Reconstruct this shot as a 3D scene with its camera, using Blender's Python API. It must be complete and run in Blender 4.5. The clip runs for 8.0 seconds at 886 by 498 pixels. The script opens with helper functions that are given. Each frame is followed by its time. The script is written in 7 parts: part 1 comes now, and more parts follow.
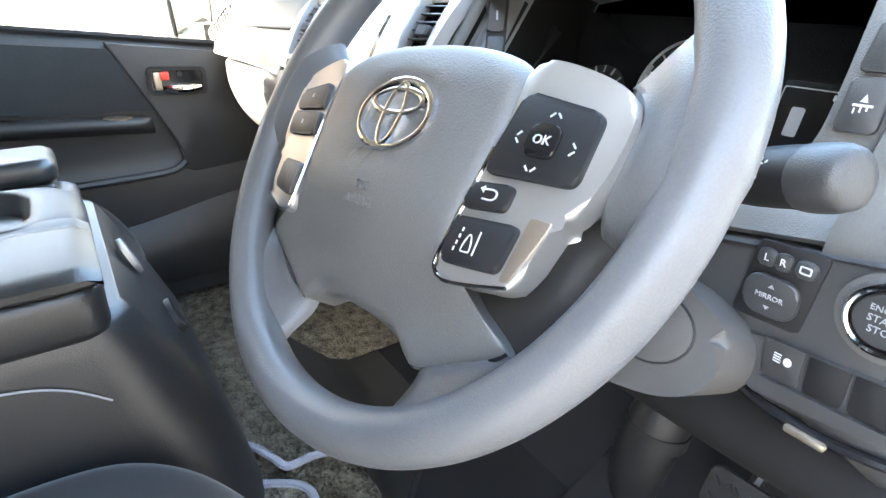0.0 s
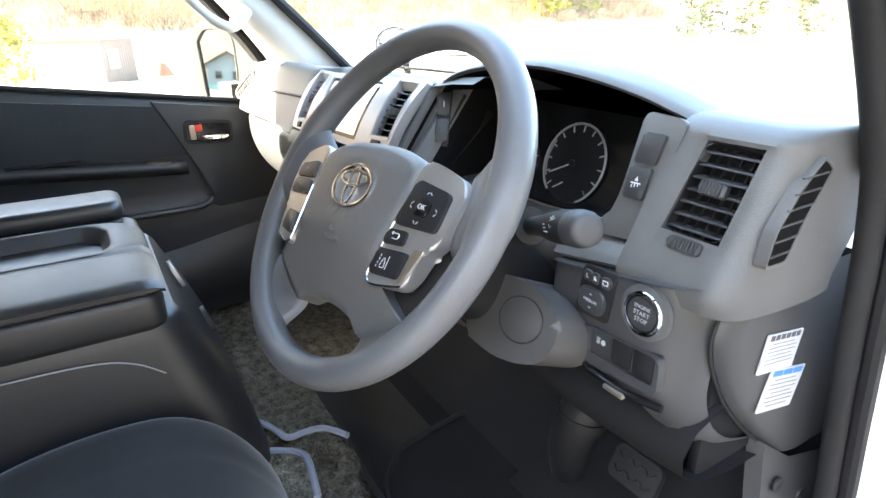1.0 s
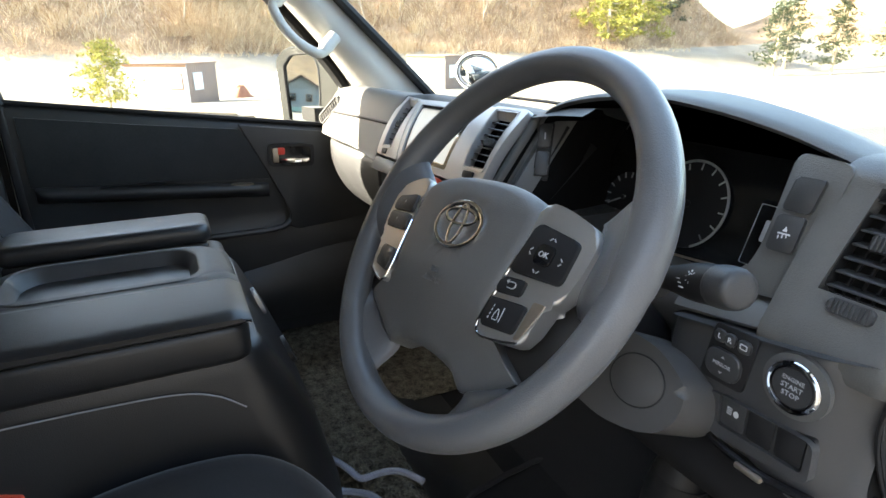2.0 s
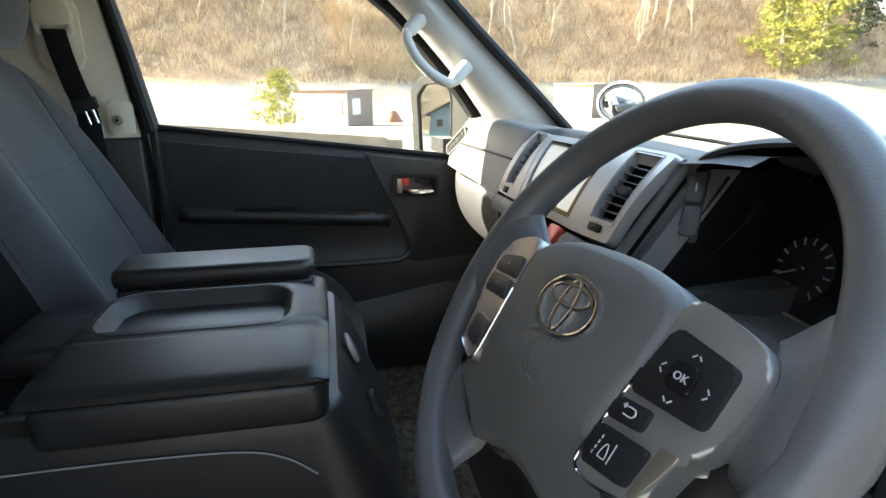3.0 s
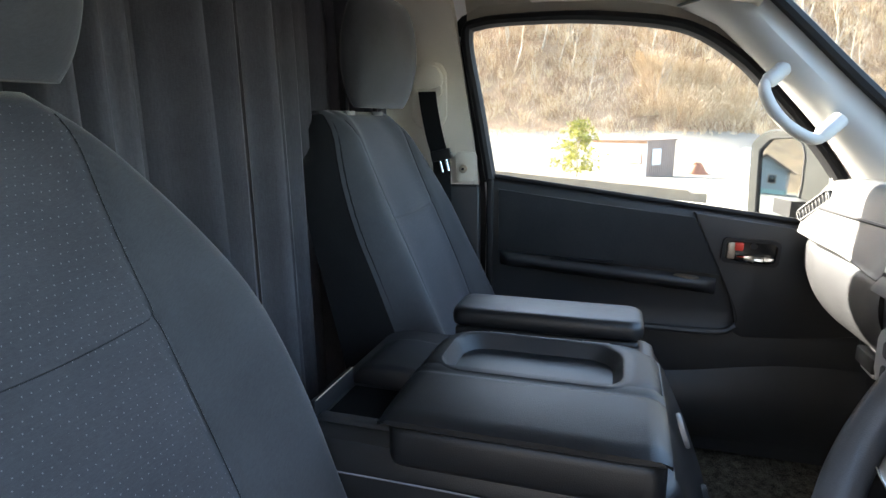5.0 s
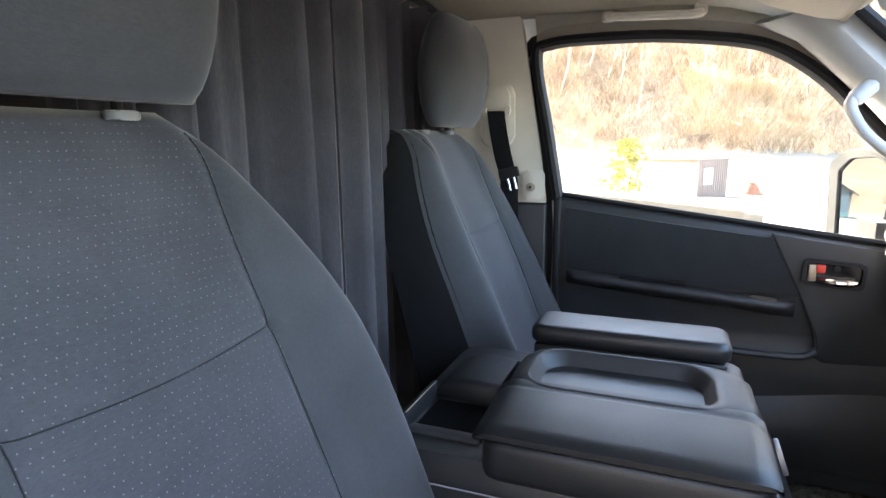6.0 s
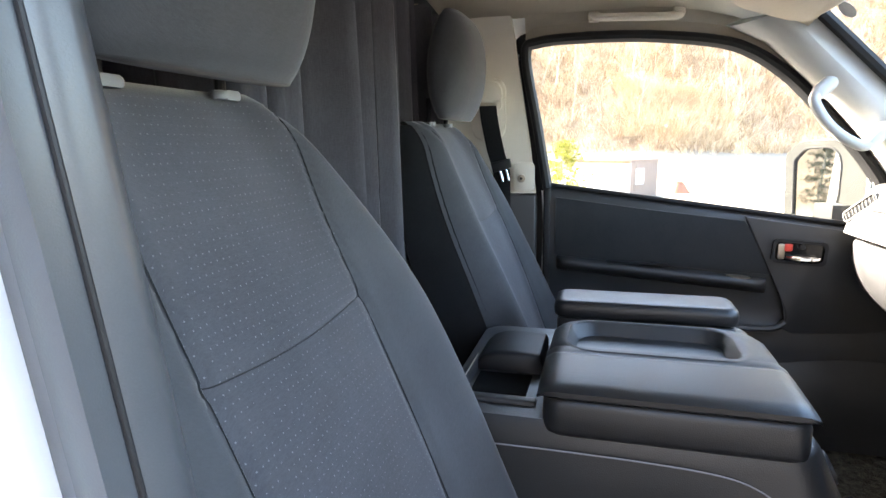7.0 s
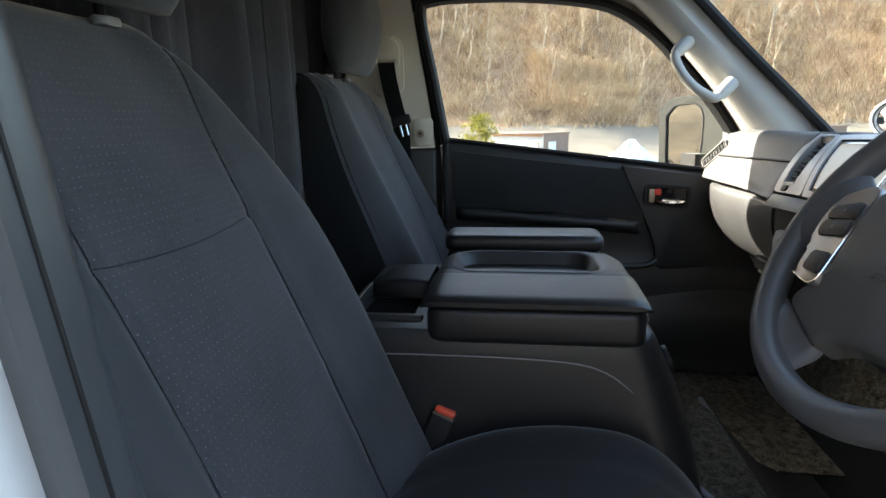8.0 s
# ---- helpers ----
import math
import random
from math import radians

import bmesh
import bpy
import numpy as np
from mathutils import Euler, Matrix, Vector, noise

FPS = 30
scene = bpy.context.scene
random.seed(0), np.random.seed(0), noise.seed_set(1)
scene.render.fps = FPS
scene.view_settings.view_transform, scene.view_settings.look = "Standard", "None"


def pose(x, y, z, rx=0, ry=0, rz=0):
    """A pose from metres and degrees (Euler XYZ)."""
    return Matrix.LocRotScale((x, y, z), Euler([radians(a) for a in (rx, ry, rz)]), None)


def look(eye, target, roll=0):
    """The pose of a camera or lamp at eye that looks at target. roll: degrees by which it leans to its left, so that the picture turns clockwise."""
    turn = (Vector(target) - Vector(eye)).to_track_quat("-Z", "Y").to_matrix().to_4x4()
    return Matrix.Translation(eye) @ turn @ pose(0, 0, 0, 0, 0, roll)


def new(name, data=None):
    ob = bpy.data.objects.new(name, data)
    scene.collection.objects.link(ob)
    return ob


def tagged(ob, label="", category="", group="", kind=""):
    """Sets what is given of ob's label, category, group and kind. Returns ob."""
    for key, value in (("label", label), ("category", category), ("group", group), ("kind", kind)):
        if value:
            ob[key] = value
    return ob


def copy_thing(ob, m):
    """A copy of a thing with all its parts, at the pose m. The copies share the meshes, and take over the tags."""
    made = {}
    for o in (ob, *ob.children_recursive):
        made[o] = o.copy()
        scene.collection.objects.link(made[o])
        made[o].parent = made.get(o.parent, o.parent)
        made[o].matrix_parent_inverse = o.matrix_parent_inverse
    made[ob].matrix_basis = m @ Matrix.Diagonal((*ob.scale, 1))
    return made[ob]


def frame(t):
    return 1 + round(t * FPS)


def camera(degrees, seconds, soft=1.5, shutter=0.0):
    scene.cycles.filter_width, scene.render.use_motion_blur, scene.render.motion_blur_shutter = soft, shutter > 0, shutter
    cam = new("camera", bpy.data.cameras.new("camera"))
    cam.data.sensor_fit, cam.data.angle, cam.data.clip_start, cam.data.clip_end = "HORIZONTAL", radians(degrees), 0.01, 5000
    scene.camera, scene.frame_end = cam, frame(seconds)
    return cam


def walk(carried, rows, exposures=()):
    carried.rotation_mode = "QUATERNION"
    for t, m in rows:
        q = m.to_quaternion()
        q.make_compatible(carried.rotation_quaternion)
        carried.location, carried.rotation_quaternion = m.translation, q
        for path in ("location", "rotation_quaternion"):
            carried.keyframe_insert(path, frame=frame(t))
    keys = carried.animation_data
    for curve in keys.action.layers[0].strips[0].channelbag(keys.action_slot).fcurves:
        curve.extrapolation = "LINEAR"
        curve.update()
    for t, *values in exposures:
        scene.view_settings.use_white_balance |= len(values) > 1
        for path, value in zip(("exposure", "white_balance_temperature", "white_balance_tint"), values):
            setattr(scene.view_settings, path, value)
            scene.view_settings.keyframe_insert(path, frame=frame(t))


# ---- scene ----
# Van cabin: x to the van's right, y ahead, z up from the ground beside it.
cam = camera(75.6, 8.0)
PATH = [
    (0, (0.652, -0.158, 1.328), (-0.864, 0.829, 0.476), -0.4),
    (0.3, (0.688, -0.157, 1.346), (-0.842, 0.835, 0.526), -0.6),
    (0.5, (0.724, -0.16, 1.368), (-0.82, 0.828, 0.57), -0.4),
    (0.7, (0.78, -0.177, 1.395), (-0.778, 0.805, 0.614), -0.5),
    (1, (0.861, -0.205, 1.411), (-0.716, 0.763, 0.653), -0.4),
    (1.2, (0.895, -0.229, 1.421), (-0.697, 0.725, 0.677), -0.4),
    (2.3, (0.747, -0.207, 1.407), (-1.01, 0.493, 0.755), -0.0),
    (2.5, (0.728, -0.191, 1.405), (-1.068, 0.416, 0.767), -0.1),
    (2.7, (0.713, -0.171, 1.41), (-1.119, 0.336, 0.787), -0.1),
    (3, (0.695, -0.152, 1.413), (-1.178, 0.22, 0.818), -0.2),
    (3.5, (0.665, -0.155, 1.415), (-1.255, -0.049, 0.867), -0.4),
    (4, (0.659, -0.167, 1.422), (-1.271, -0.303, 0.915), -0.4),
    (4.5, (0.66, -0.199, 1.424), (-1.247, -0.576, 0.954), -0.5),
    (5, (0.673, -0.228, 1.424), (-1.191, -0.811, 0.993), -0.5),
    (5.2, (0.681, -0.237, 1.427), (-1.159, -0.901, 1.008), -0.6),
    (6.3, (0.726, -0.313, 1.419), (-1.099, -1.043, 1.053), -0.5),
    (6.5, (0.748, -0.343, 1.413), (-1.096, -1.032, 1.059), -0.7),
    (7, (0.801, -0.399, 1.402), (-1.093, -0.934, 1.042), -0.8),
    (7.3, (0.832, -0.403, 1.388), (-1.082, -0.841, 1.011), -0.7),
    (7.5, (0.858, -0.386, 1.38), (-1.062, -0.769, 0.969), -0.9),
    (8, (0.874, -0.338, 1.351), (-1.058, -0.599, 0.904), -1.0),
]
EXPOSURES = [(0, 5.75, 6950, 7), (0.5, 5.55, 7050, 7), (1.0, 4.95, 7050, 8), (1.2, 4.7, 7050, 8), (2.3, 3.75, 7150, 6), (3.0, 3.72, 7050, 5), (3.5, 3.75, 6850, 5), (4.5, 3.85, 6600, 7), (5.2, 4.0, 6550, 10),
             (6.3, 4.75, 6850, 15), (6.7, 4.8, 6850, 15), (7.0, 4.7, 6900, 13), (7.5, 3.6, 7500, 9), (8.0, 3.25, 6900, 7)]
walk(cam, [(t, look(eye, target, roll)) for t, eye, target, roll in PATH], EXPOSURES)

# ---- light: low winter sun from behind on the passenger side ----
SUN_DIR = Vector((-0.38, -0.80, 0.47)).normalized()
world = bpy.data.worlds.new("sky")
scene.world = world
world.use_nodes = True
wn = world.node_tree.nodes
wsky = wn.new("ShaderNodeTexSky")
wsky.sky_type = "NISHITA"
wsky.sun_disc = False
wsky.sun_elevation = math.asin(SUN_DIR.z)
wsky.sun_rotation = math.atan2(SUN_DIR.x, SUN_DIR.y)
wsky.dust_density = 2.5
wn["Background"].inputs["Strength"].default_value = 0.13
world.node_tree.links.new(wsky.outputs[0], wn["Background"].inputs["Color"])
sun_data = bpy.data.lights.new("sun", "SUN")
sun_data.energy = 3.9
sun_data.angle = radians(0.5)
sun_data.color = (1.0, 0.93, 0.82)
sun = new("sun", sun_data)
sun.matrix_world = look(SUN_DIR * 50, (0, 0, 0))


# ---- materials ----
def nodes_of(name):
    m = bpy.data.materials.new(name)
    m.use_nodes = True
    nt = m.node_tree
    return m, nt, nt.nodes["Principled BSDF"]


def coords(nt, scale=(1, 1, 1), which="Object"):
    tc = nt.nodes.new("ShaderNodeTexCoord")
    mp = nt.nodes.new("ShaderNodeMapping")
    mp.inputs["Scale"].default_value = scale
    nt.links.new(tc.outputs[which], mp.inputs["Vector"])
    return mp.outputs[0]


def noise_tex(nt, vec, scale, detail=3.0, rough=0.55):
    n = nt.nodes.new("ShaderNodeTexNoise")
    n.inputs["Scale"].default_value = scale
    n.inputs["Detail"].default_value = detail
    n.inputs["Roughness"].default_value = rough
    nt.links.new(vec, n.inputs["Vector"])
    return n.outputs["Fac"]


def ramp(nt, fac, stops):
    r = nt.nodes.new("ShaderNodeValToRGB")
    r.color_ramp.elements[0].position, r.color_ramp.elements[0].color = stops[0][0], (*stops[0][1], 1)
    r.color_ramp.elements[1].position, r.color_ramp.elements[1].color = stops[-1][0], (*stops[-1][1], 1)
    for p, c in stops[1:-1]:
        e = r.color_ramp.elements.new(p)
        e.color = (*c, 1)
    nt.links.new(fac, r.inputs[0])
    return r.outputs[0]


def math_node(nt, op, a, b):
    n = nt.nodes.new("ShaderNodeMath")
    n.operation = op
    for i, v in enumerate((a, b)):
        if isinstance(v, (int, float)):
            n.inputs[i].default_value = v
        else:
            nt.links.new(v, n.inputs[i])
    return n.outputs[0]


def bump(nt, p, height, strength, distance):
    b = nt.nodes.new("ShaderNodeBump")
    b.inputs["Strength"].default_value = strength
    b.inputs["Distance"].default_value = distance
    nt.links.new(height, b.inputs["Height"])
    nt.links.new(b.outputs[0], p.inputs["Normal"])


def scaled(c, k):
    return tuple(min(1.0, v * k) for v in c)


def surface(name, col, rough=0.5, metal=0.0, grain=900.0, relief=0.25, depth=0.0004, patch=9.0, vary=0.18, kind="noise", spec=0.5, which="Object"):
    """A general surface: broad patches, fine grain relief, roughness that wanders."""
    m, nt, p = nodes_of(name)
    v = coords(nt, which=which)
    broad = noise_tex(nt, v, patch, 4)
    fine = noise_tex(nt, v, grain, 2)
    mixed = math_node(nt, "ADD", math_node(nt, "MULTIPLY", broad, 0.7), math_node(nt, "MULTIPLY", fine, 0.3))
    nt.links.new(ramp(nt, mixed, [(0.3, scaled(col, 1 - vary)), (0.7, scaled(col, 1 + vary))]), p.inputs["Base Color"])
    rr = nt.nodes.new("ShaderNodeMapRange")
    spread = 0.005 if rough < 0.1 else 0.08
    rr.inputs["To Min"].default_value = max(0.01, rough - spread)
    rr.inputs["To Max"].default_value = min(1.0, rough + spread)
    nt.links.new(broad, rr.inputs["Value"])
    nt.links.new(rr.outputs[0], p.inputs["Roughness"])
    p.inputs["Metallic"].default_value = metal
    p.inputs["Specular IOR Level"].default_value = spec
    if relief:
        h = fine
        if kind == "leather":
            vo = nt.nodes.new("ShaderNodeTexVoronoi")
            vo.inputs["Scale"].default_value = grain
            nt.links.new(v, vo.inputs["Vector"])
            h = vo.outputs["Distance"]
        bump(nt, p, h, relief, depth)
    return m


def cloth(name, col, weave=1400.0, relief=0.35, rough=0.95, sheen=0.25, vary=0.25, dots=False):
    """Woven upholstery: crossed threads, worn patches, a soft sheen; dots: a pattern of pale pin-holes."""
    m, nt, p = nodes_of(name)
    v = coords(nt)
    wa = noise_tex(nt, coords(nt, (weave, weave * 0.12, weave)), 1.0, 1)
    wb = noise_tex(nt, coords(nt, (weave * 0.12, weave, weave * 0.12)), 1.0, 1)
    thread = math_node(nt, "ADD", math_node(nt, "MULTIPLY", wa, 0.5), math_node(nt, "MULTIPLY", wb, 0.5))
    broad = noise_tex(nt, v, 7, 5)
    both = math_node(nt, "ADD", math_node(nt, "MULTIPLY", broad, 0.55), math_node(nt, "MULTIPLY", thread, 0.45))
    colour = ramp(nt, both, [(0.34, scaled(col, 1 - vary)), (0.66, scaled(col, 1 + vary))])
    if dots:
        sep = nt.nodes.new("ShaderNodeSeparateXYZ")
        nt.links.new(v, sep.inputs[0])
        pitch = 0.0072
        row = math_node(nt, "MULTIPLY", sep.outputs["Z"], 1 / pitch)
        line = math_node(nt, "FLOOR", row, 0)
        shift = math_node(nt, "MULTIPLY", math_node(nt, "MODULO", line, 2.0), 0.5)
        fx = math_node(nt, "SUBTRACT", math_node(nt, "FRACT", math_node(nt, "ADD", math_node(nt, "MULTIPLY", sep.outputs["X"], 1 / pitch), shift), 0), 0.5)
        fz = math_node(nt, "SUBTRACT", math_node(nt, "FRACT", row, 0), 0.5)
        d2 = math_node(nt, "ADD", math_node(nt, "MULTIPLY", fx, fx), math_node(nt, "MULTIPLY", fz, fz))
        spot = math_node(nt, "LESS_THAN", d2, 0.007)
        spot = math_node(nt, "MULTIPLY", spot, math_node(nt, "GREATER_THAN", noise_tex(nt, v, 260, 1), 0.45))
        mixn = nt.nodes.new("ShaderNodeMix")
        mixn.data_type = "RGBA"
        nt.links.new(spot, mixn.inputs["Factor"])
        nt.links.new(colour, mixn.inputs["A"])
        mixn.inputs["B"].default_value = (0.15, 0.15, 0.155, 1)
        colour = mixn.outputs["Result"]
    nt.links.new(colour, p.inputs["Base Color"])
    p.inputs["Roughness"].default_value = rough
    p.inputs["Sheen Weight"].default_value = sheen
    p.inputs["Sheen Roughness"].default_value = 0.4
    p.inputs["Specular IOR Level"].default_value = 0.2
    bump(nt, p, thread, relief, 0.0006)
    return m


def glass(name, tint=(0.96, 0.99, 0.97), dirt=0.0):
    """Clear pane: passes light, mirrors by its angle, with a faint dust film."""
    m, nt, p = nodes_of(name)
    nt.nodes.remove(p)
    tr = nt.nodes.new("ShaderNodeBsdfTransparent")
    tr.inputs["Color"].default_value = (*tint, 1)
    gl = nt.nodes.new("ShaderNodeBsdfGlossy")
    gl.inputs["Roughness"].default_value = 0.02
    lw = nt.nodes.new("ShaderNodeLayerWeight")
    lw.inputs["Blend"].default_value = 0.5
    graze = math_node(nt, "POWER", lw.outputs["Facing"], 5.0)
    gloss = math_node(nt, "ADD", math_node(nt, "MULTIPLY", graze, 0.9), 0.05)
    mx = nt.nodes.new("ShaderNodeMixShader")
    nt.links.new(gloss, mx.inputs[0])
    nt.links.new(tr.outputs[0], mx.inputs[1])
    nt.links.new(gl.outputs[0], mx.inputs[2])
    last = mx
    if dirt:
        df = nt.nodes.new("ShaderNodeBsdfDiffuse")
        df.inputs["Color"].default_value = (0.8, 0.78, 0.72, 1)
        film = math_node(nt, "MULTIPLY", noise_tex(nt, coords(nt), 5, 5), dirt)
        m2 = nt.nodes.new("ShaderNodeMixShader")
        nt.links.new(film, m2.inputs[0])
        nt.links.new(mx.outputs[0], m2.inputs[1])
        nt.links.new(df.outputs[0], m2.inputs[2])
        last = m2
    nt.links.new(last.outputs[0], nt.nodes["Material Output"].inputs["Surface"])
    return m


def glow(name, col, strength):
    m, nt, p = nodes_of(name)
    p.inputs["Base Color"].default_value = (*scaled(col, 0.3), 1)
    p.inputs["Emission Color"].default_value = (*col, 1)
    p.inputs["Emission Strength"].default_value = strength
    return m


M_DASH = surface("dash_plastic", (0.039, 0.0395, 0.041), 0.45, grain=1300, relief=0.35, kind="leather", depth=0.0005)
M_DASH_UP = surface("dash_top_plastic", (0.080, 0.080, 0.078), 0.5, grain=900, relief=0.45, kind="leather", depth=0.0005)
M_BLACK = surface("black_plastic", (0.013, 0.013, 0.014), 0.5, grain=1200, relief=0.2, spec=0.3)
# near black that puts the shade of deep recesses into the colour
M_RECESS_SHADE = surface("recess_shade_black", (0.006, 0.006, 0.006), 0.9, relief=0, vary=0.2, spec=0.05)
M_WELT = surface("welt_leathercloth", (0.060, 0.062, 0.066), 0.33, grain=1600, relief=0.25, depth=0.0002, patch=14)
M_FLOOR = surface("floor_rubber", (0.011, 0.011, 0.0115), 0.85, grain=600, relief=0.3, spec=0.12)
M_LINER = surface("footwell_liner", (0.022, 0.022, 0.021), 0.5, grain=900, relief=0.25, spec=0.3)
M_SATIN = surface("satin_switch_panel", (0.47, 0.46, 0.44), 0.36, 0.75, grain=2500, relief=0.08, vary=0.06)
M_GLOSSBLACK = surface("piano_black", (0.01, 0.01, 0.011), 0.12, relief=0, vary=0.1)
M_DARKGREY = surface("dark_grey_plastic", (0.031, 0.032, 0.0335), 0.42, grain=1300, relief=0.3, kind="leather")
M_LEATHER = surface("wheel_leather", (0.102, 0.103, 0.106), 0.36, grain=850, relief=0.26, kind="leather", depth=0.0005)
M_GUIDE = surface("post_guide_plastic", (0.17, 0.175, 0.18), 0.5, grain=1200, relief=0.15)
M_PAD = surface("airbag_cover", (0.124, 0.123, 0.119), 0.42, grain=800, relief=0.32, kind="leather", depth=0.0006)
M_VINYL = surface("console_vinyl", (0.016, 0.016, 0.0165), 0.38, grain=700, relief=0.3, kind="leather", depth=0.0005, spec=0.55)
M_SILVER = surface("silver_trim", (0.46, 0.46, 0.455), 0.40, 0.6, grain=2500, relief=0.08, vary=0.06)
M_COVER = surface("column_cover_grey", (0.066, 0.063, 0.060), 0.5, grain=1300, relief=0.3, kind="leather")
M_SILVER_DARK = surface("smoked_silver", (0.42, 0.355, 0.28), 0.32, 0.8, grain=2500, relief=0.08, vary=0.08)
M_SMOKED = surface("smoked_brown_plastic", (0.030, 0.027, 0.024), 0.4, grain=1200, relief=0.15)
M_CHROME = surface("chrome", (0.85, 0.85, 0.86), 0.06, 1.0, relief=0, vary=0.03)
M_CLOTH = cloth("seat_cloth", (0.053, 0.054, 0.058))
M_CLOTH_DOT = cloth("seat_cloth_dotted", (0.057, 0.0565, 0.062), dots=True)
M_CLOTH_SIDE = cloth("seat_side_cloth", (0.015, 0.0155, 0.017), weave=1000)
M_DOORCLOTH = cloth("door_cloth", (0.03, 0.031, 0.032), weave=1200)
M_CURTAIN = cloth("curtain_cloth", (0.128, 0.124, 0.136), weave=700, relief=0.2, sheen=0.1)
# seat cloth darkened in colour for the shade low in the cab
M_CLOTH_SHADED = cloth("seat_cloth_shaded", (0.019, 0.0195, 0.021))
M_MIRRORCASE = surface("mirror_case_grey", (0.024, 0.025, 0.023), 0.6, grain=1300, relief=0.15, vary=0.08, spec=0.15)
M_CARPET = surface("carpet", (0.150, 0.134, 0.102), 0.95, grain=240, relief=1.0, depth=0.012, patch=60, vary=0.85, spec=0.1)
M_RUBBER = surface("rubber", (0.015, 0.015, 0.016), 0.6, grain=800, relief=0.2, spec=0.25)
M_MAT_EDGE = cloth("mat_binding", (0.2, 0.21, 0.25), weave=900, relief=0.6, sheen=0.1)
M_PILLAR = surface("pillar_trim_grey", (0.42, 0.42, 0.4), 0.55, grain=1100, relief=0.3, kind="leather", vary=0.06)
M_BEIGE = surface("pillar_trim_beige", (0.64, 0.58, 0.49), 0.6, grain=1100, relief=0.3, kind="leather", vary=0.06)
M_HEAD = cloth("headliner_cloth", (0.55, 0.49, 0.4), weave=600, relief=0.25, vary=0.08, sheen=0.05)
M_WHITEBODY = surface("white_paint", (0.82, 0.82, 0.82), 0.5, relief=0, vary=0.03)
M_STICKER = surface("sticker_paper", (0.42, 0.43, 0.44), 0.5, relief=0.05, vary=0.04)
M_BLUE = surface("blue_print", (0.05, 0.2, 0.65), 0.5, relief=0, vary=0.1)
M_GREYINK = surface("grey_ink", (0.17, 0.175, 0.185), 0.6, relief=0, vary=0.1)
M_DARKINK = surface("dark_ink", (0.06, 0.06, 0.07), 0.6, relief=0, vary=0.1)
M_WHITEINK = surface("white_print", (0.50, 0.51, 0.52), 0.5, relief=0, vary=0.05)
M_FAINTINK = surface("faint_print", (0.3, 0.31, 0.32), 0.5, relief=0, vary=0.05)
M_RED = surface("red_plastic", (0.65, 0.05, 0.03), 0.4, relief=0.05, vary=0.08)
M_ORANGE = surface("orange_red_plastic", (0.8, 0.1, 0.05), 0.35, relief=0.05, vary=0.08)
M_GLASS = glass("window_glass", (0.94, 0.97, 0.95), 0.06)
M_WIND = glass("windshield_glass", (0.93, 0.97, 0.94), 0.09)
M_TINTMIRROR = surface("tinted_mirror_glass", (0.34, 0.37, 0.36), 0.02, 1.0, relief=0, vary=0.01)
M_MIRROR = surface("mirror_glass", (0.9, 0.9, 0.9), 0.02, 1.0, relief=0, vary=0.01)
# emission added in place of the pale sky reflection on the display
M_SCREEN = glow("screen_glow", (0.95, 0.96, 0.92), 0.046)
M_WEBBING = cloth("belt_webbing", (0.02, 0.02, 0.022), weave=1800, relief=0.5)
M_STITCH = surface("stitching", (0.25, 0.25, 0.26), 0.8, relief=0.2, vary=0.1)


# ---- building helpers ----
def thing(name, at, label, category, group="", kind=""):
    e = new(name)
    e.location = at
    e.empty_display_size = 0.05
    bpy.context.view_layer.update()
    return tagged(e, label, category, group, kind)


def finish(bm, name, mat, smooth=35):
    bmesh.ops.recalc_face_normals(bm, faces=bm.faces)
    me = bpy.data.meshes.new(name)
    bm.to_mesh(me)
    bm.free()
    for poly in me.polygons:
        poly.use_smooth = smooth > 0
    if smooth > 0:
        me.set_sharp_from_angle(angle=radians(smooth))
    for mm in (mat if isinstance(mat, (list, tuple)) else [mat]):
        me.materials.append(mm)
    return me


def part(name, bm, mat, parent, label="", smooth=35, local=False):
    """Links a bmesh as one mesh under parent. Vertices are in world places, or local to the parent."""
    if not local:
        bm.transform(parent.matrix_world.inverted())
    ob = new(name, finish(bm, name, mat, smooth))
    ob.parent = parent
    bpy.context.view_layer.update()
    return tagged(ob, label)


def solo(name, bm, mat, label, category="", kind="", smooth=35, group=""):
    return tagged(new(name, finish(bm, name, mat, smooth)), label, category, group, kind)


def box(lo, hi, bevel=0.0, seg=2, bm=None, m=None):
    bm2 = bmesh.new()
    bmesh.ops.create_cube(bm2, size=1)
    lo, hi = Vector(lo), Vector(hi)
    for v in bm2.verts:
        v.co = Vector(((v.co.x + 0.5) * (hi.x - lo.x) + lo.x, (v.co.y + 0.5) * (hi.y - lo.y) + lo.y, (v.co.z + 0.5) * (hi.z - lo.z) + lo.z))
    if bevel:
        bmesh.ops.bevel(bm2, geom=bm2.edges[:], offset=bevel, segments=seg, affect="EDGES", profile=0.5)
    if m is not None:
        bm2.transform(m)
    return join(bm, bm2)


def join(bm, other):
    if bm is None:
        return other
    me = bpy.data.meshes.new("tmp")
    other.to_mesh(me)
    other.free()
    bm.from_mesh(me)
    bpy.data.meshes.remove(me)
    return bm


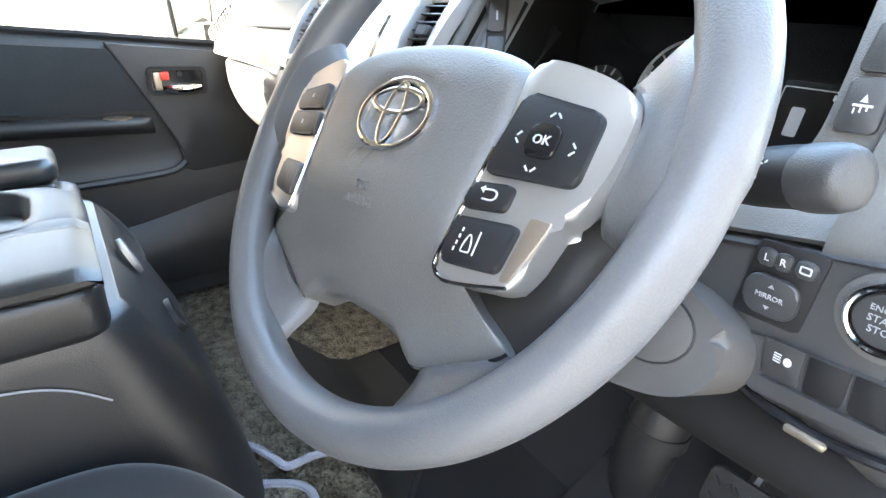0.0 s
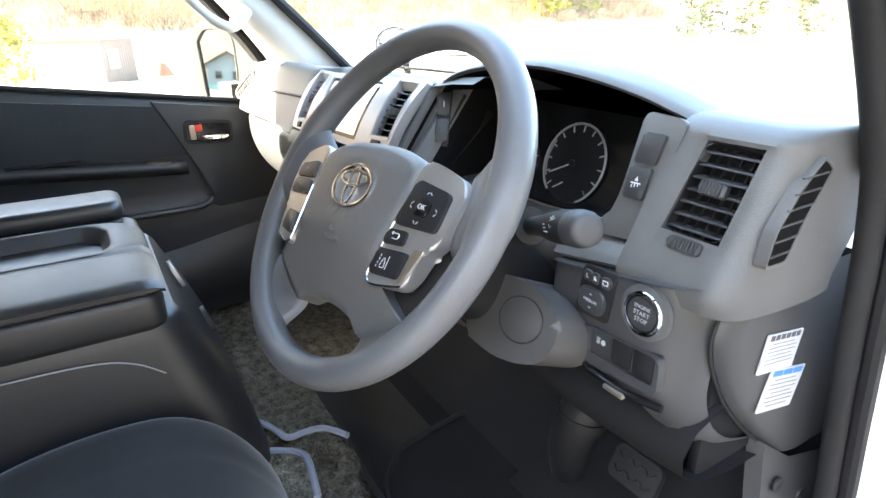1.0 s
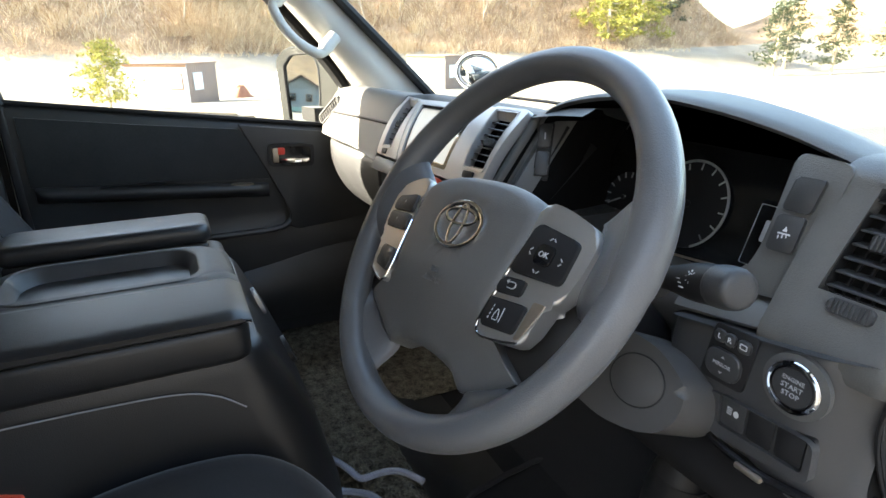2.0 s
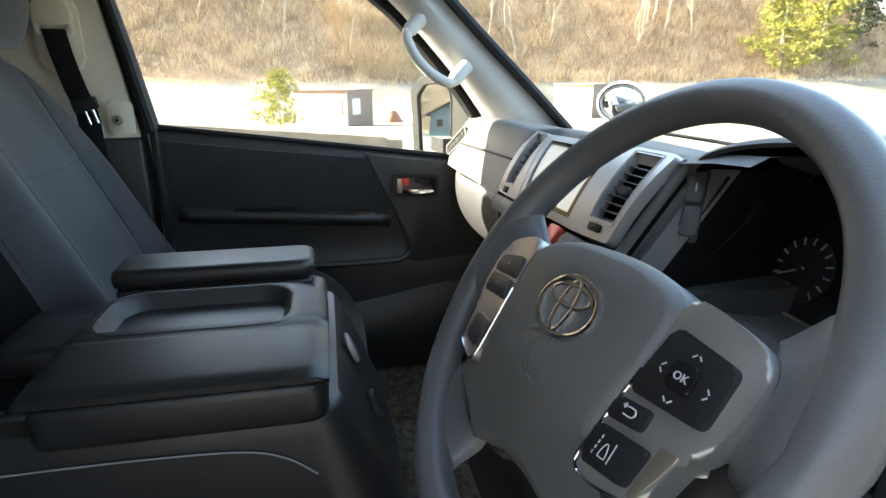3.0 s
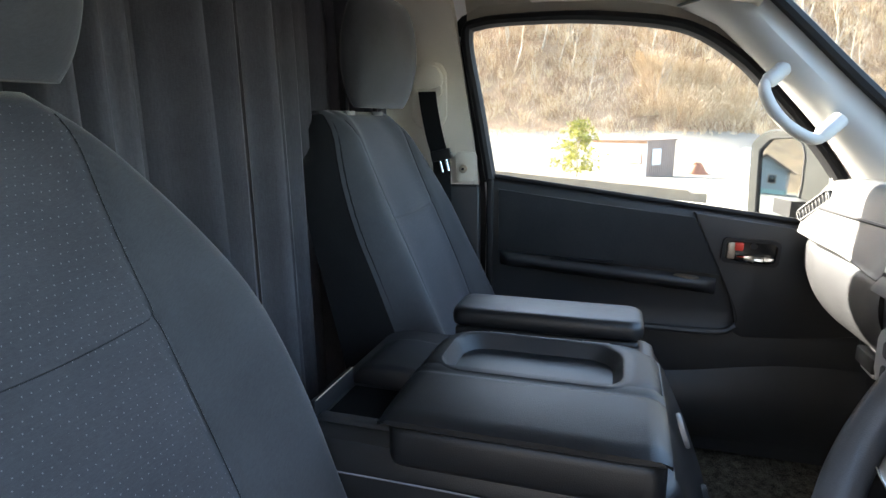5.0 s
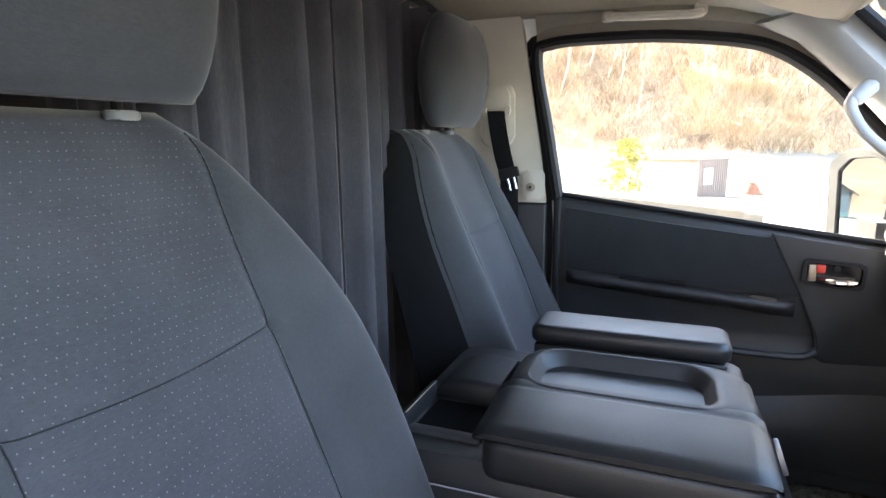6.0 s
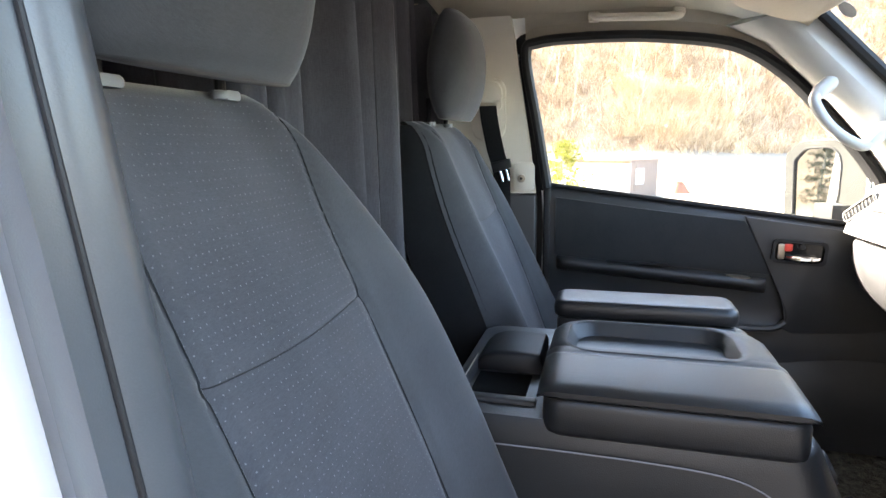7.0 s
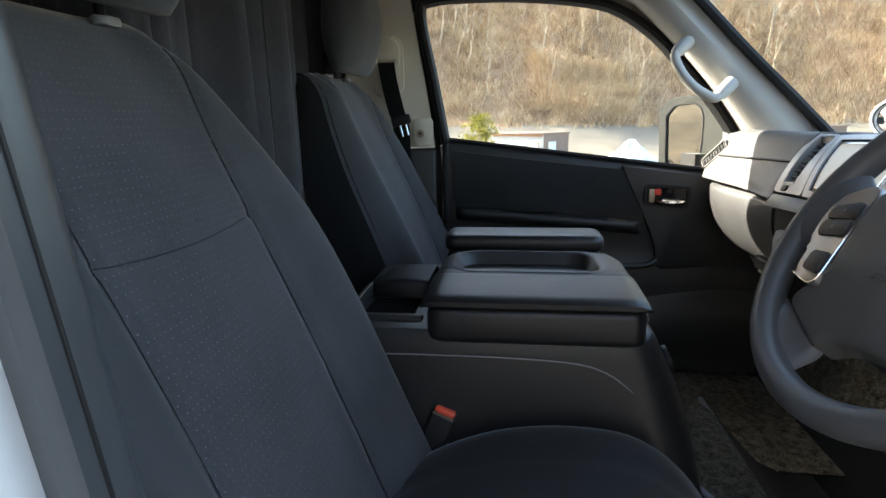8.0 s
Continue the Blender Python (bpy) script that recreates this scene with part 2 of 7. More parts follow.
def loft(rows, ring=False, cap=True, bm=None, loop=False):
    """Skin between rows of points. ring: each row closes on itself; loop: the last row joins the first."""
    b = bmesh.new()
    vs = [[b.verts.new(p) for p in r] for r in rows]
    n = len(rows[0])
    pairs = list(zip(vs[:-1], vs[1:])) + ([(vs[-1], vs[0])] if loop else [])
    for a, c in pairs:
        for i in range(n if ring else n - 1):
            j = (i + 1) % n
            b.faces.new((a[i], a[j], c[j], c[i]))
    if ring and cap and not loop:
        b.faces.new(vs[0])
        b.faces.new(list(reversed(vs[-1])))
    return join(bm, b)


def curve(pts, n):
    """Smooth open curve through points: n points, evenly by index."""
    pts = [Vector(p) for p in pts]
    out = []
    for k in range(n):
        f = k / (n - 1) * (len(pts) - 1)
        i = min(int(f), len(pts) - 2)
        t = f - i
        p0, p1, p2, p3 = pts[max(i - 1, 0)], pts[i], pts[i + 1], pts[min(i + 2, len(pts) - 1)]
        out.append(0.5 * ((2 * p1) + (p2 - p0) * t + (2 * p0 - 5 * p1 + 4 * p2 - p3) * t * t + (3 * p1 - p0 - 3 * p2 + p3) * t ** 3))
    return out


def tube(pts, radius, seg=10, closed=False, cap=True, bm=None):
    """A round bar along points; radius may be one number or one for each point."""
    pts = [Vector(p) for p in pts]
    rad = radius if isinstance(radius, (list, tuple)) else [radius] * len(pts)
    rows, side = [], None
    for i, p in enumerate(pts):
        if closed:
            d = pts[(i + 1) % len(pts)] - pts[i - 1]
        else:
            d = pts[min(i + 1, len(pts) - 1)] - pts[max(i - 1, 0)]
        d.normalize()
        if side is None:
            side = d.cross(Vector((0, 0, 1)) if abs(d.z) < 0.9 else Vector((1, 0, 0))).normalized()
        else:
            side = (side - d * side.dot(d)).normalized()
        up = d.cross(side)
        rows.append([p + rad[i] * (math.cos(a) * side + math.sin(a) * up) for a in (2 * math.pi * k / seg for k in range(seg))])
    return loft(rows, ring=True, cap=cap, bm=bm, loop=closed)


def slab(outline, z0, z1, bevel=0.0, seg=2, bm=None, m=None):
    """A plate from an outline in x, y between two heights, with rounded upper and lower edges."""
    b = bmesh.new()
    low = [b.verts.new((x, y, z0)) for x, y in outline]
    top = [b.verts.new((x, y, z1)) for x, y in outline]
    n = len(outline)
    b.faces.new(list(reversed(low)))
    b.faces.new(top)
    for i in range(n):
        b.faces.new((low[i], low[(i + 1) % n], top[(i + 1) % n], top[i]))
    if bevel:
        es = [e for e in b.edges if abs(e.verts[0].co.z - e.verts[1].co.z) < 1e-6]
        bmesh.ops.bevel(b, geom=es, offset=bevel, segments=seg, affect="EDGES", profile=0.5)
    if m is not None:
        b.transform(m)
    return join(bm, b)


def smooth_outline(pts, n=6):
    """Closed smooth outline through x, y points."""
    p = [Vector((x, y)) for x, y in pts]
    out, k = [], len(p)
    for i in range(k):
        p0, p1, p2, p3 = p[i - 1], p[i], p[(i + 1) % k], p[(i + 2) % k]
        for s in range(n):
            t = s / n
            q = 0.5 * ((2 * p1) + (p2 - p0) * t + (2 * p0 - 5 * p1 + 4 * p2 - p3) * t * t + (3 * p1 - p0 - 3 * p2 + p3) * t ** 3)
            out.append((q.x, q.y))
    return out


def rounded(w, h, r, cx=0.0, cy=0.0, n=5):
    out = []
    for sx, sy, a0 in ((1, 1, 0), (-1, 1, 90), (-1, -1, 180), (1, -1, 270)):
        for k in range(n + 1):
            a = radians(a0 + 90 * k / n)
            out.append((cx + sx * (w / 2 - r) + r * math.cos(a), cy + sy * (h / 2 - r) + r * math.sin(a)))
    return out


def soft_poly(pts, r, n=4):
    """A closed outline with its corners rounded off by about r."""
    out, k = [], len(pts)
    for i in range(k):
        p, a, c = Vector(pts[i]), Vector(pts[i - 1]), Vector(pts[(i + 1) % k])
        da, dc = a - p, c - p
        ra, rc = min(r, da.length * 0.45), min(r, dc.length * 0.45)
        q0, q1 = p + da.normalized() * ra, p + dc.normalized() * rc
        for j in range(n + 1):
            t = j / n
            q = q0 * (1 - t) ** 2 + p * 2 * t * (1 - t) + q1 * t * t
            out.append((q.x, q.y))
    return out


def grown(pts, d):
    """An outline pushed outwards by d from its middle."""
    cx, cy = sum(p[0] for p in pts) / len(pts), sum(p[1] for p in pts) / len(pts)
    out = []
    for x, y in pts:
        v = Vector((x - cx, y - cy))
        v = v * (1 + d / max(v.length, 1e-6))
        out.append((cx + v.x, cy + v.y))
    return out


def ellipse(rx, ry, cx=0.0, cy=0.0, n=28):
    return [(cx + rx * math.cos(2 * math.pi * k / n), cy + ry * math.sin(2 * math.pi * k / n)) for k in range(n)]


def ring_plate(outer, inner, z0, z1, bm=None, m=None):
    """A frame between two outlines of as many points."""
    b = bmesh.new()
    rows = []
    for o, z in ((outer, z0), (outer, z1), (inner, z1), (inner, z0)):
        rows.append([b.verts.new((x, y, z)) for x, y in o])
    n = len(outer)
    for a, c in zip(rows, rows[1:] + rows[:1]):
        for i in range(n):
            b.faces.new((a[i], a[(i + 1) % n], c[(i + 1) % n], c[i]))
    if m is not None:
        b.transform(m)
    return join(bm, b)


def lettering(text, size, m, bm=None, depth=0.0003):
    """Letters of the built-in font as a mesh, lying in x, y and centred, placed by m."""
    cu = bpy.data.curves.new("letters", "FONT")
    cu.body, cu.size, cu.extrude = text, size, depth
    cu.align_x, cu.align_y = "CENTER", "CENTER"
    cu.resolution_u = 2
    ob = bpy.data.objects.new("letters", cu)
    scene.collection.objects.link(ob)
    bpy.context.view_layer.update()
    me = bpy.data.meshes.new_from_object(ob.evaluated_get(bpy.context.evaluated_depsgraph_get()))
    bpy.data.objects.remove(ob)
    b = bmesh.new()
    b.from_mesh(me)
    b.transform(m)
    bpy.data.meshes.remove(me)
    return join(bm, b)


def plane_frame(origin, right, up):
    """A matrix that lays x along right and y along up, z towards the viewer of that face."""
    r = Vector(right).normalized()
    u = Vector(up)
    u = (u - r * u.dot(r)).normalized()
    n = r.cross(u)
    m = Matrix((r, u, n)).transposed().to_4x4()
    m.translation = Vector(origin)
    return m


def step(a, b, x):
    t = max(0.0, min(1.0, (x - a) / (b - a)))
    return t * t * (3 - 2 * t)


# ---- the van's shell ----
def sill(y):
    return 1.288 - 0.127 * (y + 0.54)


DOOR_X = -0.735
WINDOW = [(-0.545, 1.285), (-0.575, 1.45), (-0.607, 1.625), (-0.575, 1.657), (-0.45, 1.662), (-0.31, 1.657), (-0.16, 1.638),
          (-0.08, 1.612), (0.0, 1.558), (0.062, 1.497), (0.122, 1.43), (0.18, 1.36), (0.225, 1.29), (0.235, 1.235), (0.22, 1.195)]

solo("floor", box((-0.78, -1.0, 0.50), (0.72, 0.62, 0.60), 0.004), M_FLOOR, "black rubber-lined cab floor", "floor", "structure")
bm = loft([[(x, y, 1.752 - 0.035 * abs(x / 0.74) ** 4 - 0.09 * max(0.0, (y + 0.35) / 0.36) ** 2) for x in np.linspace(-0.74, 0.72, 25)]
           for y in np.linspace(-0.98, 0.01, 16)])
bmesh.ops.solidify(bm, geom=bm.faces[:], thickness=-0.02)
solo("ceiling", bm, M_HEAD, "beige woven cloth headliner", "ceiling", "structure")
solo("roof", box((-0.84, -2.2, 1.79), (0.80, -0.02, 1.83), 0.01), M_WHITEBODY, "white painted van roof", "roof", "structure")
solo("wall_rear", box((-0.84, -2.2, 0.5), (0.80, -2.15, 1.80)), M_BEIGE, "plain rear wall of the van", "wall", "structure")
solo("wall_passenger_side", box((-0.86, -2.15, 0.45), (-0.80, -0.90, 1.79)), M_WHITEBODY, "white painted side of the van", "wall", "structure")
solo("wall_driver_side", box((0.705, -2.15, 0.40), (0.80, -0.60, 1.79), 0.02, 3), M_WHITEBODY, "white painted side of the van behind the door opening", "wall", "structure")
solo("wall_front", box((-0.76, 0.62, 0.45), (0.72, 0.66, 1.22), 0.01), M_WHITEBODY, "white painted nose panel below the windshield", "wall", "structure")

# passenger side rail above the window, from the window's upper edge to the headliner
low = [(DOOR_X - 0.012, y, z + 0.014) for y, z in WINDOW[2:9]]
up = [(-0.722, y, 1.722 - 0.09 * max(0.0, (y + 0.35) / 0.36) ** 2) for y, z in WINDOW[2:9]]
mid = [(-0.748, a[1], 0.5 * (a[2] + b[2])) for a, b in zip(low, up)]
bm = loft([low, mid, up])
bmesh.ops.solidify(bm, geom=bm.faces[:], thickness=0.012)
solo("trim_side_rail", bm, M_HEAD, "beige cloth-covered rail over the passenger window", "trim", "structure")
solo("wall_side_rail", box((-0.82, -0.95, 1.67), (-0.765, -0.02, 1.80), 0.006), M_WHITEBODY, "white roof rail over the passenger door", "wall", "structure")
solo("wall_driver_rail", box((0.70, -0.75, 1.70), (0.78, 0.02, 1.80), 0.01), M_WHITEBODY, "white roof rail over the open driver doorway", "wall", "structure")
solo("trim_windshield_header", box((-0.62, -0.03, 1.655), (0.62, 0.03, 1.70), 0.012, 3), M_HEAD, "beige cloth edge above the windshield", "trim", "structure")

# passenger rear pillar: beige above, dark below, recess with the belt
rows = []
for x, z in ((-0.745, 1.27), (-0.742, 1.40), (-0.738, 1.55), (-0.728, 1.66), (-0.715, 1.73)):
    lead = -0.575 - 0.16 * max(0.0, z - 1.30)
    line = [(x, lead + (-0.90 - lead) * k / 5) for k in range(6)]
    rows.append([(px, py, z) for px, py in line] + [(px - 0.03, py, z) for px, py in reversed(line)])
bm = loft(rows, ring=True)
solo("trim_rear_pillar_upper", bm, M_BEIGE, "beige plastic pillar trim behind the passenger door", "pillar trim", "structure")
solo("trim_rear_pillar_lower", box((-0.785, -0.90, 0.60), (-0.743, -0.572, 1.268), 0.008, 3), M_DARKGREY, "dark grey plastic lower pillar trim", "pillar trim", "structure")
# raised belt-guide panel and bolt boss on the pillar
bm = slab(rounded(0.09, 0.16, 0.03), 0, 0.012, 0.006, 3, m=plane_frame((-0.738, -0.700, 1.49), (0, 1, 0), (0, 0, 1)))
solo("trim_belt_cover", bm, M_BEIGE, "beige raised belt-guide cover on the pillar", "trim", "structure")
bm = slab(rounded(0.055, 0.075, 0.012), 0, 0.008, 0.004, 2, m=plane_frame((-0.7425, -0.605, 1.315), (0, 1, 0), (0, 0, 1)))
boss = thing("bolt_boss", (-0.742, -0.612, 1.31), "grey bolt head in a raised beige boss on the pillar", "bolt")
part("plate", bm, M_BEIGE, boss)
part("bolt", slab(ellipse(0.011, 0.011), 0, 0.006, 0.0015, m=plane_frame((-0.7345, -0.612, 1.31), (0, 1, 0), (0, 0, 1))), M_SILVER_DARK, boss, "dull metal bolt head")
part("bolt_hole", slab(ellipse(0.0035, 0.0035), 0, 0.001, m=plane_frame((-0.7285, -0.612, 1.31), (0, 1, 0), (0, 0, 1))), M_BLACK, boss, "dark socket of the bolt")

# dark filler added to block outside light in the gap, and pale body edge
solo("trim_door_filler", box((-0.776, -0.605, 0.62), (-0.757, -0.540, 1.275), 0.004, 2), M_RUBBER, "dark filler added behind the rear edge of the door", "trim", "structure")
solo("trim_door_gap", tube(curve([(-0.752, -0.558, 0.75), (-0.752, -0.556, 1.0), (-0.752, -0.556, 1.25), (-0.752, -0.588, 1.45), (-0.752, -0.625, 1.63)], 24), 0.0022, 6),
     M_WHITEBODY, "pale painted body edge beside the door seal", "trim", "structure")

# ---- passenger door ----
door = thing("door_1", (DOOR_X, -0.15, 0.62), "closed passenger door with dark grey trim and armrest ledge", "door", kind="structure")


def door_profile(y):
    s = sill(y)
    return [(-0.80, s - 0.006), (-0.765, s), (-0.752, s - 0.003), (-0.743, s - 0.012), (-0.739, s - 0.05), (-0.739, 1.07), (-0.744, 1.03), (-0.750, 0.99), (-0.750, 0.96), (-0.742, 0.945), (-0.738, 0.93), (-0.739, 0.88), (-0.744, 0.78), (-0.752, 0.62)]


ys = [-0.538, -0.53, -0.52, -0.50] + list(np.linspace(-0.46, 0.02, 26)) + [0.03, 0.045, 0.06, 0.09, 0.13, 0.18, 0.23, 0.28, 0.34]
rows = []
for y in ys:
    rows.append([(x, y, z) for x, z in door_profile(y)] + [(-0.79, y, 0.62)])
part("trim_panel", loft(rows, ring=True), M_DARKGREY, door, "dark grey moulded inner panel", smooth=60)
part("outer_skin", box((-0.835, -0.55, 0.50), (-0.80, 0.40, 1.17), 0.008), M_WHITEBODY, door, "white painted outer skin")
ins = [(-0.520, 1.105), (-0.300, 1.094), (-0.100, 1.082), (0.002, 1.076), (-0.0105, 1.105), (-0.0515, 1.190), (-0.0615, 1.208), (-0.30, sill(-0.30) - 0.024), (-0.520, sill(-0.52) - 0.024)]
part("cloth_insert", slab(ins, 0.0, 0.006, 0.0025, 2, m=plane_frame((-0.7375, 0, 0), (0, 1, 0), (0, 0, 1))), M_DOORCLOTH, door, "black cloth insert under the window")
# raised front panel of the trim, its edge runs down on a slant and turns under the pocket
front = [(-0.062, 1.219), (-0.023, 1.139), (0.013, 1.062), (0.040, 0.998), (0.045, 0.965), (0.030, 0.946), (0.06, 0.93), (0.20, 0.94), (0.33, 0.96), (0.33, 1.165), (0.10, 1.196)]
part("front_panel", slab(front, 0.0, 0.008, 0.004, 3, m=plane_frame((-0.7385, 0, 0), (0, 1, 0), (0, 0, 1))), M_DARKGREY, door, "dark grey front part round the latch")
part("panel_seam", tube(curve([(-0.732, y, z) for y, z in ((-0.064, 1.221), (-0.025, 1.139), (0.011, 1.061), (0.040, 0.995), (0.043, 0.960), (0.020, 0.943))], 30), 0.0022, 6), M_BLACK, door, "dark slanting joint of the trim")
# rear edge strip of the door trim
part("edge_strip", box((-0.752, -0.553, 0.66), (-0.736, -0.535, 1.285), 0.005, 3), M_BLACK, door, "black rubber edge strip")
# armrest ledge with pull slot and oval cap
rows = []
for y in np.linspace(-0.515, -0.005, 36):
    k = min(1.0, (y + 0.515) / 0.02, (-0.005 - y) / 0.03) ** 0.5 if -0.515 < y < -0.005 else 0.0
    zt = 1.100 - 0.075 * (y + 0.50)
    rows.append([(-0.742, y, zt + 0.004), (-0.736 + 0.022 * k, y, zt + 0.002 * k), (-0.736 + 0.029 * k, y, zt - 0.004), (-0.736 + 0.030 * k, y, zt - 0.012), (-0.736 + 0.024 * k, y, zt - 0.020), (-0.736 + 0.008 * k, y, zt - 0.030), (-0.742, y, zt - 0.036)])
part("armrest_ledge", loft(rows), M_DARKGREY, door, "dark grey armrest ledge", smooth=60)
part("pull_slot", box((-0.727, -0.385, 1.0925), (-0.713, -0.235, 1.0965), 0.001, 1, m=Matrix.Translation((0, 0, 0.001))), M_BLACK, door, "black slot in the armrest ledge")
part("cap", slab(ellipse(0.028, 0.009), 0, 0.005, 0.002, m=plane_frame((-0.720, -0.072, 1.068), (0, 1, -0.075), (-1, 0, 0.15))), M_SILVER_DARK, door, "oval grip cap on the ledge")
# pocket lip that sweeps forward along the bottom
part("pocket_lip", tube(curve([(-0.730, -0.50, 0.940), (-0.726, -0.25, 0.939), (-0.724, -0.05, 0.939), (-0.724, 0.015, 0.943), (-0.728, 0.042, 0.958)], 40), 0.009, 8), M_DARKGREY, door, "rounded lip of the door pocket")
part("lower_bulge", loft([[(-0.745 + 0.035 * math.sin(math.pi * k / 8) * (1 - 0.5 * step(-0.15, 0.25, y)), y, 0.66 + (0.165 + 0.07 * step(-0.15, 0.25, y)) * k / 8) for k in range(9)] for y in np.linspace(-0.50, 0.32, 20)]), M_DARKGREY, door, "bulged lower pocket", smooth=60)
# recessed bowl with latch lever and lock button
bowl = part("handle_bowl", ring_plate(rounded(0.118, 0.058, 0.012), rounded(0.104, 0.044, 0.01), 0, 0.010, m=plane_frame((-0.7312, 0.058, 1.135), (0, 1, -0.06), (0, 0, 1))), M_BLACK, door, "black bezel round the door latch")
part("bowl_back", slab(rounded(0.112, 0.05, 0.01), 0, 0.003, m=plane_frame((-0.7316, 0.058, 1.135), (0, 1, -0.06), (0, 0, 1))), M_GLOSSBLACK, bowl)
part("latch_lever", tube(curve([(-0.724, 0.030, 1.120), (-0.716, 0.05, 1.119), (-0.713, 0.08, 1.119), (-0.718, 0.102, 1.121)], 14), [0.006 + 0.003 * math.sin(math.pi * k / 13) for k in range(14)], 10), M_CHROME, door, "chrome door latch lever")
part("lock_button", box((-0.729, 0.024, 1.138), (-0.717, 0.042, 1.156), 0.003), M_RED, door, "red lock indicator")
part("lock_tab", box((-0.729, 0.010, 1.118), (-0.719, 0.026, 1.156), 0.003), M_SILVER_DARK, door)
part("key_boss", slab(ellipse(0.007, 0.007), 0, 0.005, 0.001, m=plane_frame((-0.729, 0.064, 1.148), (0, 1, 0), (0, 0, 1))), M_BLACK, door)

# sail corner between door panel and mirror
window = thing("window_1", (DOOR_X, -0.2, 1.3), "raised passenger door glass in a black rubber frame", "window", kind="structure")
seal = [(DOOR_X - 0.008, y, z) for y, z in WINDOW]
seal_path = curve(seal, 90)
part("window_seal", tube(seal_path, 0.0125, 8), M_RUBBER, window, "black rubber seal")
part("inner_seal", tube([Vector((p.x - 0.016, -0.2 + (p.y + 0.2) * 0.988, 1.45 + (p.z - 1.45) * 0.980)) for p in seal_path], 0.009, 8), M_BLACK, window, "thin black run channel")
part("outer_frame", tube([Vector((p.x - 0.028, -0.2 + (p.y + 0.2) * 1.035, 1.45 + (p.z - 1.45) * 1.05)) for p in seal_path], 0.022, 8), M_BLACK, window, "black outer door frame")
b = bmesh.new()
b.faces.new([b.verts.new((DOOR_X - 0.03, y, z)) for y, z in WINDOW])
pane = part("pane", b, M_GLASS, window, smooth=0)
pane.visible_shadow = False
part("sill_strip", tube([(DOOR_X - 0.018, y, sill(y) + 0.004) for y in np.linspace(-0.545, 0.225, 20)], 0.007, 6), M_RUBBER, window, "black wiper strip at the sill")

# thin post that divides off the corner pane
part("corner_post", tube([(-0.766, 0.232, 1.19), (-0.766, 0.196, 1.40)], 0.006, 8), M_PILLAR, window, "thin grey corner post")


# ---- windshield pillars ----
def a_pillar(side):
    rows = []
    outer = [(-0.135, 1.668), (-0.05, 1.625), (0.0, 1.578), (0.062, 1.517), (0.122, 1.45), (0.18, 1.38), (0.225, 1.315), (0.265, 1.24)]
    inner = [(-0.02, 1.690), (0.015, 1.655), (0.060, 1.605), (0.115, 1.55), (0.180, 1.485), (0.25, 1.42), (0.325, 1.345), (0.40, 1.265)]
    for (y0, z0), (y1, z1) in zip(outer, inner):
        a, c = Vector((-0.738, y0, z0)), Vector((-0.655, y1, z1))
        ins = Vector((0.028, -0.016, -0.016))
        rows.append([a + Vector((-0.03, 0, 0)), a, a.lerp(c, 0.12) + ins * 0.6, a.lerp(c, 0.35) + ins, a.lerp(c, 0.65) + ins, a.lerp(c, 0.88) + ins * 0.6, c, c + Vector((0.006, 0.02, 0.02)), a.lerp(c, 0.5) + Vector((-0.05, 0.03, 0.03))])
    if side > 0:
        rows = [[Vector((-p.x + 0.02, p.y, p.z)) for p in r] for r in rows]
    return loft(rows, ring=True)


solo("trim_front_pillar_passenger", a_pillar(-1), M_PILLAR, "light grey plastic windshield pillar trim", "pillar trim", "structure")
SEAL_LINE = [(0.655, -0.02, 1.67), (0.655, 0.14, 1.54), (0.655, 0.235, 1.445), (0.655, 0.283, 1.385), (0.655, 0.325, 1.325), (0.655, 0.352, 1.275), (0.655, 0.374, 1.207), (0.655, 0.397, 1.105), (0.655, 0.428, 0.985), (0.655, 0.458, 0.872), (0.655, 0.49, 0.70), (0.655, 0.50, 0.60)]
pillar_line = curve(SEAL_LINE[:6], 40)
bm = loft([[p + Vector(o) for o in ((-0.004, 0.012, 0.004), (-0.016, 0.020, 0.006), (-0.022, 0.045, 0.020), (-0.014, 0.075, 0.035), (0.010, 0.085, 0.04), (0.022, 0.05, 0.02))] for p in pillar_line], ring=True)
solo("trim_front_pillar_driver", bm, M_PILLAR, "light grey plastic windshield pillar on the driver side", "pillar trim", "structure")
solo("trim_pillar_seal_passenger", tube(curve([(-0.636, -0.022, 1.713), (-0.643, 0.074, 1.622), (-0.645, 0.194, 1.502), (-0.645, 0.34, 1.362), (-0.643, 0.43, 1.272)], 24), 0.013, 8), M_RUBBER, "black windshield edge seal", "trim", "structure")
seal_line = curve(SEAL_LINE, 90)
solo("trim_pillar_seal_driver", tube(seal_line, 0.0115, 12), M_RUBBER, "black door-opening weatherstrip", "trim", "structure")
solo("trim_pillar_flange_driver", tube([p + Vector((0.017, 0.012, 0.0)) for p in seal_line], 0.010, 10), M_BLACK, "black edge cover behind the weatherstrip", "trim", "structure")
bm = loft([[p + Vector(o) for o in ((0.018, 0.020, 0.0), (0.045, 0.032, 0.0), (0.085, 0.040, 0.0), (0.13, 0.048, 0.0), (0.13, 0.14, 0.0), (0.02, 0.14, 0.0))] for p in seal_line], ring=True)
solo("wall_front_jamb", bm, M_WHITEBODY, "white painted front door jamb", "wall", "structure")
bolt = thing("hinge_bolt", (0.730, 0.262, 1.10), "grey hinge bolt on the white door jamb", "bolt")
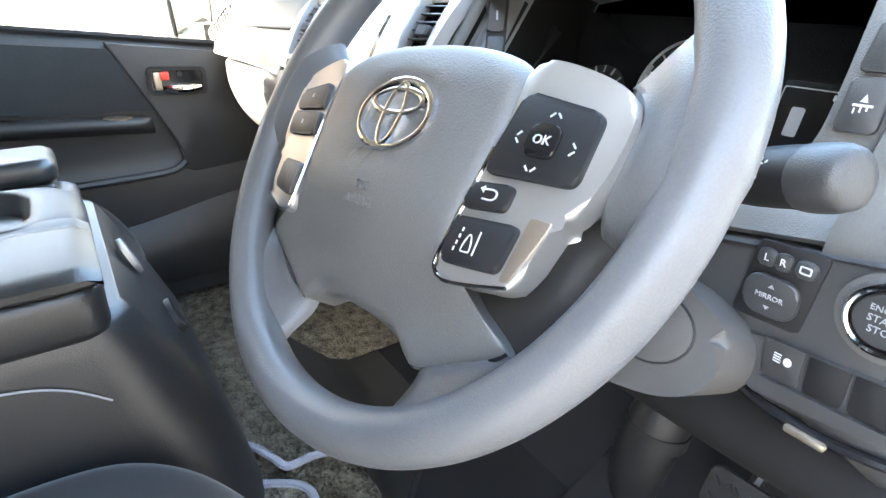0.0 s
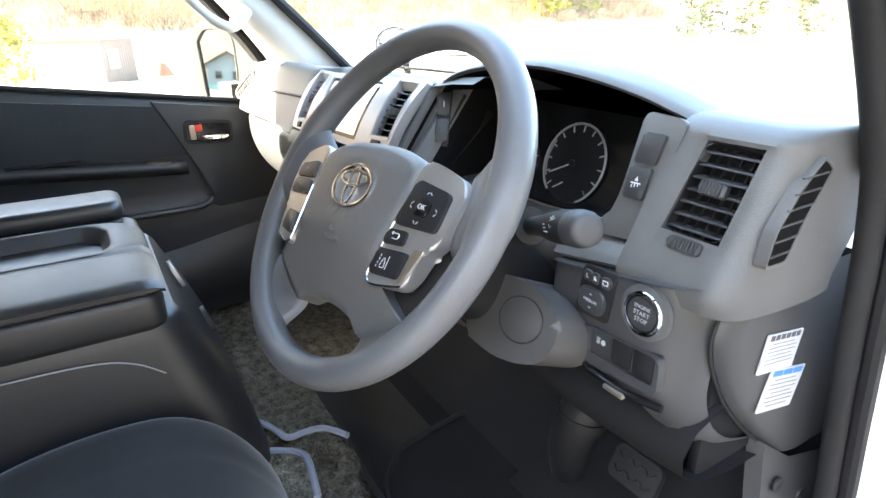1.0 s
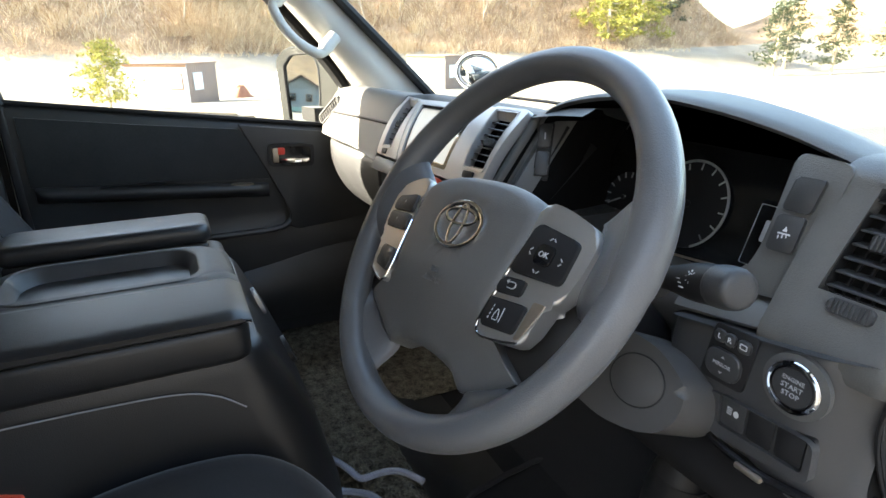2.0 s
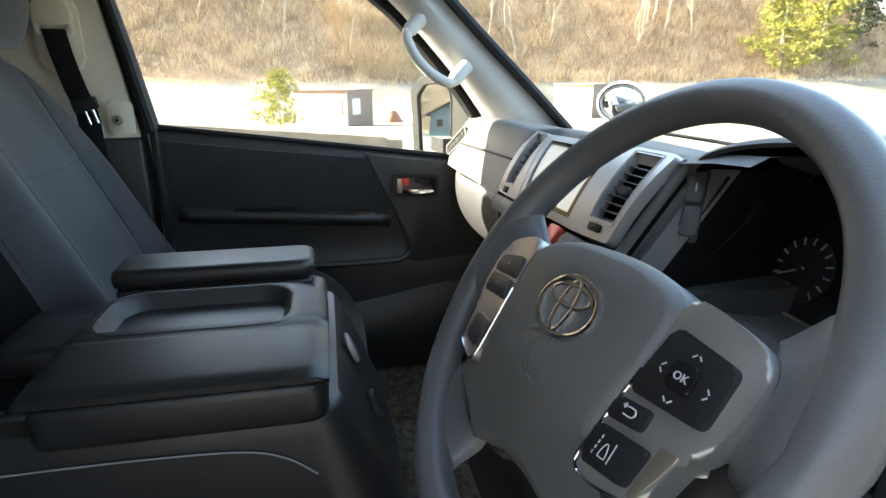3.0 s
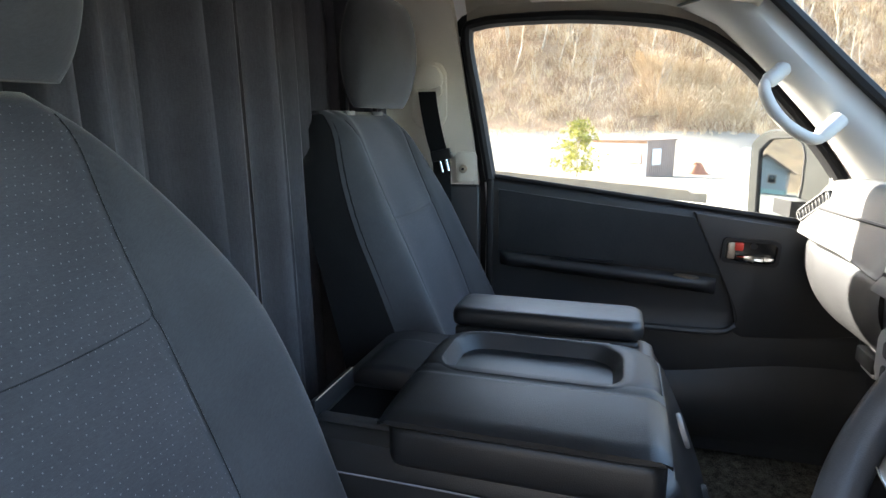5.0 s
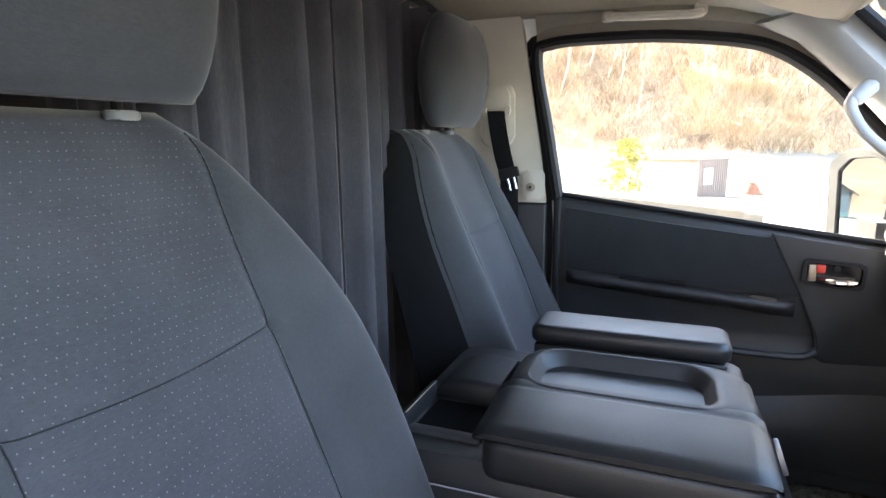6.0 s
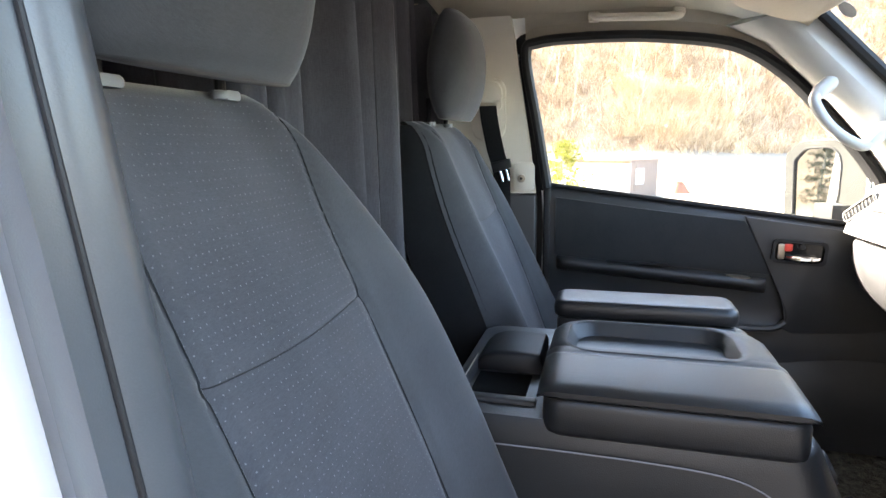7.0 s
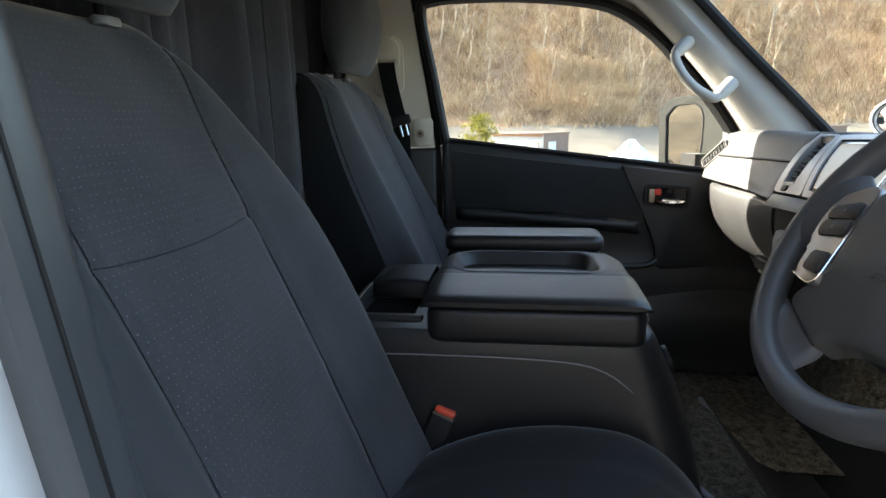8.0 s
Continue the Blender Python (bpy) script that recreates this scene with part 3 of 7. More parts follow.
for y, z in ((0.388, 1.238), (0.417, 1.123)):
    bp_ = plane_frame((0.697, y, z), (0.95, 0.30, 0), (0, 0.1, 1))
    part("plate", slab(rounded(0.030, 0.040, 0.010), 0, 0.005, 0.002, m=bp_), M_DARKGREY, bolt)
    part("bolt", slab(ellipse(0.0105, 0.0105, n=6), 0.004, 0.019, 0.002, m=bp_), M_DARKGREY, bolt)

shield = thing("window_2", (0, 0.2, 1.45), "wide raked windshield with a faint dust film", "windshield", kind="structure")
rows = []
for k in range(9):
    s = k / 8
    rows.append([(0.66 * u - 0.005, 0.02 + 0.42 * s + (0.05 + 0.13 * s) * (1 - u * u), 1.70 - 0.445 * s) for u in np.linspace(-1, 1, 17)])
bm = loft(rows)
sh = part("pane", bm, M_WIND, shield)
sh.visible_shadow = False
part("sticker", slab(ellipse(0.035, 0.02), 0, 0.0006, m=plane_frame((-0.575, 0.055, 1.655), (1, -0.08, 0), (0, -0.69, 0.72))), M_FAINTINK, shield, "grey oval sticker at the upper corner")

# driver rear pillar: black seal tube and padded cloth welt
def leaning(lo, hi, n=40):
    """A straight edge of the driver's rear pillar, from its foot to the roof."""
    return [Vector(lo).lerp(Vector(hi), k / (n - 1)) for k in range(n)]


edge_white = leaning((0.632, -0.509, 0.60), (0.721, -0.560, 1.74))
edge_stitch = leaning((0.634, -0.474, 0.60), (0.724, -0.544, 1.74))
edge_seat = leaning((0.570, -0.517, 0.60), (0.700, -0.554, 1.74))
rows = []
for w, st, se in zip(edge_white, edge_stitch, edge_seat):
    rows.append([w + Vector((-0.004, -0.012, 0)), w + Vector((0.001, 0.003, 0)), w.lerp(st, 0.35) + Vector((0.010, 0.006, 0)), w.lerp(st, 0.75) + Vector((0.008, 0.006, 0)), st + Vector((0.001, 0.0, 0)), st + Vector((-0.002, 0.0005, 0))])
solo("trim_driver_door_seal", loft(rows), M_WELT, "dark grey padded weatherstrip of the open driver doorway", "trim", "structure", smooth=70)
solo("trim_driver_welt_stitch", tube([p + Vector((-0.002, 0.001, 0)) for p in edge_stitch], 0.0010, 8), M_BLACK, "dark sewn joint beside the weatherstrip", "trim", "structure")
rows = []
for w, st, se in zip(edge_white, edge_stitch, edge_seat):
    rows.append([st + Vector((-0.003, 0.000, 0)), st.lerp(se, 0.25) + Vector((-0.002, 0.010, 0)), st.lerp(se, 0.6) + Vector((-0.002, 0.009, 0)), se + Vector((0, 0.001, 0)), se + Vector((-0.006, -0.02, 0)), se + Vector((-0.004, -0.10, 0))])
solo("trim_driver_pillar_welt", loft(rows), M_WELT, "dark grey padded pillar welt with a sewn edge", "trim", "structure", smooth=70)
solo("trim_driver_pillar", box((0.585, -0.90, 0.60), (0.599, -0.66, 1.74), 0.004, 3), M_DARKGREY, "dark grey driver-side rear pillar trim", "pillar trim", "structure")
rows = [[w + Vector((-0.006, -0.012, 0)), w + Vector((0.03, -0.016, 0)), w + Vector((0.10, -0.03, 0)), w + Vector((0.12, -0.34, 0)), w + Vector((-0.05, -0.34, 0))] for w in edge_white]
solo("wall_driver_pillar", loft(rows, ring=True), M_WHITEBODY, "white painted rear edge of the driver doorway", "wall", "structure")

# ---- curtain and rail behind the seats ----
rail = thing("curtain_rail", (0, -0.86, 1.735), "black curtain rail fixed under the headliner", "curtain rail")
part("rail", box((-0.74, -0.845, 1.722), (0.66, -0.820, 1.742), 0.004), M_BLACK, rail)
for k in range(22):
    part("hook", box((-0.72 + 0.062 * k, -0.838, 1.706), (-0.714 + 0.062 * k, -0.827, 1.724), 0.001), M_SILVER_DARK, rail, "small pale hook" if k == 0 else "")


def curtain(x0, x1, seed, ripple):
    rng = random.Random(seed)
    n = 150
    ph = [rng.uniform(0, 6.28) for _ in range(6)]
    rows = []
    for j in range(22):
        z = 1.712 - j / 21 * 0.95
        row = []
        for i in range(n):
            u = i / (n - 1)
            a = u * 6.283 * ripple
            f = 1.6 * abs(math.sin(0.5 * a + ph[0] + 0.5 * math.sin(a * 0.31 + ph[1]))) ** 0.8 - 0.8 + 0.22 * math.sin(a * 2.1 + ph[2] + 0.8 * j / 21) + 0.25 * math.sin(a * 0.53 + ph[3])
            amp = 0.034 + 0.014 * (j / 21) ** 0.7
            row.append((x0 + (x1 - x0) * u + 0.012 * math.sin(a * 0.5 + ph[4]) * j / 21, -0.835 + 0.075 * math.exp(-((x0 + (x1 - x0) * u + 0.03) / 0.17) ** 2) + amp * f, z + 0.004 * math.sin(a * 1.3)))
        rows.append(row)
    b = loft(rows)
    bmesh.ops.solidify(b, geom=b.faces[:], thickness=0.0015)
    return b


solo("curtain", curtain(-0.75, -0.026, 3, 10), M_CURTAIN, "dark grey cloth curtain hanging in folds behind the seats", "curtain", group="cabin curtains", smooth=60)
solo("curtain", curtain(-0.020, 0.66, 8, 9.5), M_CURTAIN, "dark grey cloth curtain hanging in folds behind the seats", "curtain", group="cabin curtains", smooth=60)


# ---- seats ----
def bump_fn(u, centre, width):
    d = abs(abs(u) - centre) / width
    return math.exp(-d * d)


def seat(at, label, taper, wide):
    """A bucket seat: backrest with side bolsters and a cross seam, cushion, headrest on two posts."""
    s = thing("car_seat", at, label, "car seat", group="front seats")
    S = 0.42

    def face(u, z):
        """Front surface of the backrest, local: x by u, y, z over the base at hip level."""
        h = (z - 0.0) / 0.54
        half = 0.252 - 0.012 * h - taper * max(0.0, (h - 0.56) / 0.44) ** 1.8 + wide * math.exp(-((h - 0.50) / 0.34) ** 2)
        bol = 0.055 * bump_fn(u, 0.80, 0.24) * (1 - 0.72 * h)
        roll = -0.05 * max(0.0, (abs(u) - 0.80) / 0.20) ** 2.2 * (1 - 0.5 * h)
        belly = 0.014 * math.sin(math.pi * min(1, max(0, h * 1.1))) * (1 - u * u)
        top = -0.018 * max(0.0, (h - 0.90) / 0.10) ** 2
        seam = -0.006 * math.exp(-((abs(u) * half - 0.124) / 0.0055) ** 2)
        cross = -0.003 * math.exp(-((z - 0.335 - 0.03 * (abs(u)) ** 2) / 0.005) ** 2) * (1 if abs(u) * half < 0.125 else 0)
        y = -S * z + bol + roll + belly + top + seam + cross
        return Vector((half * u, y, z))

    def face_at(x, z):
        """The same surface at a sideways offset in metres."""
        w = face(1.0, z).x
        return face(x / w, z)

    us = list(np.linspace(-1, 1, 81))
    zs = list(np.linspace(-0.04, 0.325, 30)) + [0.328, 0.331, 0.334, 0.337, 0.340, 0.343, 0.346] + list(np.linspace(0.352, 0.54, 22))
    rows = []
    for z in zs:
        fr = [face(u, z) for u in us]
        rows.append(fr)
    top = [face(u, 0.54) + Vector((0, -0.02, 0.010)) for u in us]
    top2 = [face(u, 0.54) * 0.985 + Vector((0, -0.050, 0.012)) for u in us]
    rows += [top, top2]
    b = loft(rows)
    b.faces.ensure_lookup_table()
    nu = len(us) - 1
    for i, f in enumerate(b.faces):
        u = us[i % nu]
        z = zs[min(i // nu, len(zs) - 1)]
        f.material_index = 1 if (abs(f.calc_center_median().x) < 0.124 and i // nu < len(zs) - 1) else 0
    part_in(s, "backrest", b, [M_CLOTH, M_CLOTH_DOT], smooth=50)
    # side and back shell
    rows = []
    for z in np.linspace(-0.06, 0.545, 24):
        l, r = face(-1, z), face(1, z)
        th = 0.135 - 0.075 * max(0, z / 0.54)
        rows.append([l + Vector((0.004, 0.010, 0)), l + Vector((-0.004, -0.02, -0.004)), l + Vector((0.010, -th - 0.01, -0.012)), l.lerp(r, 0.2) + Vector((0, -th - 0.045, -0.02)),
                     l.lerp(r, 0.8) + Vector((0, -th - 0.045, -0.02)), r + Vector((-0.010, -th - 0.01, -0.012)), r + Vector((0.004, -0.02, -0.004)), r + Vector((-0.004, 0.010, 0)), l.lerp(r, 0.5) + Vector((0, -0.06, 0))])
    part_in(s, "back_shell", loft(rows, ring=True), M_CLOTH_SIDE, "darker cloth sides and back", smooth=50)
    # piping along both bolster seams and the cross seam
    for sg in (-1, 1):
        part_in(s, "seam", tube([face_at(sg * 0.124, z) + Vector((0, 0.0022, 0)) for z in np.linspace(-0.02, 0.53, 110)], 0.0008, 5), M_CLOTH_SIDE)
    part_in(s, "cross_seam", tube([face_at(x, 0.335 + 0.5 * x * x) + Vector((0, 0.0002, 0)) for x in np.linspace(-0.124, 0.124, 30)], 0.0007, 5), M_CLOTH_SIDE)
    # headrest
    rows = []
    for k in range(17):
        a = k / 16
        z = 0.556 + 0.215 * a
        wob = math.sin(math.pi * min(1, max(0, a * 0.94 + 0.03))) ** 0.42
        hw, dy = 0.140 * (0.72 + 0.28 * wob) * (1 if a < 0.97 else 0.96), 0.052 * wob
        cy = -0.204 + 0.012 * a
        row = []
        for i in range(36):
            t = 2 * math.pi * i / 36
            c, sn = math.cos(t), math.sin(t)
            x = hw * math.copysign(abs(c) ** 0.74, c)
            y = cy + dy * math.copysign(abs(sn) ** 0.8, sn)
            row.append((x, y, z))
        rows.append(row)
    part_in(s, "headrest", loft(rows, ring=True), M_CLOTH, smooth=60)
    for sg in (-1, 1):
        y = -0.236
        part_in(s, "headrest_post", tube([(0.071 * sg, y - 0.012, 0.53), (0.071 * sg, y - 0.010, 0.60)], 0.0055, 10), M_BLACK, "black headrest post")
        part_in(s, "post_guide", slab(rounded(0.034, 0.018, 0.008), 0, 0.009, 0.003, m=pose(0.071 * sg, y - 0.006, 0.541)), M_GUIDE, "grey plastic post guide")
    # cushion
    crest = curve([(-0.07, -0.075, 0), (0.00, -0.030, 0), (0.05, 0.004, 0), (0.10, 0.030, 0), (0.16, 0.049, 0), (0.235, 0.057, 0), (0.31, 0.050, 0), (0.365, 0.024, 0), (0.405, -0.026, 0), (0.428, -0.085, 0), (0.435, -0.15, 0)], 44)
    rows = []
    for p in crest:
        row = []
        for u in np.linspace(-1, 1, 45):
            edge = -0.150 * max(0, (abs(u) - 0.70) / 0.30) ** 2.6
            dish = -0.020 * (1 - bump_fn(u, 0.74, 0.26)) * step(0.0, 0.12, p.x)
            half = 0.258 - 0.035 * step(0.30, 0.43, p.x)
            seam = -0.003 * math.exp(-((abs(u) - 0.54) / 0.018) ** 2)
            row.append((half * u, p.x, p.y + edge + dish + seam))
        rows.append(row)
    part_in(s, "cushion", loft(rows), M_CLOTH_SHADED, smooth=60)
    part_in(s, "cushion_base", box((-0.240, -0.10, -0.30), (0.240, 0.395, -0.090), 0.03, 3), M_CLOTH_SIDE, "dark plinth under the cushion")
    return s


def part_in(parent, name, b, mat, label="", smooth=35):
    return part(name, b, mat, parent, label, smooth, local=True)


seat((0.386, -0.508, 0.905), "dark grey cloth driver seat with dotted centre panel and headrest", 0.105, 0.042)
seat((-0.480, -0.522, 0.90), "dark grey cloth passenger seat with headrest beside the console", 0.100, -0.012)


# ---- dashboard ----
dash = thing("dashboard", (0.0, 0.30, 1.10), "dark grey moulded dashboard with silver centre bezel", "dashboard")


def upper_profile(x):
    k = step(-0.52, -0.22, x)
    e = 0.010 + 0.024 * step(-0.70, -0.25, x)
    g = 0.010 * (1 - step(-0.715, -0.62, x))
    e += 0.050 * step(-0.302, -0.285, x)
    pts = [(0.47, 1.18), (0.47, 1.262), (0.38, 1.284), (0.28, 1.300), (0.215, 1.311), (0.188 - 0.002 * k, 1.309 + 0.004 * k), (0.170 + 0.002 * k, 1.292 + 0.008 * k), (0.155 - 0.005 * k, 1.262 + 0.004 * k),
           (0.140 - 0.015 * k, 1.225), (0.132 - 0.024 * k, 1.196), (0.137 - 0.028 * k, 1.186), (0.20, 1.180)]
    return [(y + e * (1 if i > 1 else 0), z - g * (1 if 1 < i < 8 else 0)) for i, (y, z) in enumerate(pts)]


xs = list(np.linspace(-0.712, -0.60, 12)) + list(np.linspace(-0.58, -0.304, 13)) + list(np.linspace(-0.300, -0.284, 5)) + list(np.linspace(-0.26, 0.115, 9))
rows = []
for x in xs:
    pr = upper_profile(x)
    ring = [(0, p[0], p[1]) for p in pr]
    sm = curve([pr[1] + (0,), *[p + (0,) for p in pr[2:]]], 40)
    rows.append([(x, 0.47, 1.17)] + [(x, p.x, p.y) for p in sm])
part("upper_panel", loft(rows, ring=True), M_DASH_UP, dash, "dark grey grained upper dash panel", smooth=40)
# groove line and small upper lid on the passenger side
part("lid_groove", tube([(x, 0.1595 - 0.004 * step(-0.45, -0.28, x) + 0.024 * step(-0.70, -0.25, x), 1.250 + 0.020 * (x + 0.60) / 0.33 * 0.5) for x in np.linspace(-0.655, -0.305, 24)], 0.0032, 6), M_BLACK, dash, "dark groove of the upper lid")


def glove_profile(x):
    k = step(-0.40, -0.20, x)
    e = 0.010 + 0.024 * step(-0.70, -0.25, x) + 0.02 * (1 - step(-0.71, -0.58, x)) ** 1.4
    return [(0.40, 0.99), (0.40, 1.178), (0.17, 1.179), (0.136 - 0.024 * k, 1.176), (0.128 - 0.022 * k, 1.155), (0.130 - 0.014 * k, 1.12), (0.145, 1.08), (0.170, 1.045), (0.205, 1.018), (0.26, 0.998)], e


rows = []
for x in list(np.linspace(-0.705, -0.58, 12)) + list(np.linspace(-0.56, -0.300, 10)):
    pr, e = glove_profile(x)
    sm = curve([(p[0] + e, p[1], 0) for p in pr[1:]], 36)
    rows.append([(x, 0.45, 0.99)] + [(x, p.x, p.y) for p in sm])
glove = part("glove_box", loft(rows, ring=True), M_DASH, dash, "grey glove box door below the passenger panel", smooth=40)
part("glove_latch", box((-0.405, 0.168, 1.025), (-0.335, 0.186, 1.052), 0.004, 2, m=None), M_BLACK, dash, "black glove box latch")
part("latch_tip", box((-0.40, 0.176, 1.014), (-0.345, 0.19, 1.024), 0.003), M_SILVER, dash, "silver lip of the latch")
# lower rim below glove box that runs to the centre
part("lower_rail", tube(curve([(-0.66, 0.27, 0.995), (-0.45, 0.235, 0.985), (-0.30, 0.205, 0.985), (-0.20, 0.185, 0.98)], 30), 0.014, 8), M_DASH, dash, "rounded lower edge of the dash")
# centre lower console with audio and heater panel
rows = []
for x in np.linspace(-0.297, 0.21, 12):
    pr = [(0.40, 0.95), (0.40, 1.19), (0.13, 1.192), (0.109, 1.186), (0.105, 1.165), (0.112, 1.10), (0.135, 1.03), (0.17, 0.97), (0.22, 0.94)]
    sm = curve([(p[0] + 0.036 + 0.012 * (x + 0.03) ** 2 / 0.06, p[1], 0) for p in pr[1:]], 30)
    rows.append([(x, 0.45, 0.94)] + [(x, p.x, p.y) for p in sm])
part("centre_panel", loft(rows, ring=True), M_DASH, dash, "dark grey centre lower panel", smooth=40)

M_STACK = plane_frame((-0.06, 0.153, 1.213), (1, 0, 0.042), (0, 0.65, 1))


def shear(pts, k=0.22, b0=0.048):
    """Leans an outline over to the right as it rises."""
    return [(a + k * (b - b0), b) for a, b in pts]


def louvre(parent, frame_m, cx, cy, w, h, lean, rows_n, knob_at, depth=0.010, frame_w=0.012, frame_mat=None, back=-0.004):
    """An air vent: dark well, horizontal slats, upright fins and a grip; outline leans by 'lean'."""
    v = part("vent", ring_plate(shear(rounded(w + frame_w * 2, h + frame_w * 1.6, 0.010, cx, cy), lean, cy), shear(rounded(w, h, 0.006, cx, cy), lean, cy), 0.0, depth, m=frame_m), frame_mat or M_SILVER, parent, "air vent frame")
    # shallow well, its depth shade given by the near-black colour
    part("well", slab(shear(rounded(w + 0.004, h + 0.004, 0.006, cx, cy), lean, cy), back, 0.001, m=frame_m), M_RECESS_SHADE, v, "dark well behind the slats")
    for i in range(rows_n):
        y = cy - h / 2 + h * (i + 0.5) / rows_n
        dx = lean * (y - cy)
        b = box((cx - w / 2 + 0.001 + dx, y - 0.0011, 0.0005), (cx + w / 2 - 0.001 + dx, y + 0.0011, depth - 0.001), 0.0005, 1)
        for q in b.verts:
            q.co.y -= 0.35 * (q.co.z - depth * 0.5)
        b.transform(frame_m)
        part("slat", b, M_DARKGREY, v)
    for i in range(4):
        x = cx - w / 2 + w * (i + 1) / 5
        b = box((x - 0.0008, cy - h / 2, 0.0004), (x + 0.0008, cy + h / 2, depth * 0.35))
        for q in b.verts:
            q.co.x += lean * (q.co.y - cy)
        b.transform(frame_m)
        part("fin", b, M_BLACK, v)
    if knob_at is not None:
        kx, ky = cx + lean * (knob_at - cy), knob_at
        b = box((kx - w * 0.24, ky - 0.0065, depth - 0.004), (kx + w * 0.24, ky + 0.0065, depth + 0.006), 0.003, 3)
        for i in range(7):
            x = kx - w * 0.18 + w * 0.36 * i / 6
            b = box((x - 0.0009, ky - 0.006, depth + 0.005), (x + 0.0009, ky + 0.006, depth + 0.0068), 0.0003, 1, bm=b)
        b.transform(frame_m)
        part("grip", b, M_DARKGREY, v, "ribbed grey vent grip")
    return v


# silver centre bezel: three frames on a face that bows towards the seats
def bowed(b):
    """Bends what is drawn flat in the plane of the bezel to its bowed face."""
    for v in b.verts:
        v.co.z += max(-0.012, 0.009 * (1 - ((v.co.y - 0.058) / 0.066) ** 2))
    b.transform(M_STACK)
    return b


def dense(corners, r, k=10):
    """A rounded four-cornered outline whose sides have k pieces each."""
    line = soft_poly(corners, r, 4)
    out = []
    for i, p in enumerate(line):
        out.append(p)
        if i % 5 == 4:
            q = line[(i + 1) % len(line)]
            out += [(p[0] + (q[0] - p[0]) * j / k, p[1] + (q[1] - p[1]) * j / k) for j in range(1, k)]
    return out


def between(u, v, hole):
    """The place at u across and v up in a four-cornered hole (low left, low right, high right, high left)."""
    a, c, d, e = (Vector(p) for p in hole)
    return (a * (1 - u) + c * u) * (1 - v) + (e * (1 - u) + d * u) * v


bez = part("centre_bezel", bowed(ring_plate(dense([(-0.128, -0.002), (0.106, -0.002), (0.112, 0.123), (-0.158, 0.123)], 0.003), dense([(-0.114, 0.009), (0.070, 0.009), (0.075, 0.112), (-0.140, 0.112)], 0.005), -0.010, 0.002)), M_SILVER, dash, "brushed silver bezel round the screen", smooth=30)
part("screen_frame", bowed(ring_plate(dense([(-0.1138, 0.0092), (0.0698, 0.0092), (0.0748, 0.1118), (-0.1398, 0.1118)], 0.005), dense([(-0.107, 0.0155), (0.056, 0.0155), (0.061, 0.106), (-0.132, 0.106)], 0.003), -0.010, -0.001)), M_GLOSSBLACK, bez, "gloss black screen surround")
part("bright_edge", bowed(ring_plate(dense([(-0.107, 0.0155), (0.056, 0.0155), (0.061, 0.106), (-0.132, 0.106)], 0.003), dense([(-0.1055, 0.0170), (0.0545, 0.0170), (0.0594, 0.1045), (-0.1302, 0.1045)], 0.003), -0.010, -0.0004)), M_CHROME, bez, "thin bright edge of the screen")
part("screen", bowed(ring_plate(dense([(-0.1055, 0.0170), (0.0545, 0.0170), (0.0594, 0.1045), (-0.1302, 0.1045)], 0.003), dense([(-0.03, 0.060), (-0.028, 0.060), (-0.028, 0.061), (-0.03, 0.061)], 0.0002), -0.006, -0.003)), M_SCREEN, bez, "pale blank display")
VENTS = (([(-0.237, -0.002), (-0.1285, -0.002), (-0.1585, 0.123), (-0.245, 0.127)], [(-0.212, 0.018), (-0.174, 0.020), (-0.166, 0.108), (-0.219, 0.110)], "left"),
         ([(0.1065, -0.002), (0.186, 0.002), (0.205, 0.123), (0.1125, 0.125)], [(0.126, 0.024), (0.180, 0.026), (0.184, 0.106), (0.124, 0.107)], "right"))
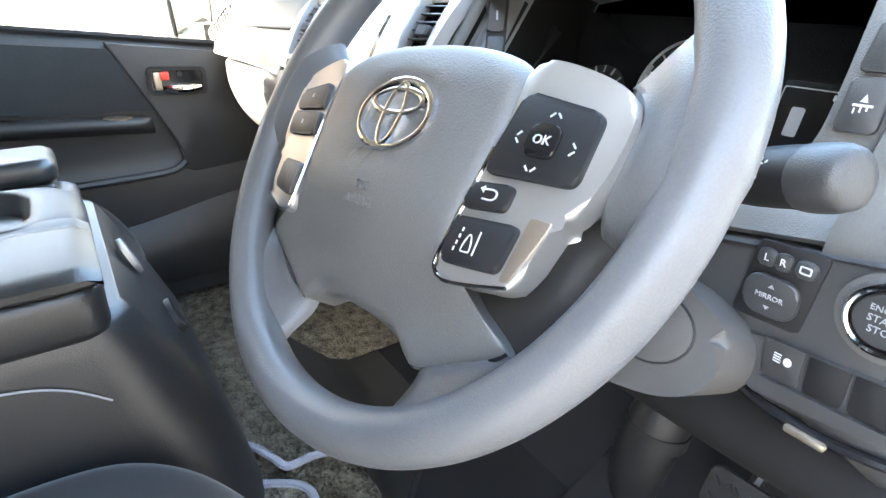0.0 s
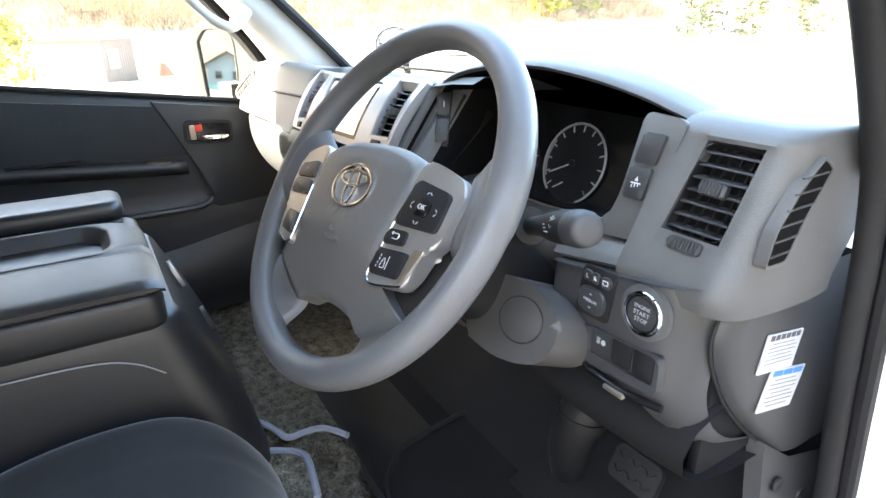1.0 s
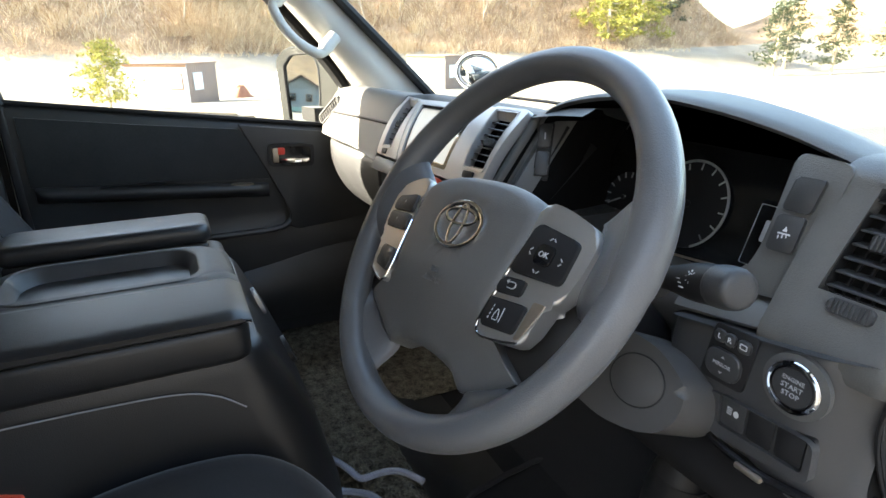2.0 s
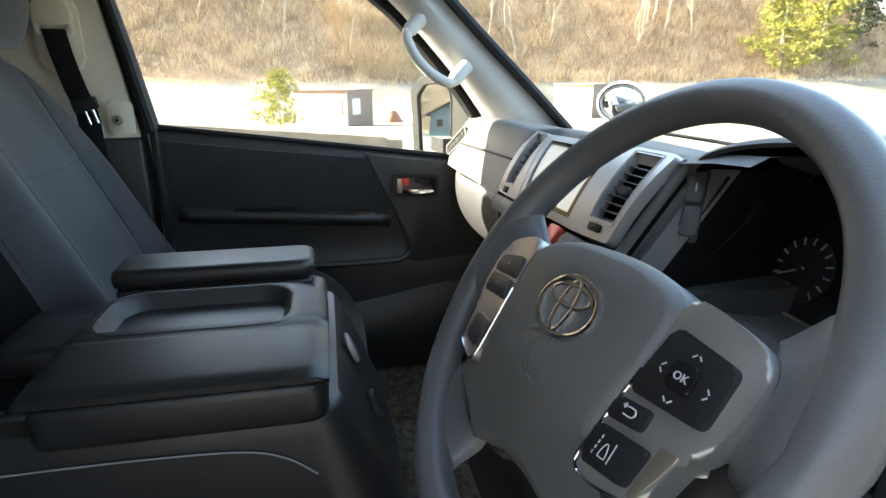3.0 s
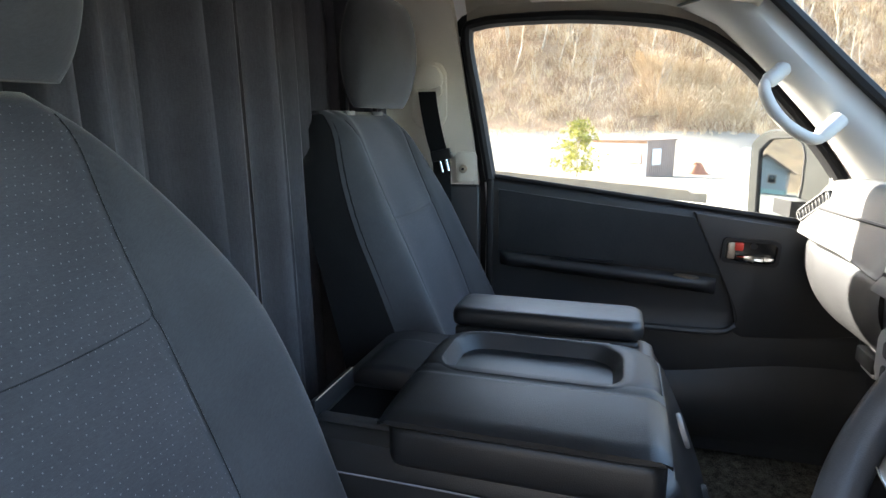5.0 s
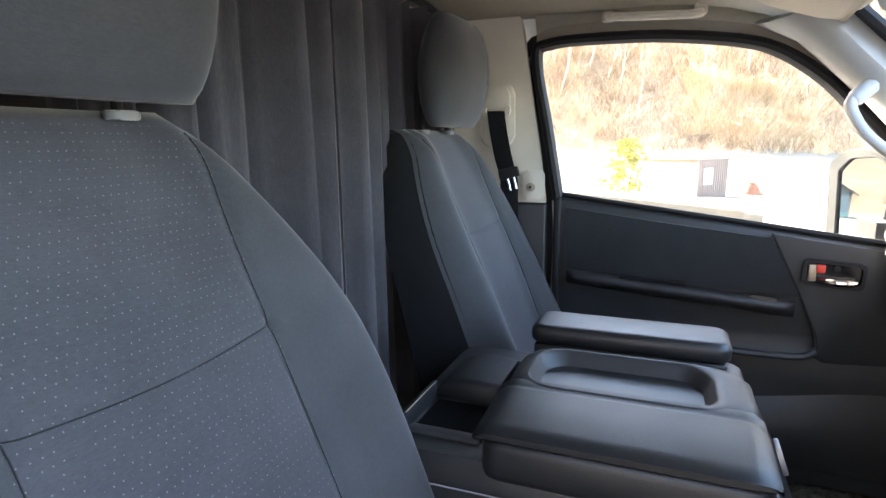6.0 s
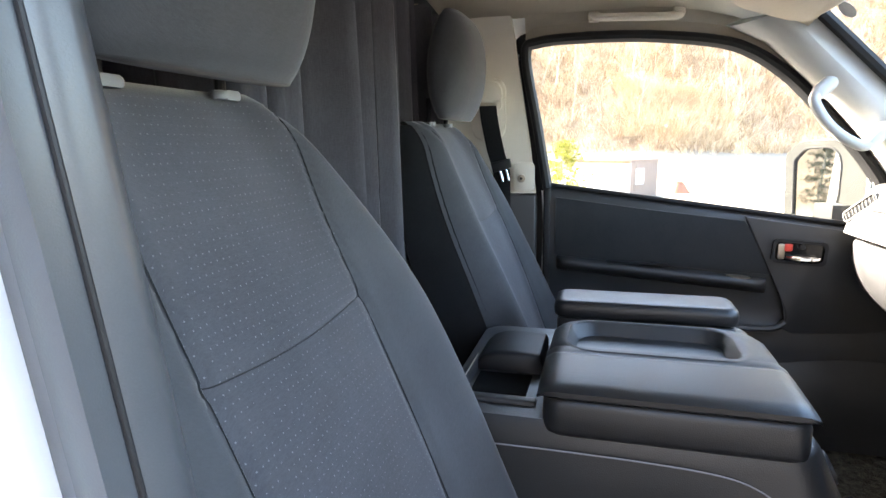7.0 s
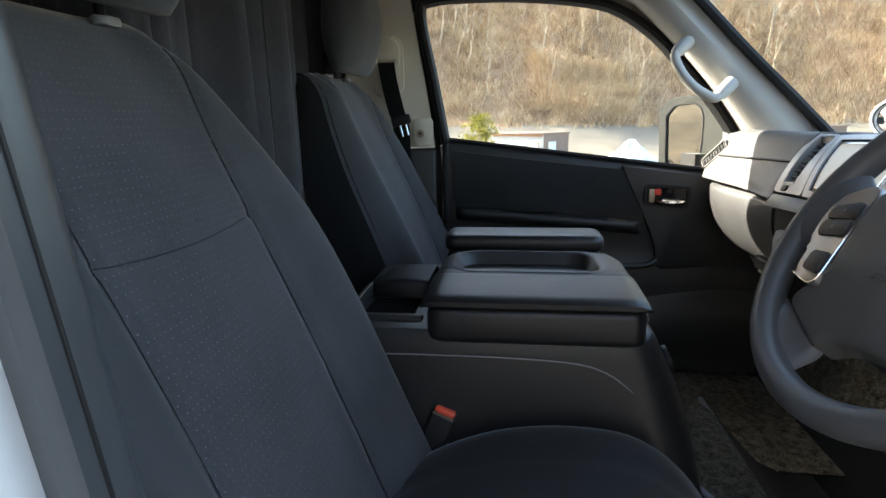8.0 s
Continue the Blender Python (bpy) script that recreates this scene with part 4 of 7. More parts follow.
for outer, hole, side in VENTS:
    rim = [(x, y + (0.010 if k > 1 else 0.0)) for k, (x, y) in enumerate(hole)]
    v = part("vent", bowed(ring_plate(dense(outer, 0.008), dense(rim, 0.004), -0.012, 0.003)), M_SILVER, dash, "brushed silver air vent surround", smooth=30)
    part("vent_edge", bowed(ring_plate(dense(grown(rim, 0.0048), 0.004), dense(grown(rim, 0.0034), 0.004), 0.0, 0.0042)), M_SILVER, v, "raised silver lip round the slats", smooth=30)
    b = ring_plate(dense(rim, 0.004), dense(hole, 0.004), -0.012, -0.0105)
    for q in b.verts:
        q.co.z += 0.010 * step(hole[2][1] - 0.002, hole[2][1] + 0.009, q.co.y)
    part("inner_lip", bowed(b), M_SATIN, v, "pale sloped lip above the slats", smooth=30)
    # shade behind the slats is in the colour of the well and its sides
    part("well", bowed(loft([[(*between(u, t, hole), -0.024) for u in (-0.06, 0.3, 0.7, 1.06)] for t in np.linspace(-0.06, 1.06, 9)])), M_RECESS_SHADE, v, "dark well behind the slats")
    part("well_wall", bowed(ring_plate(dense(grown(hole, 0.003), 0.004), dense(grown(hole, 0.0004), 0.004), -0.025, -0.0118)), M_RECESS_SHADE, v, "dark sides of the well")
    for i in range(8):
        a, c = between(0.0, (i + 0.5) / 8, hole), between(1.0, (i + 0.5) / 8, hole)
        b = box((a.x, a.y - 0.0010, -0.022), (c.x, a.y + 0.0010, -0.004), 0.0005, 1)
        for q in b.verts:
            q.co.y += (c.y - a.y) * (q.co.x - a.x) / (c.x - a.x) - 0.30 * (q.co.z + 0.013)
        part("slat", bowed(b), M_DARKGREY, v)
    for i in range(4):
        a, c = between((i + 1) / 5, 0.0, hole), between((i + 1) / 5, 1.0, hole)
        part("fin", bowed(loft([[(p.x - 0.0008, p.y, -0.025), (p.x + 0.0008, p.y, -0.025), (p.x + 0.0008, p.y, -0.016), (p.x - 0.0008, p.y, -0.016)] for p in (a.lerp(c, t / 8) for t in range(9))], ring=True)), M_BLACK, v)
    g = between(0.55, 0.50, hole)
    b = box((g.x - 0.011, g.y - 0.0062, -0.012), (g.x + 0.011, g.y + 0.0062, 0.002), 0.003, 3)
    for i in range(6):
        x = g.x - 0.008 + 0.0032 * i
        b = box((x - 0.0008, g.y - 0.0058, 0.001), (x + 0.0008, g.y + 0.0058, 0.0030), 0.0003, 1, bm=b)
    part("grip", bowed(b), M_DARKGREY, v, "ribbed grey vent grip")
    w = [between(0.12, -0.20, hole)[:], between(0.66, -0.20, hole)[:], between(0.66, -0.085, hole)[:], between(0.12, -0.085, hole)[:]]
    part("vent_wheel", bowed(slab(soft_poly(w, 0.002), 0.001, 0.0055, 0.001)), M_BLACK, v, "small black vent wheel")
outer_line = soft_poly([(-0.234, 0.001), (0.182, 0.001), (0.192, 0.060), (0.201, 0.120), (-0.241, 0.122), (-0.238, 0.060)], 0.016, 8)
# buttons under the bezel, the red hazard switch
part("under_strip", slab(rounded(0.16, 0.026, 0.004, -0.155, -0.020), -0.004, 0.003, 0.0015, m=M_STACK), M_DARKGREY, dash, "dark panel under the vent")
part("hazard_switch", slab(soft_poly([(0.040, -0.046), (0.058, -0.046), (0.066, -0.006), (0.032, -0.006)], 0.004), -0.004, 0.006, 0.002, m=M_STACK), M_ORANGE, dash, "orange-red hazard switch")
part("toggle_panel", slab(rounded(0.105, 0.046, 0.008, 0.128, -0.030), -0.006, 0.004, 0.003, m=M_STACK), M_DASH, dash, "dark panel with small switches")
for k in range(2):
    part("toggle", slab(rounded(0.040, 0.020, 0.004, 0.104 + 0.05 * k, -0.022), 0.003, 0.009, 0.002, m=M_STACK), M_DARKGREY, dash, "ribbed grey switch" if k == 0 else "")
# heater panel
hv = plane_frame((-0.085, 0.139, 1.10), (1, 0, 0), (0, -0.02, 1))
heat = part("heater_panel", slab(rounded(0.30, 0.085, 0.02), 0, 0.008, 0.003, m=hv), M_SILVER, dash, "silver heater control panel")
for k in range(5):
    for j in range(2):
        part("button", slab(rounded(0.034, 0.022, 0.004, -0.105 + 0.052 * k, -0.017 + 0.034 * j), 0.0075, 0.0115, 0.0015, m=hv), M_DARKGREY, heat)
# passenger end vent: a tall slit on the curved corner
pv_up = Vector((0.080, 0.033, 0.075)).normalized()
pv_n = Vector((0.45, -0.80, 0.30))
pv_n = (pv_n - pv_up * pv_n.dot(pv_up)).normalized()
pv = plane_frame(Vector((-0.681, 0.160, 1.249)) + pv_n * 0.001, pv_up.cross(pv_n), pv_up)
louvre(dash, pv, 0.0, 0.0, 0.022, 0.096, 0.10, 9, None, 0.006, 0.003, M_DASH_UP)

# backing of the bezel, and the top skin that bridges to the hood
# backing coloured near black to read as shaded depth behind the vents
part("bezel_back", slab(grown(outer_line, -0.002), -0.052, -0.045, m=M_STACK), M_RECESS_SHADE, dash, "black backing behind the centre vents")
part("bezel_side", ring_plate(grown(outer_line, -0.001), grown(outer_line, -0.008), -0.050, -0.008, m=M_STACK), M_DASH_UP, dash, "dark grey side of the centre bezel", smooth=40)
part("top_bridge", loft([[(x, y, z) for y, z in ((0.216, 1.310 + 0.02 * k), (0.235, 1.316 + 0.022 * k), (0.30, 1.306 + 0.03 * k), (0.38, 1.289 + 0.022 * k), (0.47, 1.262))] for k, x in ((0, 0.08), (0.15, 0.12), (0.5, 0.16), (0.8, 0.20), (1.0, 0.25))]), M_DASH_UP, dash, "grey top skin", smooth=40)

# ---- driver instruments ----
ARCH = [(0.150, 1.185), (0.144, 1.225), (0.140, 1.262), (0.144, 1.296), (0.160, 1.324), (0.190, 1.341), (0.235, 1.352), (0.29, 1.3575), (0.34, 1.3585), (0.39, 1.354), (0.43, 1.347), (0.47, 1.337), (0.505, 1.326), (0.535, 1.318)]
arch = curve([(x, 0, z) for x, z in ARCH], 56)
rows, inner_line = [], []
for i, p in enumerate(arch):
    a, c = arch[max(i - 1, 0)], arch[min(i + 1, 55)]
    t = (c - a).normalized()
    n = Vector((-t.z, 0, t.x))
    yf = 0.222 + 0.030 * step(0.14, 0.30, p.x) + 0.026 * step(0.36, 0.53, p.x)
    q = p - n * 0.009
    inner_line.append((q.x, q.z - 0.001))
    rows.append([q + Vector((0, 0.37, -0.012)), q + Vector((0, 0.32, -0.004)), q + Vector((0, yf + 0.012, 0)), p - n * 0.007 + Vector((0, yf + 0.004, 0)), p - n * 0.003 + Vector((0, yf, 0)), p + Vector((0, yf + 0.003, 0)), p + n * 0.002 + Vector((0, yf + 0.014, 0)),
                 p + n * 0.003 + Vector((0, 0.32, 0)), p + Vector((0, 0.36, -0.006)), p + Vector((0, 0.40, -0.022)), Vector((p.x * 0.9 + 0.03, 0.475, min(p.z, 1.262)))])
b = loft(rows)
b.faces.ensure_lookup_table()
# inner hood faces get near black in place of the shade under it
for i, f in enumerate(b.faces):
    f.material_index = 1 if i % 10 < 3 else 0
part("instrument_hood", b, [M_DASH_UP, M_RECESS_SHADE], dash, "grey arched hood over the instruments", smooth=50)
# plate added to close the hood, coloured like the shade inside
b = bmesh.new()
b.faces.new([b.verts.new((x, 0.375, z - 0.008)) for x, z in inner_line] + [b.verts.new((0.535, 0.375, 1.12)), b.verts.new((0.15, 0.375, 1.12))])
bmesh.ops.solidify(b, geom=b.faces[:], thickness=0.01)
part("hood_back", b, M_RECESS_SHADE, dash, "closing plate behind the instrument hood, near black for shade", smooth=0)
cl = plane_frame((0.396, 0.341, 1.214), (1, 0, 0), (0, 0.35, 1))
part("instrument_panel", slab(rounded(0.37, 0.150, 0.03, -0.098, 0.010), -0.008, -0.001, 0.002, m=cl), M_GLOSSBLACK, dash, "black instrument panel")


def dial(cx, cy, r, hand, small_hand, faint):
    ink = M_FAINTINK if faint else M_WHITEINK
    d = part("dial", slab(ellipse(r, r, cx, cy, 48), -0.001, 0.001, m=cl), M_BLACK, dash, "round black dial with pale ring")
    if not faint:
        ring_pts = [(cx + r * math.cos(radians(a)), cy + r * math.sin(radians(a))) for a in range(-62, 236, 6)]
        part("dial_ring", tube([cl @ Vector((x, y, 0.003)) for x, y in ring_pts], 0.0016, 6), M_SILVER, d, "pale metal ring")
        wide = [(cx + rr * math.cos(radians(a)), cy + rr * math.sin(radians(a))) for rr, span in ((r * 0.985, range(150, 211, 6)), (r * 0.90, range(210, 149, -6))) for a in span]
        part("dial_band", slab(wide, 0.0025, 0.0035, m=cl), M_FAINTINK, d, "pale band beside the low numbers")
    for k in range(13):
        a = radians(225 - 270 * k / 12)
        b = box((-0.0009, -0.0040, 0.0016), (0.0009, 0.0040, 0.0024), m=pose(cx + 0.88 * r * math.cos(a), cy + 0.88 * r * math.sin(a), 0, 0, 0, math.degrees(a) - 90))
        b.transform(cl)
        part("tick", b, ink if k < 12 else M_GREYINK, d)
    b = box((-0.0008, -0.004, 0.004), (0.0008, r * 0.78, 0.0055), m=pose(cx, cy, 0, 0, 0, hand))
    b.transform(cl)
    part("needle", b, ink, d, "white pointer")
    b = box((-0.0007, 0.0, 0.004), (0.0007, r * 0.34, 0.0055), m=pose(cx - 0.12 * r, cy - 0.52 * r, 0, 0, 0, small_hand))
    b.transform(cl)
    part("small_needle", b, ink, d)
    part("hub", slab(ellipse(r * 0.09, r * 0.09, cx, cy, 16), 0.003, 0.008, 0.002, m=cl), M_BLACK, d)


dial(-0.088, 0.010, 0.054, 118, 125, False)
dial(-0.192, -0.006, 0.036, 120, 125, True)
scr = part("info_display", slab(rounded(0.070, 0.078, 0.004, 0.036, 0.000), -0.001, 0.001, m=cl), M_GLOSSBLACK, dash, "dark trip display with thin outline")
part("outline", ring_plate(rounded(0.066, 0.068, 0.002, 0.035, 0.000), rounded(0.0644, 0.0664, 0.002, 0.035, 0.000), 0.0012, 0.0018, m=cl), M_WHITEINK, scr)
part("bar_sign", slab(rounded(0.011, 0.024, 0.002, 0.020, 0.006), 0.0012, 0.0018, m=cl), M_WHITEINK, scr, "small pale display bar")
part("clock_bars", slab(rounded(0.016, 0.005, 0.001, 0.050, 0.029), 0.0012, 0.0018, m=cl), M_WHITEINK, scr)
part("side_line", tube([cl @ Vector((-0.244, 0.024, 0.001)), cl @ Vector((-0.249, -0.048, 0.001))], 0.0009, 6), M_FAINTINK, dash, "thin pale line beside the small dial")
part("chrome_line", tube(curve([cl @ Vector((-0.26, -0.049, 0.004)), cl @ Vector((-0.20, -0.055, 0.005)), cl @ Vector((-0.12, -0.056, 0.005)), cl @ Vector((-0.02, -0.047, 0.005)), cl @ Vector((0.03, -0.038, 0.004))], 30), 0.0016, 6), M_SILVER_DARK, dash, "thin silver line under the dials")
# gloss wall between the left switches and the dials
b = bmesh.new()
b.faces.new([b.verts.new(p) for p in ((0.176, 0.252, 1.3085), (0.180, 0.302, 1.276), (0.188, 0.226, 1.216), (0.190, 0.172, 1.175), (0.184, 0.172, 1.190))])
bmesh.ops.solidify(b, geom=b.faces[:], thickness=0.003)
part("side_leaf", b, M_BLACK, dash, "black leaf beside the dials", smooth=30)
rows = []
for x in np.linspace(0.150, 0.485, 16):
    u = step(0.40, 0.485, x)
    rows.append([(x, y, z + 0.010 * u) for y, z in ((0.332, 1.163), (0.300, 1.160), (0.262, 1.166), (0.248, 1.170), (0.240, 1.167), (0.236, 1.158), (0.238, 1.135), (0.255, 1.10), (0.28, 1.06))])
part("cluster_sill", loft(rows), M_DASH_UP, dash, "grey sill below the dials", smooth=45)
# wall from the bezel's edge over a rounded band and a dark groove to the left switch strip
rows = []
for k in np.linspace(0, 1, 16):
    e = Vector((0.121 + 0.022 * k, 0.146 + 0.076 * k, 1.190 + 0.131 * k))
    q = Vector((0.170 - 0.008 * k, 0.142 + 0.098 * k, 1.190 + 0.124 * k))
    row = [e + Vector((-0.004, 0.014, 0))]
    for u, out in ((0.0, 0.002), (0.10, 0.006), (0.24, 0.008), (0.36, 0.006), (0.45, 0.0), (0.47, -0.008), (0.58, -0.012), (0.75, -0.011), (0.90, -0.007), (1.0, -0.004)):
        row.append(e.lerp(q, u) + Vector((0.2 * out, -out, 0.3 * out)) * (0.55 + 0.45 * (1 - k)))
    rows.append(row + [q + Vector((0.016, 0.026, 0)), q + Vector((0.020, 0.060, 0)), Vector((q.x, 0.34, q.z))])
b = loft(rows)
b.faces.ensure_lookup_table()
per = len(rows[0]) - 1
for i, f in enumerate(b.faces):
    # index 2: groove line and deepest columns, their shade put in as near black
    f.material_index = 0 if i % per < 5 or 6 < i % per < 11 else (2 if i % per in (5, 11, 12) else 1)
part("cluster_cheek", b, [M_DASH_UP, M_DARKGREY, M_RECESS_SHADE], dash, "grey rounded wall and dark groove between centre vent and dials", smooth=60)
sl = plane_frame((0.1680, 0.2215, 1.279), (0.58, 0.80, 0.0), (-0.06, 0.56, 0.82))
bank = part("switch_bank_inner", slab(soft_poly([(-0.012, -0.042), (0.008, -0.042), (0.014, 0.036), (-0.006, 0.036)], 0.003), -0.010, 0.001, 0.001, m=sl), M_BLACK, dash, "grey switch bank beside the dials")
for k in range(2):
    part("switch", slab(soft_poly([(-0.0082 - 0.002 * k, 0.001 - 0.037 * k), (0.0080 - 0.002 * k, 0.001 - 0.037 * k), (0.0108 - 0.002 * k, 0.033 - 0.037 * k), (-0.0050 - 0.002 * k, 0.033 - 0.037 * k)], 0.003), 0.001, 0.0045, 0.0012, m=sl), M_DARKGREY, bank)
b = box((0.0008, 0.012, 0.0046), (0.0026, 0.021, 0.0050), m=sl)
part("symbol", b, M_FAINTINK, bank, "faint switch mark")
# right switch bank: two tall keys on a curved panel
sr = plane_frame((0.503, 0.238, 1.262), (1, 0.1, 0.0), (0.1, 0.3, 1))
bank = part("switch_bank_outer", slab(soft_poly([(-0.014, 0.066), (0.032, 0.062), (0.027, 0.020), (0.024, -0.030), (0.014, -0.058), (-0.034, -0.062), (-0.040, -0.052), (-0.024, -0.042), (-0.018, -0.020), (-0.016, 0.010)], 0.010), -0.012, -0.0015, 0.0012, m=sr), M_DASH_UP, dash, "grey switch bank between dials and vent")
part("blank_switch", slab(soft_poly([(-0.0060, 0.0455), (0.0175, 0.0458), (0.0135, 0.0160), (-0.0098, 0.0163)][::-1], 0.003), -0.002, 0.0035, 0.0015, m=sr), M_DARKGREY, bank)
key = part("lamp_switch", slab(soft_poly([(-0.0103, 0.0127), (0.0122, 0.0132), (0.0105, -0.0188), (-0.0120, -0.0192)][::-1], 0.003), -0.002, 0.0035, 0.0015, m=sr), M_DARKGREY, bank, "switch with a white lamp symbol")
b = box((-0.0055, -0.0042, 0.0036), (0.0050, -0.0028, 0.0040), m=sr)
for k in range(3):
    b = box((-0.0045 + 0.0032 * k, -0.0085 + 0.001 * k, 0.0036), (-0.0036 + 0.0032 * k, -0.0052 + 0.001 * k, 0.0040), m=sr, bm=b)
b = slab([(-0.0022, -0.0015), (0.0018, -0.0015), (0.0, 0.0030)], 0.0036, 0.0040, m=sr, bm=b)
part("symbol", b, M_WHITEINK, key)

# vent pod at the driver's end: raked front with an open vent, rounded into the side of the dash
VP = plane_frame((0.5775, 0.243, 1.268), (1, 0.03, 0), (0.012, 0.036, 0.08))
opening = ((-0.0235, 0.0415), (0.0290, 0.0430), (0.0235, -0.0415), (-0.0340, -0.0430))


def across(b):
    """Stations over the pod at height b in the vent's plane, from the switch bank round to the side."""
    f = (b + 0.043) / 0.086
    al, ar = -0.034 + 0.0105 * f, 0.0235 + 0.0055 * f
    left = -0.060 + 0.004 * f
    return [left, left + 0.006, al - 0.010, al - 0.004] + [al + (ar - al) * k / 6 for k in range(7)] + [ar + 0.004, ar + 0.009]


levels = [-0.104, -0.100, -0.094, -0.086, -0.076, -0.066, -0.056, -0.048, -0.043] + [-0.043 + 0.0864 * k / 8 for k in range(1, 9)] + [0.047, 0.053, 0.058]
rows = []
for bb in levels:
    cols = across(bb)
    tuck = 0.010 * max(0.0, (-0.088 - bb) / 0.016) ** 1.5 + 0.006 * max(0.0, (bb - 0.047) / 0.011) ** 2
    rim = 0.0016 * (1 if -0.062 < bb < 0.047 else 0)
    row = [VP @ Vector((a, bb, -tuck - (rim if i >= 3 else -0.001))) for i, a in enumerate(cols)]
    e = row[-1]
    slope = 0.10 * (e.x - 0.60)
    for dx, dy in ((0.006, 0.004), (0.011, 0.010), (0.0145, 0.020), (0.0165, 0.034), (0.018, 0.055), (0.019, 0.085), (0.019, 0.12), (0.017, 0.16)):
        k = dx / 0.019
        x_end = 0.638 - 0.05 * max(0.0, 1.20 - e.z)
        row.append(Vector((e.x + (x_end - e.x) * k, e.y + dy, e.z - 0.006 * (dy / 0.16))))
    rows.append(row)
for lift, push in ((0.004, 0.010), (0.006, 0.030), (0.004, 0.07), (-0.010, 0.14), (-0.040, 0.20)):
    rows.append([Vector((p.x if i < 13 else p.x - 0.02 * push / 0.2, min(0.475, p.y + push), p.z + lift)) for i, p in enumerate(rows[len(levels) - 1])])
b = loft(rows)
ncol = len(rows[0]) - 1
b.faces.ensure_lookup_table()
hole = [b.faces[j * ncol + i] for j in range(8, 16) for i in range(4, 10)]
bmesh.ops.delete(b, geom=hole, context="FACES")
inv = VP.inverted()
rim_edges = [e for e in b.edges if e.is_boundary and all(-0.036 < (inv @ v.co).x < 0.031 and -0.045 < (inv @ v.co).y < 0.0445 and abs((inv @ v.co).z) < 0.01 for v in e.verts)]
ext = bmesh.ops.extrude_edge_only(b, edges=rim_edges)
for v in [g for g in ext["geom"] if isinstance(g, bmesh.types.BMVert)]:
    v.co += VP.to_3x3() @ Vector((0, 0, -0.022))
part("vent_pod", b, M_DASH_UP, dash, "grey vent pod at the dash end", smooth=40)
louvre(dash, VP @ pose(0, 0, -0.018), -0.0012, 0.0000, 0.054, 0.083, 0.10, 7, 0.002, 0.014, 0.0006, M_BLACK, back=-0.008)
wheel_v = part("vent_wheel", slab(rounded(0.034, 0.0125, 0.004, -0.005, -0.0515), -0.006, 0.0015, 0.002, m=VP), M_DARKGREY, dash, "ribbed vent wheel")
for k in range(9):
    part("rib", box((-0.019 + 0.0032 * k, -0.0567, 0.001), (-0.0176 + 0.0032 * k, -0.0463, 0.0028), m=VP), M_DASH, wheel_v)
# slanting slit vent in the side of the pod
SIDE = plane_frame((0.6385, 0, 0), (0, 1, 0), (0, 0, 1))
slit_line = soft_poly([(0.237, 1.2205), (0.266, 1.2195), (0.2805, 1.2521), (0.3080, 1.2920), (0.291, 1.3025), (0.266, 1.2800), (0.2435, 1.2499)], 0.005)
slit = part("side_slit", ring_plate(grown(slit_line, 0.003), slit_line, -0.010, 0.0010, m=SIDE), M_DASH_UP, dash, "slit vent for the side window")
# no hole is cut; this near-black plate gives the slit its shade
part("well", slab(grown(slit_line, 0.001), -0.004, -0.0002, m=SIDE), M_RECESS_SHADE, slit, "near-black plate in place of the slit's shaded well")
for k in range(6):
    z = 1.228 + 0.0125 * k
    y0 = 0.2375 + 0.0005 * k + 0.42 * max(0.0, z - 1.240)
    y1 = 0.270 + 0.50 * (z - 1.228)
    part("slat", box((y0 + 0.002, z - 0.0008, -0.0004), (y1, z + 0.0008, 0.0012), m=SIDE), M_DASH, slit)
# apron under the bank and the sill, down to the joint with the lower panel
rows = []
for x in np.linspace(0.425, 0.535, 10):
    zb = 1.1665 + 0.18 * (x - 0.444)
    rows.append([(x, 0.30, zb + 0.02), (x, 0.246, 1.200), (x, 0.232, 1.203), (x, 0.224, 1.199), (x, 0.2125, zb + 0.012), (x, 0.207, zb + 0.004), (x, 0.210, zb), (x, 0.25, zb - 0.001)])
part("apron", loft(rows), M_DASH_UP, dash, "grey apron under the switches", smooth=50)

# lower driver panel that bulges round to the side of the dash
rows = []
for x, e in ((0.432, 0.006), (0.437, 0.001), (0.445, 0.0), (0.47, 0.0), (0.50, 0.0), (0.53, 0.0), (0.555, 0.0), (0.572, 0.002), (0.585, 0.007), (0.595, 0.015), (0.602, 0.025), (0.606, 0.036), (0.6075, 0.048)):
    zt = 1.164 + 0.18 * (x - 0.444)
    k = step(0.53, 0.60, x)
    pr = [(0.40, zt), (0.215, zt), (0.205, zt - 0.002), (0.201, zt - 0.008), (0.199, 1.14), (0.198, 1.11), (0.197, 1.085 - 0.01 * k), (0.200 + 0.006 * k, 1.068 - 0.02 * k), (0.212 + 0.012 * k, 1.055 - 0.035 * k), (0.235 + 0.025 * k, 1.045 - 0.052 * k), (0.28 + 0.04 * k, 1.035 - 0.062 * k), (0.36, 1.03 - 0.068 * k)]
    sm = curve([(p[0] + e * (1 if i > 1 else 0), p[1], 0) for i, p in enumerate(pr)], 40)
    rows.append([(x, p.x, p.y) for p in sm])
part("lower_panel", loft(rows), M_DASH, dash, "grey lower driver panel", smooth=50)
# end cover on the side of the dash, with a curved front edge
SEAM = [(0.262, 1.186), (0.249, 1.168), (0.237, 1.153), (0.234, 1.132), (0.247, 1.099), (0.279, 1.050), (0.319, 1.007), (0.354, 0.974), (0.40, 0.935)]
seam = curve([(0.609, y, z) for y, z in SEAM], 40)
rows = []
